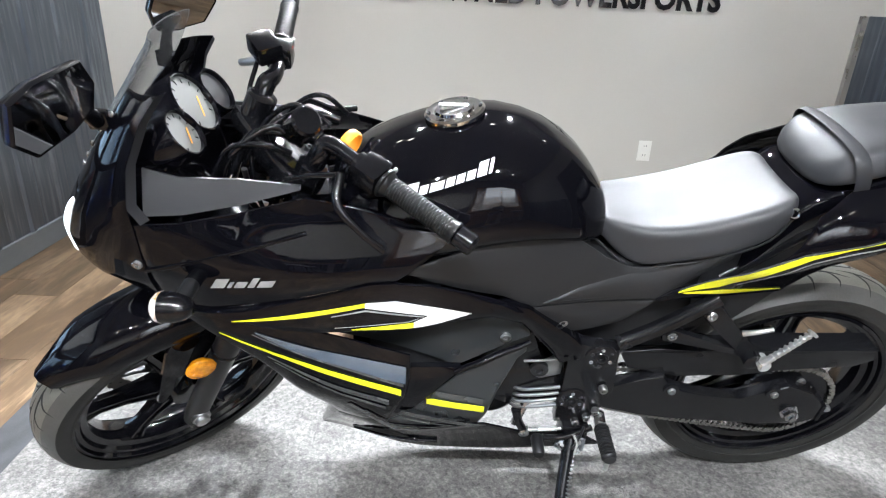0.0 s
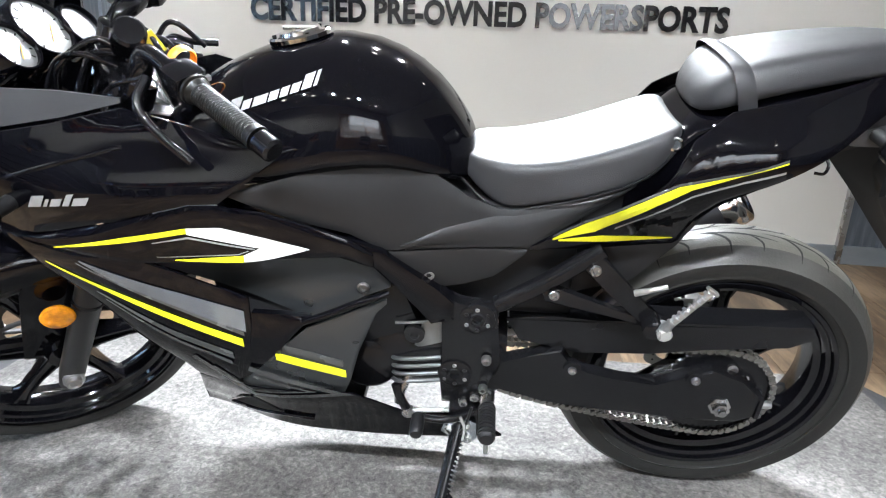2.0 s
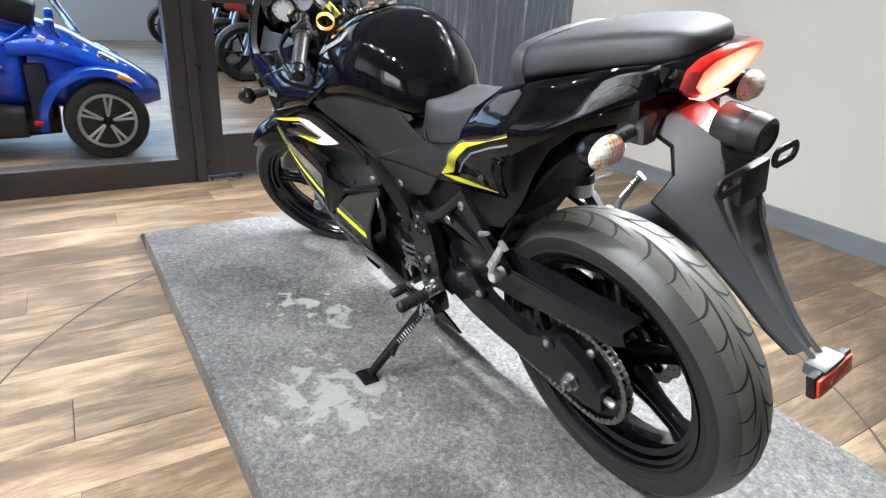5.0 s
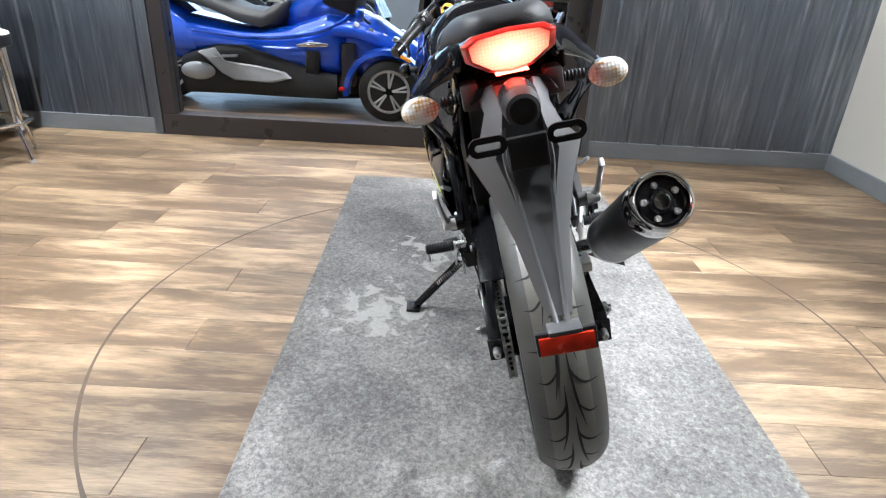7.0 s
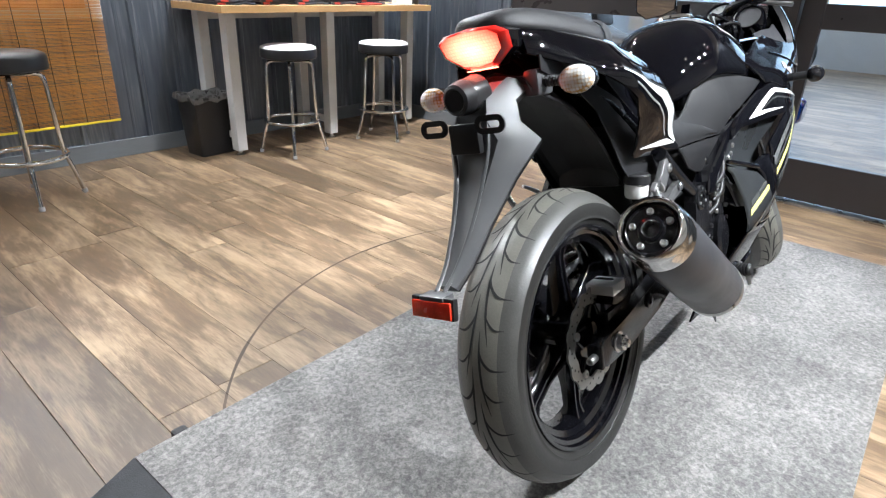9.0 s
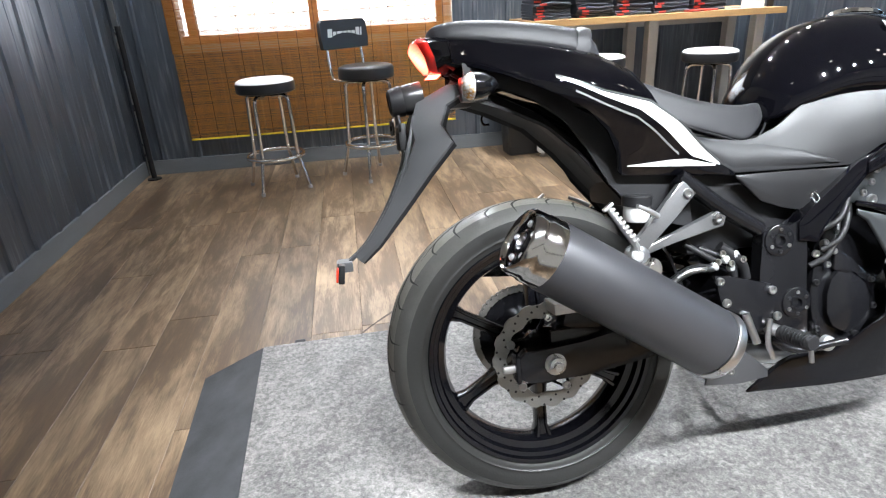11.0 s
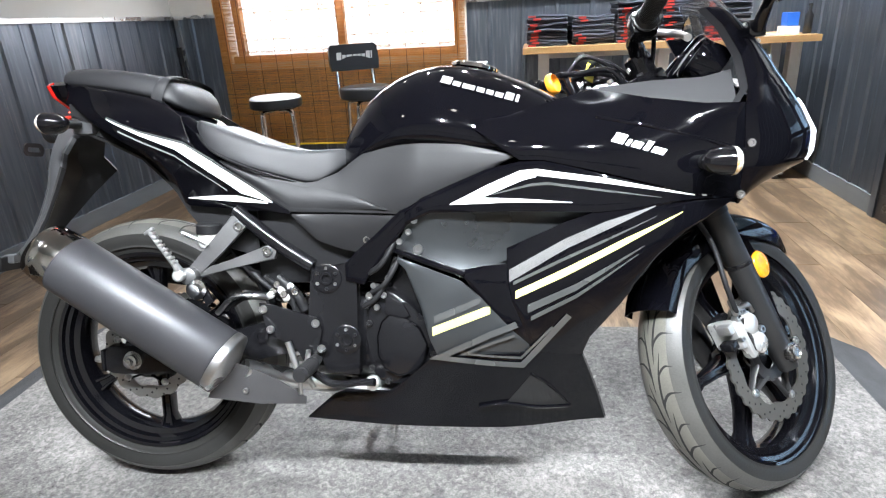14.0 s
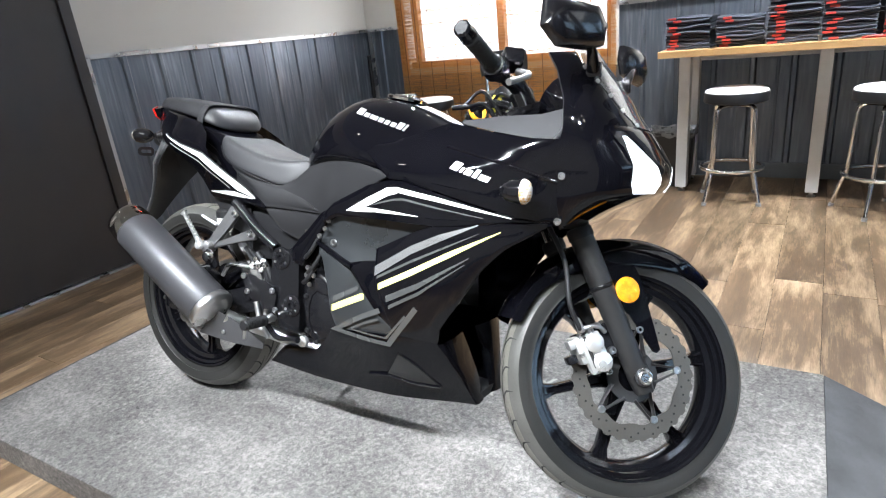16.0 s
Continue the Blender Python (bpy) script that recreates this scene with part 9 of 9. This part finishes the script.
def trike():
    """A blue three-wheeled touring roadster, nose towards +y."""
    t = tagged(empty("three_wheeler", pose(-2.985, 0.07, 0) @ Matrix.Scale(0.84, 4)), "metallic blue three-wheeled roadster with black seat", "trike")
    R = 0.262

    def tw(x, y, w, r, name):
        g = empty(name, None, t)
        bm = bmesh.new()
        turned(bm, (x - w / 2, y, r), (1, 0, 0), [(0.0, r * 0.66), (0.004, r * 0.72), (0.0, r * 0.86), (0.012, r * 0.96), (0.035, r), (w - 0.035, r), (w - 0.012, r * 0.96), (w, r * 0.86), (w - 0.004, r * 0.72), (w, r * 0.66)], 40)
        part("tyre", bm, M_TYRE, g, "black car-type tyre", smooth=40)
        bm = bmesh.new()
        xo = x + w / 2
        for s in (1, -1):
            turned(bm, (x + s * w / 2, y, r), (s, 0, 0), [(-0.03, r * 0.57), (-0.004, r * 0.60), (0.008, r * 0.63), (0.010, r * 0.68), (0.0, r * 0.7)], 40, (True, False))
        part("rim", bm, M_ALU, g, "bright alloy rim", smooth=40)
        for k in range(5):
            a = k * math.tau / 5 + 0.2
            for o in (-0.13, 0.13):
                bm = bmesh.new()
                u = Vector((0, math.cos(a + o), math.sin(a + o)))
                u0 = Vector((0, math.cos(a + o * 0.6), math.sin(a + o * 0.6)))
                c = Vector((xo - 0.006, y, r))
                tube(bm, [c + u0 * r * 0.12, c + u * r * 0.66], [0.010, 0.013], 8, 2)
                part("spoke", bm, M_ALU, g, "bright alloy spoke", smooth=60)
        bm = bmesh.new()
        turned(bm, (xo - 0.02, y, r), (1, 0, 0), [(0, 0.05), (0.02, 0.045), (0.024, 0)], 20)
        part("hub_cap", bm, M_FRAME, g, smooth=40)
        return g
    tw(0.53, 0.52, 0.15, R, "front_wheel")
    tw(-0.53, 0.52, 0.15, R, "front_wheel")
    tw(0.0, -1.62, 0.22, 0.30, "rear_wheel")
    for s in (1, -1):
        bm = bmesh.new()
        rows = []
        for k in range(19):
            a = radians(42 + 146 * k / 18)
            rr = 0.322 + 0.075 * k / 18
            hw = 0.10 - 0.02 * abs(k - 9) / 9
            c = Vector((s * 0.54, 0.52, R))
            u = Vector((0, math.cos(a), math.sin(a)))
            rows.append([c + u * (rr - 0.045) + Vector((-hw, 0, 0)), c + u * (rr - 0.004) + Vector((-hw * 0.9, 0, 0)), c + u * (rr + 0.01), c + u * (rr - 0.004) + Vector((hw * 0.9, 0, 0)), c + u * (rr - 0.045) + Vector((hw, 0, 0)), c + u * (rr - 0.05) + Vector((hw * 0.9, 0, 0)), c + u * (rr - 0.012), c + u * (rr - 0.05) + Vector((-hw * 0.9, 0, 0))])
        rings(bm, rows)
        f = part("wheel_fender", bm, M_BLUE, t, "blue wheel fender", smooth=50)
        bm = bmesh.new()
        box(bm, (s * 0.60, 0.66, 0.545), (0.07, 0.10, 0.03), Matrix.Rotation(radians(-25), 3, "X"), 0.012)
        part("fender_marker", bm, M_AMBER, f, "amber fender marker", smooth=40)
        bm = bmesh.new()
        box(bm, (s * 0.635, 0.125, 0.275), (0.03, 0.05, 0.03), bevel=0.008)
        part("fender_reflector", bm, M_RED, f)

    def body(name, secs, material, label, n=28):
        bm = bmesh.new()
        loft(bm, [[(x, y, z) for x, z in [(w * px, z0 + (z1 - z0) * pz) for px, pz in ((0.0, 1.0), (0.55, 0.97), (0.88, 0.75), (1.0, 0.42), (0.85, 0.08), (0.4, 0.0), (-0.4, 0.0), (-0.85, 0.08), (-1.0, 0.42), (-0.88, 0.75), (-0.55, 0.97))]] for y, w, z0, z1 in secs], n)
        return part(name, bm, material, t, label, smooth=60)
    body("nose", ((0.12, 0.36, 0.34, 0.90), (0.35, 0.40, 0.27, 0.82), (0.55, 0.36, 0.26, 0.70), (0.75, 0.28, 0.27, 0.58), (0.92, 0.16, 0.30, 0.46)), M_BLUE, "blue nose panel")
    body("side_body", ((-1.3, 0.36, 0.44, 0.78), (-0.8, 0.41, 0.42, 0.70), (-0.4, 0.43, 0.37, 0.72), (-0.05, 0.44, 0.32, 0.86), (0.06, 0.43, 0.32, 0.84), (0.10, 0.38, 0.34, 0.80)), M_BLUE, "blue side body")
    body("tank_hump", ((-0.45, 0.13, 0.70, 0.88), (-0.25, 0.20, 0.70, 1.02), (0.0, 0.25, 0.70, 1.06), (0.2, 0.24, 0.68, 0.98)), M_BLUE, "blue tank hump")
    body("trunk", ((-2.1, 0.30, 0.42, 0.86), (-1.9, 0.38, 0.38, 0.92), (-1.5, 0.41, 0.38, 0.90), (-1.2, 0.36, 0.40, 0.72)), M_BLUE, "blue rear trunk")
    body("under_body", ((-1.4, 0.28, 0.14, 0.42), (-0.8, 0.42, 0.13, 0.38), (0.0, 0.45, 0.12, 0.36), (0.24, 0.42, 0.13, 0.34)), M_MATTE, "black lower body")
    for s in (1, -1):
        bm = bmesh.new()
        box(bm, (s * 0.44, -0.16, 0.45), (0.03, 0.12, 0.19), Matrix.Rotation(radians(-4), 3, "X"), 0.012)
        part("side_vent", bm, M_MATTE, t, "black side vent", smooth=40)
        bm = bmesh.new()
        foot = [(-1.14, 0.50), (-1.00, 0.535), (-0.92, 0.43), (-0.62, 0.40), (-0.40, 0.36), (-0.34, 0.31), (-0.50, 0.265), (-0.84, 0.275), (-0.95, 0.33), (-1.06, 0.44)]
        rings(bm, [[(s * (0.44 + d), -0.74 + (y + 0.74) * f, 0.37 + (z - 0.37) * f) for y, z in foot] for d, f in ((0.0, 1.0), (0.055, 0.98), (0.07, 0.88))])
        part("footboard", bm, M_GREYCAST, t, "grey cast footboard", smooth=40)
        bm = bmesh.new()
        turned(bm, (s * 0.42, -1.16, 0.335), (s, 0, 0), [(0, 0.11), (0.05, 0.105), (0.075, 0.07), (0.08, 0)], 28)
        bmesh.ops.transform(bm, matrix=Matrix.Translation((0, -1.16, 0.335)) @ Matrix.Diagonal((1, 1.4, 0.72, 1)) @ Matrix.Translation((0, 1.16, -0.335)), verts=bm.verts)
        part("side_cap", bm, M_GREYCAST, t, "grey oval side cap", smooth=50)
        bm = bmesh.new()
        box(bm, (s * 0.50, -0.90, 0.475), (0.05, 0.22, 0.02), Matrix.Rotation(radians(4), 3, "X"), 0.006)
        part("foot_bar", bm, M_STEEL, t, "steel foot bar", smooth=40)
        # solid black box put in for the shaded gap behind the fender
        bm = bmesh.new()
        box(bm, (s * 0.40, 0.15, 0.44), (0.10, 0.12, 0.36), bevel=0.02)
        part("wheel_arch", bm, M_MATTE, t, "black box for the shade behind the fender", smooth=40)
        # dark arch over the footboard, intake with a bright grille, fairing creases
        bm = bmesh.new()
        loft(bm, [[(s * (0.40 + d), y, z) for d, z in ((0, 0.14), (0.05, 0.15), (0.062, 0.24), (0.052, h - 0.03), (0.03, h), (0, h))] for y, h in ((-1.3, 0.44), (-1.0, 0.54), (-0.75, 0.55), (-0.45, 0.46), (-0.2, 0.38), (0.05, 0.33))], 18)
        part("arch_cover", bm, M_MATTE, t, "dark arched side cover", smooth=50)
        bm = bmesh.new()
        tube(bm, [(s * 0.445, -0.29, 0.585), (s * 0.46, -0.16, 0.60), (s * 0.44, -0.02, 0.60)], [0.012, 0.028, 0.012], 8, 4)
        part("bright_grille", bm, M_CHROME, t, "bright intake trim", smooth=60)
        bm = bmesh.new()
        tube(bm, [(s * 0.40, -1.2, 0.66), (s * 0.43, -0.7, 0.63), (s * 0.44, -0.3, 0.66), (s * 0.42, 0.0, 0.74), (s * 0.36, 0.15, 0.84)], [0.012, 0.02, 0.022, 0.02, 0.01], 10, 6)
        part("body_crease", bm, M_BLUE, t, "blue moulded crease", smooth=60)
        bm = bmesh.new()
        loft(bm, [[(s * (0.36 + d), y, z + h) for d, z in ((0, 0), (0.07, 0.01), (0.09, 0.05), (0.06, 0.10), (0, 0.12))] for y, h in ((0.02, 0.66), (0.2, 0.66), (0.4, 0.60), (0.58, 0.53), (0.70, 0.48))], 16)
        part("cheek_panel", bm, M_BLUE, t, "blue cheek panel", smooth=50)
        for k in range(4):
            bm = bmesh.new()
            box(bm, (s * (0.40 - 0.02 * k), 0.22 + 0.12 * k, 0.775 - 0.045 * k), (0.05, 0.05, 0.035), Matrix.Rotation(radians(-30), 3, "X"), 0.014)
            part("lamp_cell", bm, M_CHROME if k % 2 else M_WHITE, t, "bright lamp cell", smooth=50)
        bm = bmesh.new()
        tube(bm, [(s * 0.32, 0.32, 0.78), (s * 0.46, 0.30, 0.82), (s * 0.52, 0.28, 0.84)], 0.012, 8, 3)
        part("mirror_stem", bm, M_MATTE, t, smooth=60)
        bm = bmesh.new()
        box(bm, (s * 0.58, 0.28, 0.86), (0.14, 0.06, 0.10), bevel=0.025)
        part("mirror_housing", bm, M_BLUE, t, "blue mirror housing", smooth=50)
        bm = bmesh.new()
        box(bm, (s * 0.33, 0.58, 0.63), (0.16, 0.14, 0.07), Matrix.Rotation(radians(-30), 3, "X"), 0.025)
        part("headlight", bm, M_CHROME, t, "bright headlight", smooth=50)
    bm = bmesh.new()
    loft(bm, [[(w * px, y, z + h * pz) for px, pz in ((0, 1), (0.8, 0.85), (1, 0.4), (0.85, 0), (-0.85, 0), (-1, 0.4), (-0.8, 0.85))] for y, w, z, h in ((-1.5, 0.24, 0.90, 0.14), (-1.25, 0.30, 0.87, 0.14), (-1.05, 0.31, 0.82, 0.12), (-0.85, 0.32, 0.74, 0.12), (-0.62, 0.32, 0.68, 0.17), (-0.5, 0.27, 0.71, 0.22), (-0.42, 0.16, 0.78, 0.18))], 22)
    part("saddle", bm, M_SEAT, t, "black stepped saddle", smooth=60)
    bm = bmesh.new()
    box(bm, (0, -0.98, 0.99), (0.34, 0.07, 0.16), Matrix.Rotation(radians(15), 3, "X"), 0.03)
    part("rider_backrest", bm, M_SEAT, t, "black backrest", smooth=50)
    bm = bmesh.new()
    tube(bm, [(-0.42, -0.12, 1.08), (-0.3, 0.0, 1.12), (0, 0.1, 1.11), (0.3, 0.0, 1.12), (0.42, -0.12, 1.08)], 0.014, 10, 5)
    part("handlebar", bm, M_FRAME, t, smooth=60)
    bm = bmesh.new()
    loft(bm, [[(w * px, y + 0.05 * abs(px), z) for px in (-1, -0.6, 0, 0.6, 1)] + [(w * px, y + 0.05 * abs(px) + 0.006, z) for px in (1, 0.6, 0, -0.6, -1)] for y, z, w in ((0.40, 0.80, 0.30), (0.30, 0.98, 0.28), (0.20, 1.18, 0.22))], 20)
    sc = part("windshield", bm, M_SCREEN, t, "smoked windshield", smooth=60)
    bm = bmesh.new()
    box(bm, (0, 0.06, 0.95), (0.62, 0.30, 0.16), Matrix.Rotation(radians(-18), 3, "X"), 0.05)
    part("dash", bm, M_MATTE, t, "black dash", smooth=50)
    bm = bmesh.new()
    box(bm, (0.33, -0.48, 1.01), (0.004, 0.13, 0.19))
    part("price_tag", bm, M_WHITE, t, "blank white price tag")
    return t


trike()


def parked_bike(x, y, turn, paint, label):
    """A plain street motorcycle of the far row."""
    b = tagged(empty("parked_motorcycle", pose(x, y, 0, 0, 0, turn) @ pose(0, 0, 0, -9, 0, 0)), label, "motorcycle", "parked motorcycles next door")
    for wx in (0.0, 1.4):
        bm = bmesh.new()
        hoop(bm, Vector((wx, 0, 0.3)), [(-0.05, 0.22), (-0.06, 0.27), (-0.03, 0.3), (0.03, 0.3), (0.06, 0.27), (0.05, 0.22), (0, 0.2)], 28, True)
        w = part("wheel", bm, M_TYRE, b, smooth=50)
        bm = bmesh.new()
        for k in range(5):
            a = k * math.tau / 5
            cyl(bm, (wx + 0.03 * math.cos(a), 0, 0.3 + 0.03 * math.sin(a)), (wx + 0.21 * math.cos(a), 0, 0.3 + 0.21 * math.sin(a)), 0.014, n=6)
        part("spoke_set", bm, M_WHEEL, w)
    bm = bmesh.new()
    loft(bm, [sym(q, h) for q, h in ((0.45, [(0, 0.8), (0.07, 0.79), (0.08, 0.72), (0, 0.7)]), (0.65, [(0, 0.97), (0.13, 0.92), (0.14, 0.78), (0, 0.72)]), (0.85, [(0, 0.96), (0.12, 0.92), (0.13, 0.78), (0, 0.74)]), (1.0, [(0, 0.86), (0.07, 0.84), (0.08, 0.78), (0, 0.76)]))], 20)
    part("tank", bm, paint, b, smooth=60)
    bm = bmesh.new()
    loft(bm, [sym(q, h) for q, h in ((-0.25, [(0, 0.92), (0.05, 0.91), (0.05, 0.86), (0, 0.85)]), (0.1, [(0, 0.84), (0.11, 0.83), (0.11, 0.77), (0, 0.75)]), (0.48, [(0, 0.8), (0.09, 0.79), (0.09, 0.74), (0, 0.72)]))], 16)
    part("saddle", bm, M_SEAT, b, smooth=60)
    bm = bmesh.new()
    box(bm, (0.62, 0, 0.48), (0.42, 0.28, 0.38), bevel=0.06)
    part("engine", bm, M_FRAME, b, smooth=40)
    bm = bmesh.new()
    loft(bm, [sym(q, h) for q, h in ((0.95, [(0, 0.9), (0.18, 0.85), (0.2, 0.65), (0, 0.55)]), (1.2, [(0, 1.05), (0.17, 0.95), (0.16, 0.7), (0, 0.62)]), (1.38, [(0, 0.86), (0.07, 0.83), (0.08, 0.74), (0, 0.7)]))], 18)
    part("fairing", bm, paint, b, smooth=60)
    bm = bmesh.new()
    tube(bm, [(1.0, -0.36, 1.0), (1.1, -0.2, 1.02), (1.15, 0, 1.0), (1.1, 0.2, 1.02), (1.0, 0.36, 1.0)], 0.014, 8, 4)
    part("handlebar", bm, M_FRAME, b, smooth=60)
    for s in (-1, 1):
        bm = bmesh.new()
        cyl(bm, (1.4, s * 0.09, 0.3), (1.17, s * 0.09, 0.95), 0.024, n=10)
        part("fork_leg", bm, M_STEEL, b, smooth=60)
    return b


paints = [(M_BLACK, "black"), (M_REDBIKE, "red"), (M_BLACK, "black"), (M_YELBIKE, "yellow"), (M_BLACK, "black"), (M_REDBIKE, "red"), (M_BLUE, "blue")]
for k, (pm, cn) in enumerate(paints[:6]):
    parked_bike(-5.2 - 0.72 * k, 3.38 - 0.04 * k, -94, pm, cn + " street motorcycle parked in the showroom row")
for k, (pm, cn) in enumerate(paints[:4]):
    parked_bike(-6.2 - 0.75 * k, -1.7, 70, pm, cn + " street motorcycle parked across the showroom")

# ---- display platform ----
plat = tagged(empty("display_platform", pose(0.21, 1.147, 0, 0, 0, 1.5)), "low grey carpeted display platform with ramped ends", "platform")
PH = 0.0865
bm = bmesh.new()
plate(bm, [(-1.22, 0.0), (1.21, 0.0), (1.21, PH), (-1.22, PH)], -0.61, 0.61, 0.003)
part("carpet_deck", bm, M_CARPET, plat, "worn heathered grey carpet top")
for s, x0, x1 in ((-1, -1.2215, -1.41), (1, 1.2115, 1.40)):
    bm = bmesh.new()
    plate(bm, [(x0, 0.0), (x1, 0.0), (x1, 0.004), (x0, PH - 0.001)], -0.609, 0.609, 0.0015)
    part("end_ramp", bm, M_RAMP, plat, "dark carpeted end ramp")
bm = bmesh.new()
box(bm, (1.10, -0.622, 0.068), (0.036, 0.03, 0.03), bevel=0.008)
part("edge_bumper", bm, M_MATTE, plat, "small black rubber bumper")

# ---- floor planks, the last and most numerous pieces ----
PW, PL = 0.177, 1.22
prng = random.Random(11)


def plank_mesh(length):
    bm = bmesh.new()
    w, l = PW / 2 - 0.0007, length / 2 - 0.0007
    rings(bm, [[(-w, -l, -0.004), (w, -l, -0.004), (w, l, -0.004), (-w, l, -0.004)], [(-w, -l, -0.0006), (w, -l, -0.0006), (w, l, -0.0006), (-w, l, -0.0006)], [(-w + 0.0012, -l + 0.0012, 0), (w - 0.0012, -l + 0.0012, 0), (w - 0.0012, l - 0.0012, 0), (-w + 0.0012, l - 0.0012, 0)]], True, (False, True))
    me = bpy.data.meshes.new("plank")
    bmesh.ops.recalc_face_normals(bm, faces=bm.faces)
    bm.to_mesh(me)
    bm.free()
    me.materials.append(M_WOOD)
    return me


PLANK = {}
col0 = math.floor((XF - 0.513) / PW) + 1
for c in range(col0 - 1, math.ceil((XR - 0.513) / PW) + 1):
    x0, x1 = max(0.513 + c * PW - PW / 2, XF), min(0.513 + c * PW + PW / 2, XR)
    if x1 - x0 < PW * 0.3:
        continue
    y = YW - prng.uniform(0.0, PL)
    while y < YB:
        a, b = max(y, YW), min(y + PL, YB)
        y += PL
        if b - a < 0.04:
            continue
        key = round(b - a, 3)
        if key not in PLANK:
            PLANK[key] = plank_mesh(b - a)
        ob = new("plank", PLANK[key])
        ob.parent = floor
        ob.location = ((x0 + x1) / 2, (a + b) / 2, 0)
        ob.scale = ((x1 - x0) / PW, 1, 1)
# showroom floor beyond the glass: the same planks, joined
verts, faces = [], []
x = XF - 0.001
while x > -9.5:
    y = -6.0 - prng.uniform(0, PL)
    while y < 7.0:
        a, b = max(y, -6.0), min(y + PL, 7.0)
        if b - a > 0.05:
            n0 = len(verts)
            verts += [(x - PW + 0.001, a + 0.001, 0), (x - 0.001, a + 0.001, 0), (x - 0.001, b - 0.001, 0), (x - PW + 0.001, b - 0.001, 0)]
            faces.append((n0, n0 + 1, n0 + 2, n0 + 3))
        y += PL
    x -= PW
me = bpy.data.meshes.new("showroom_planks")
me.from_pydata(verts, [], faces)
me.materials.append(M_WOOD)
sp_ = new("showroom_planks", me)
sp_.parent = floor
sp_["kind"] = "stuff"
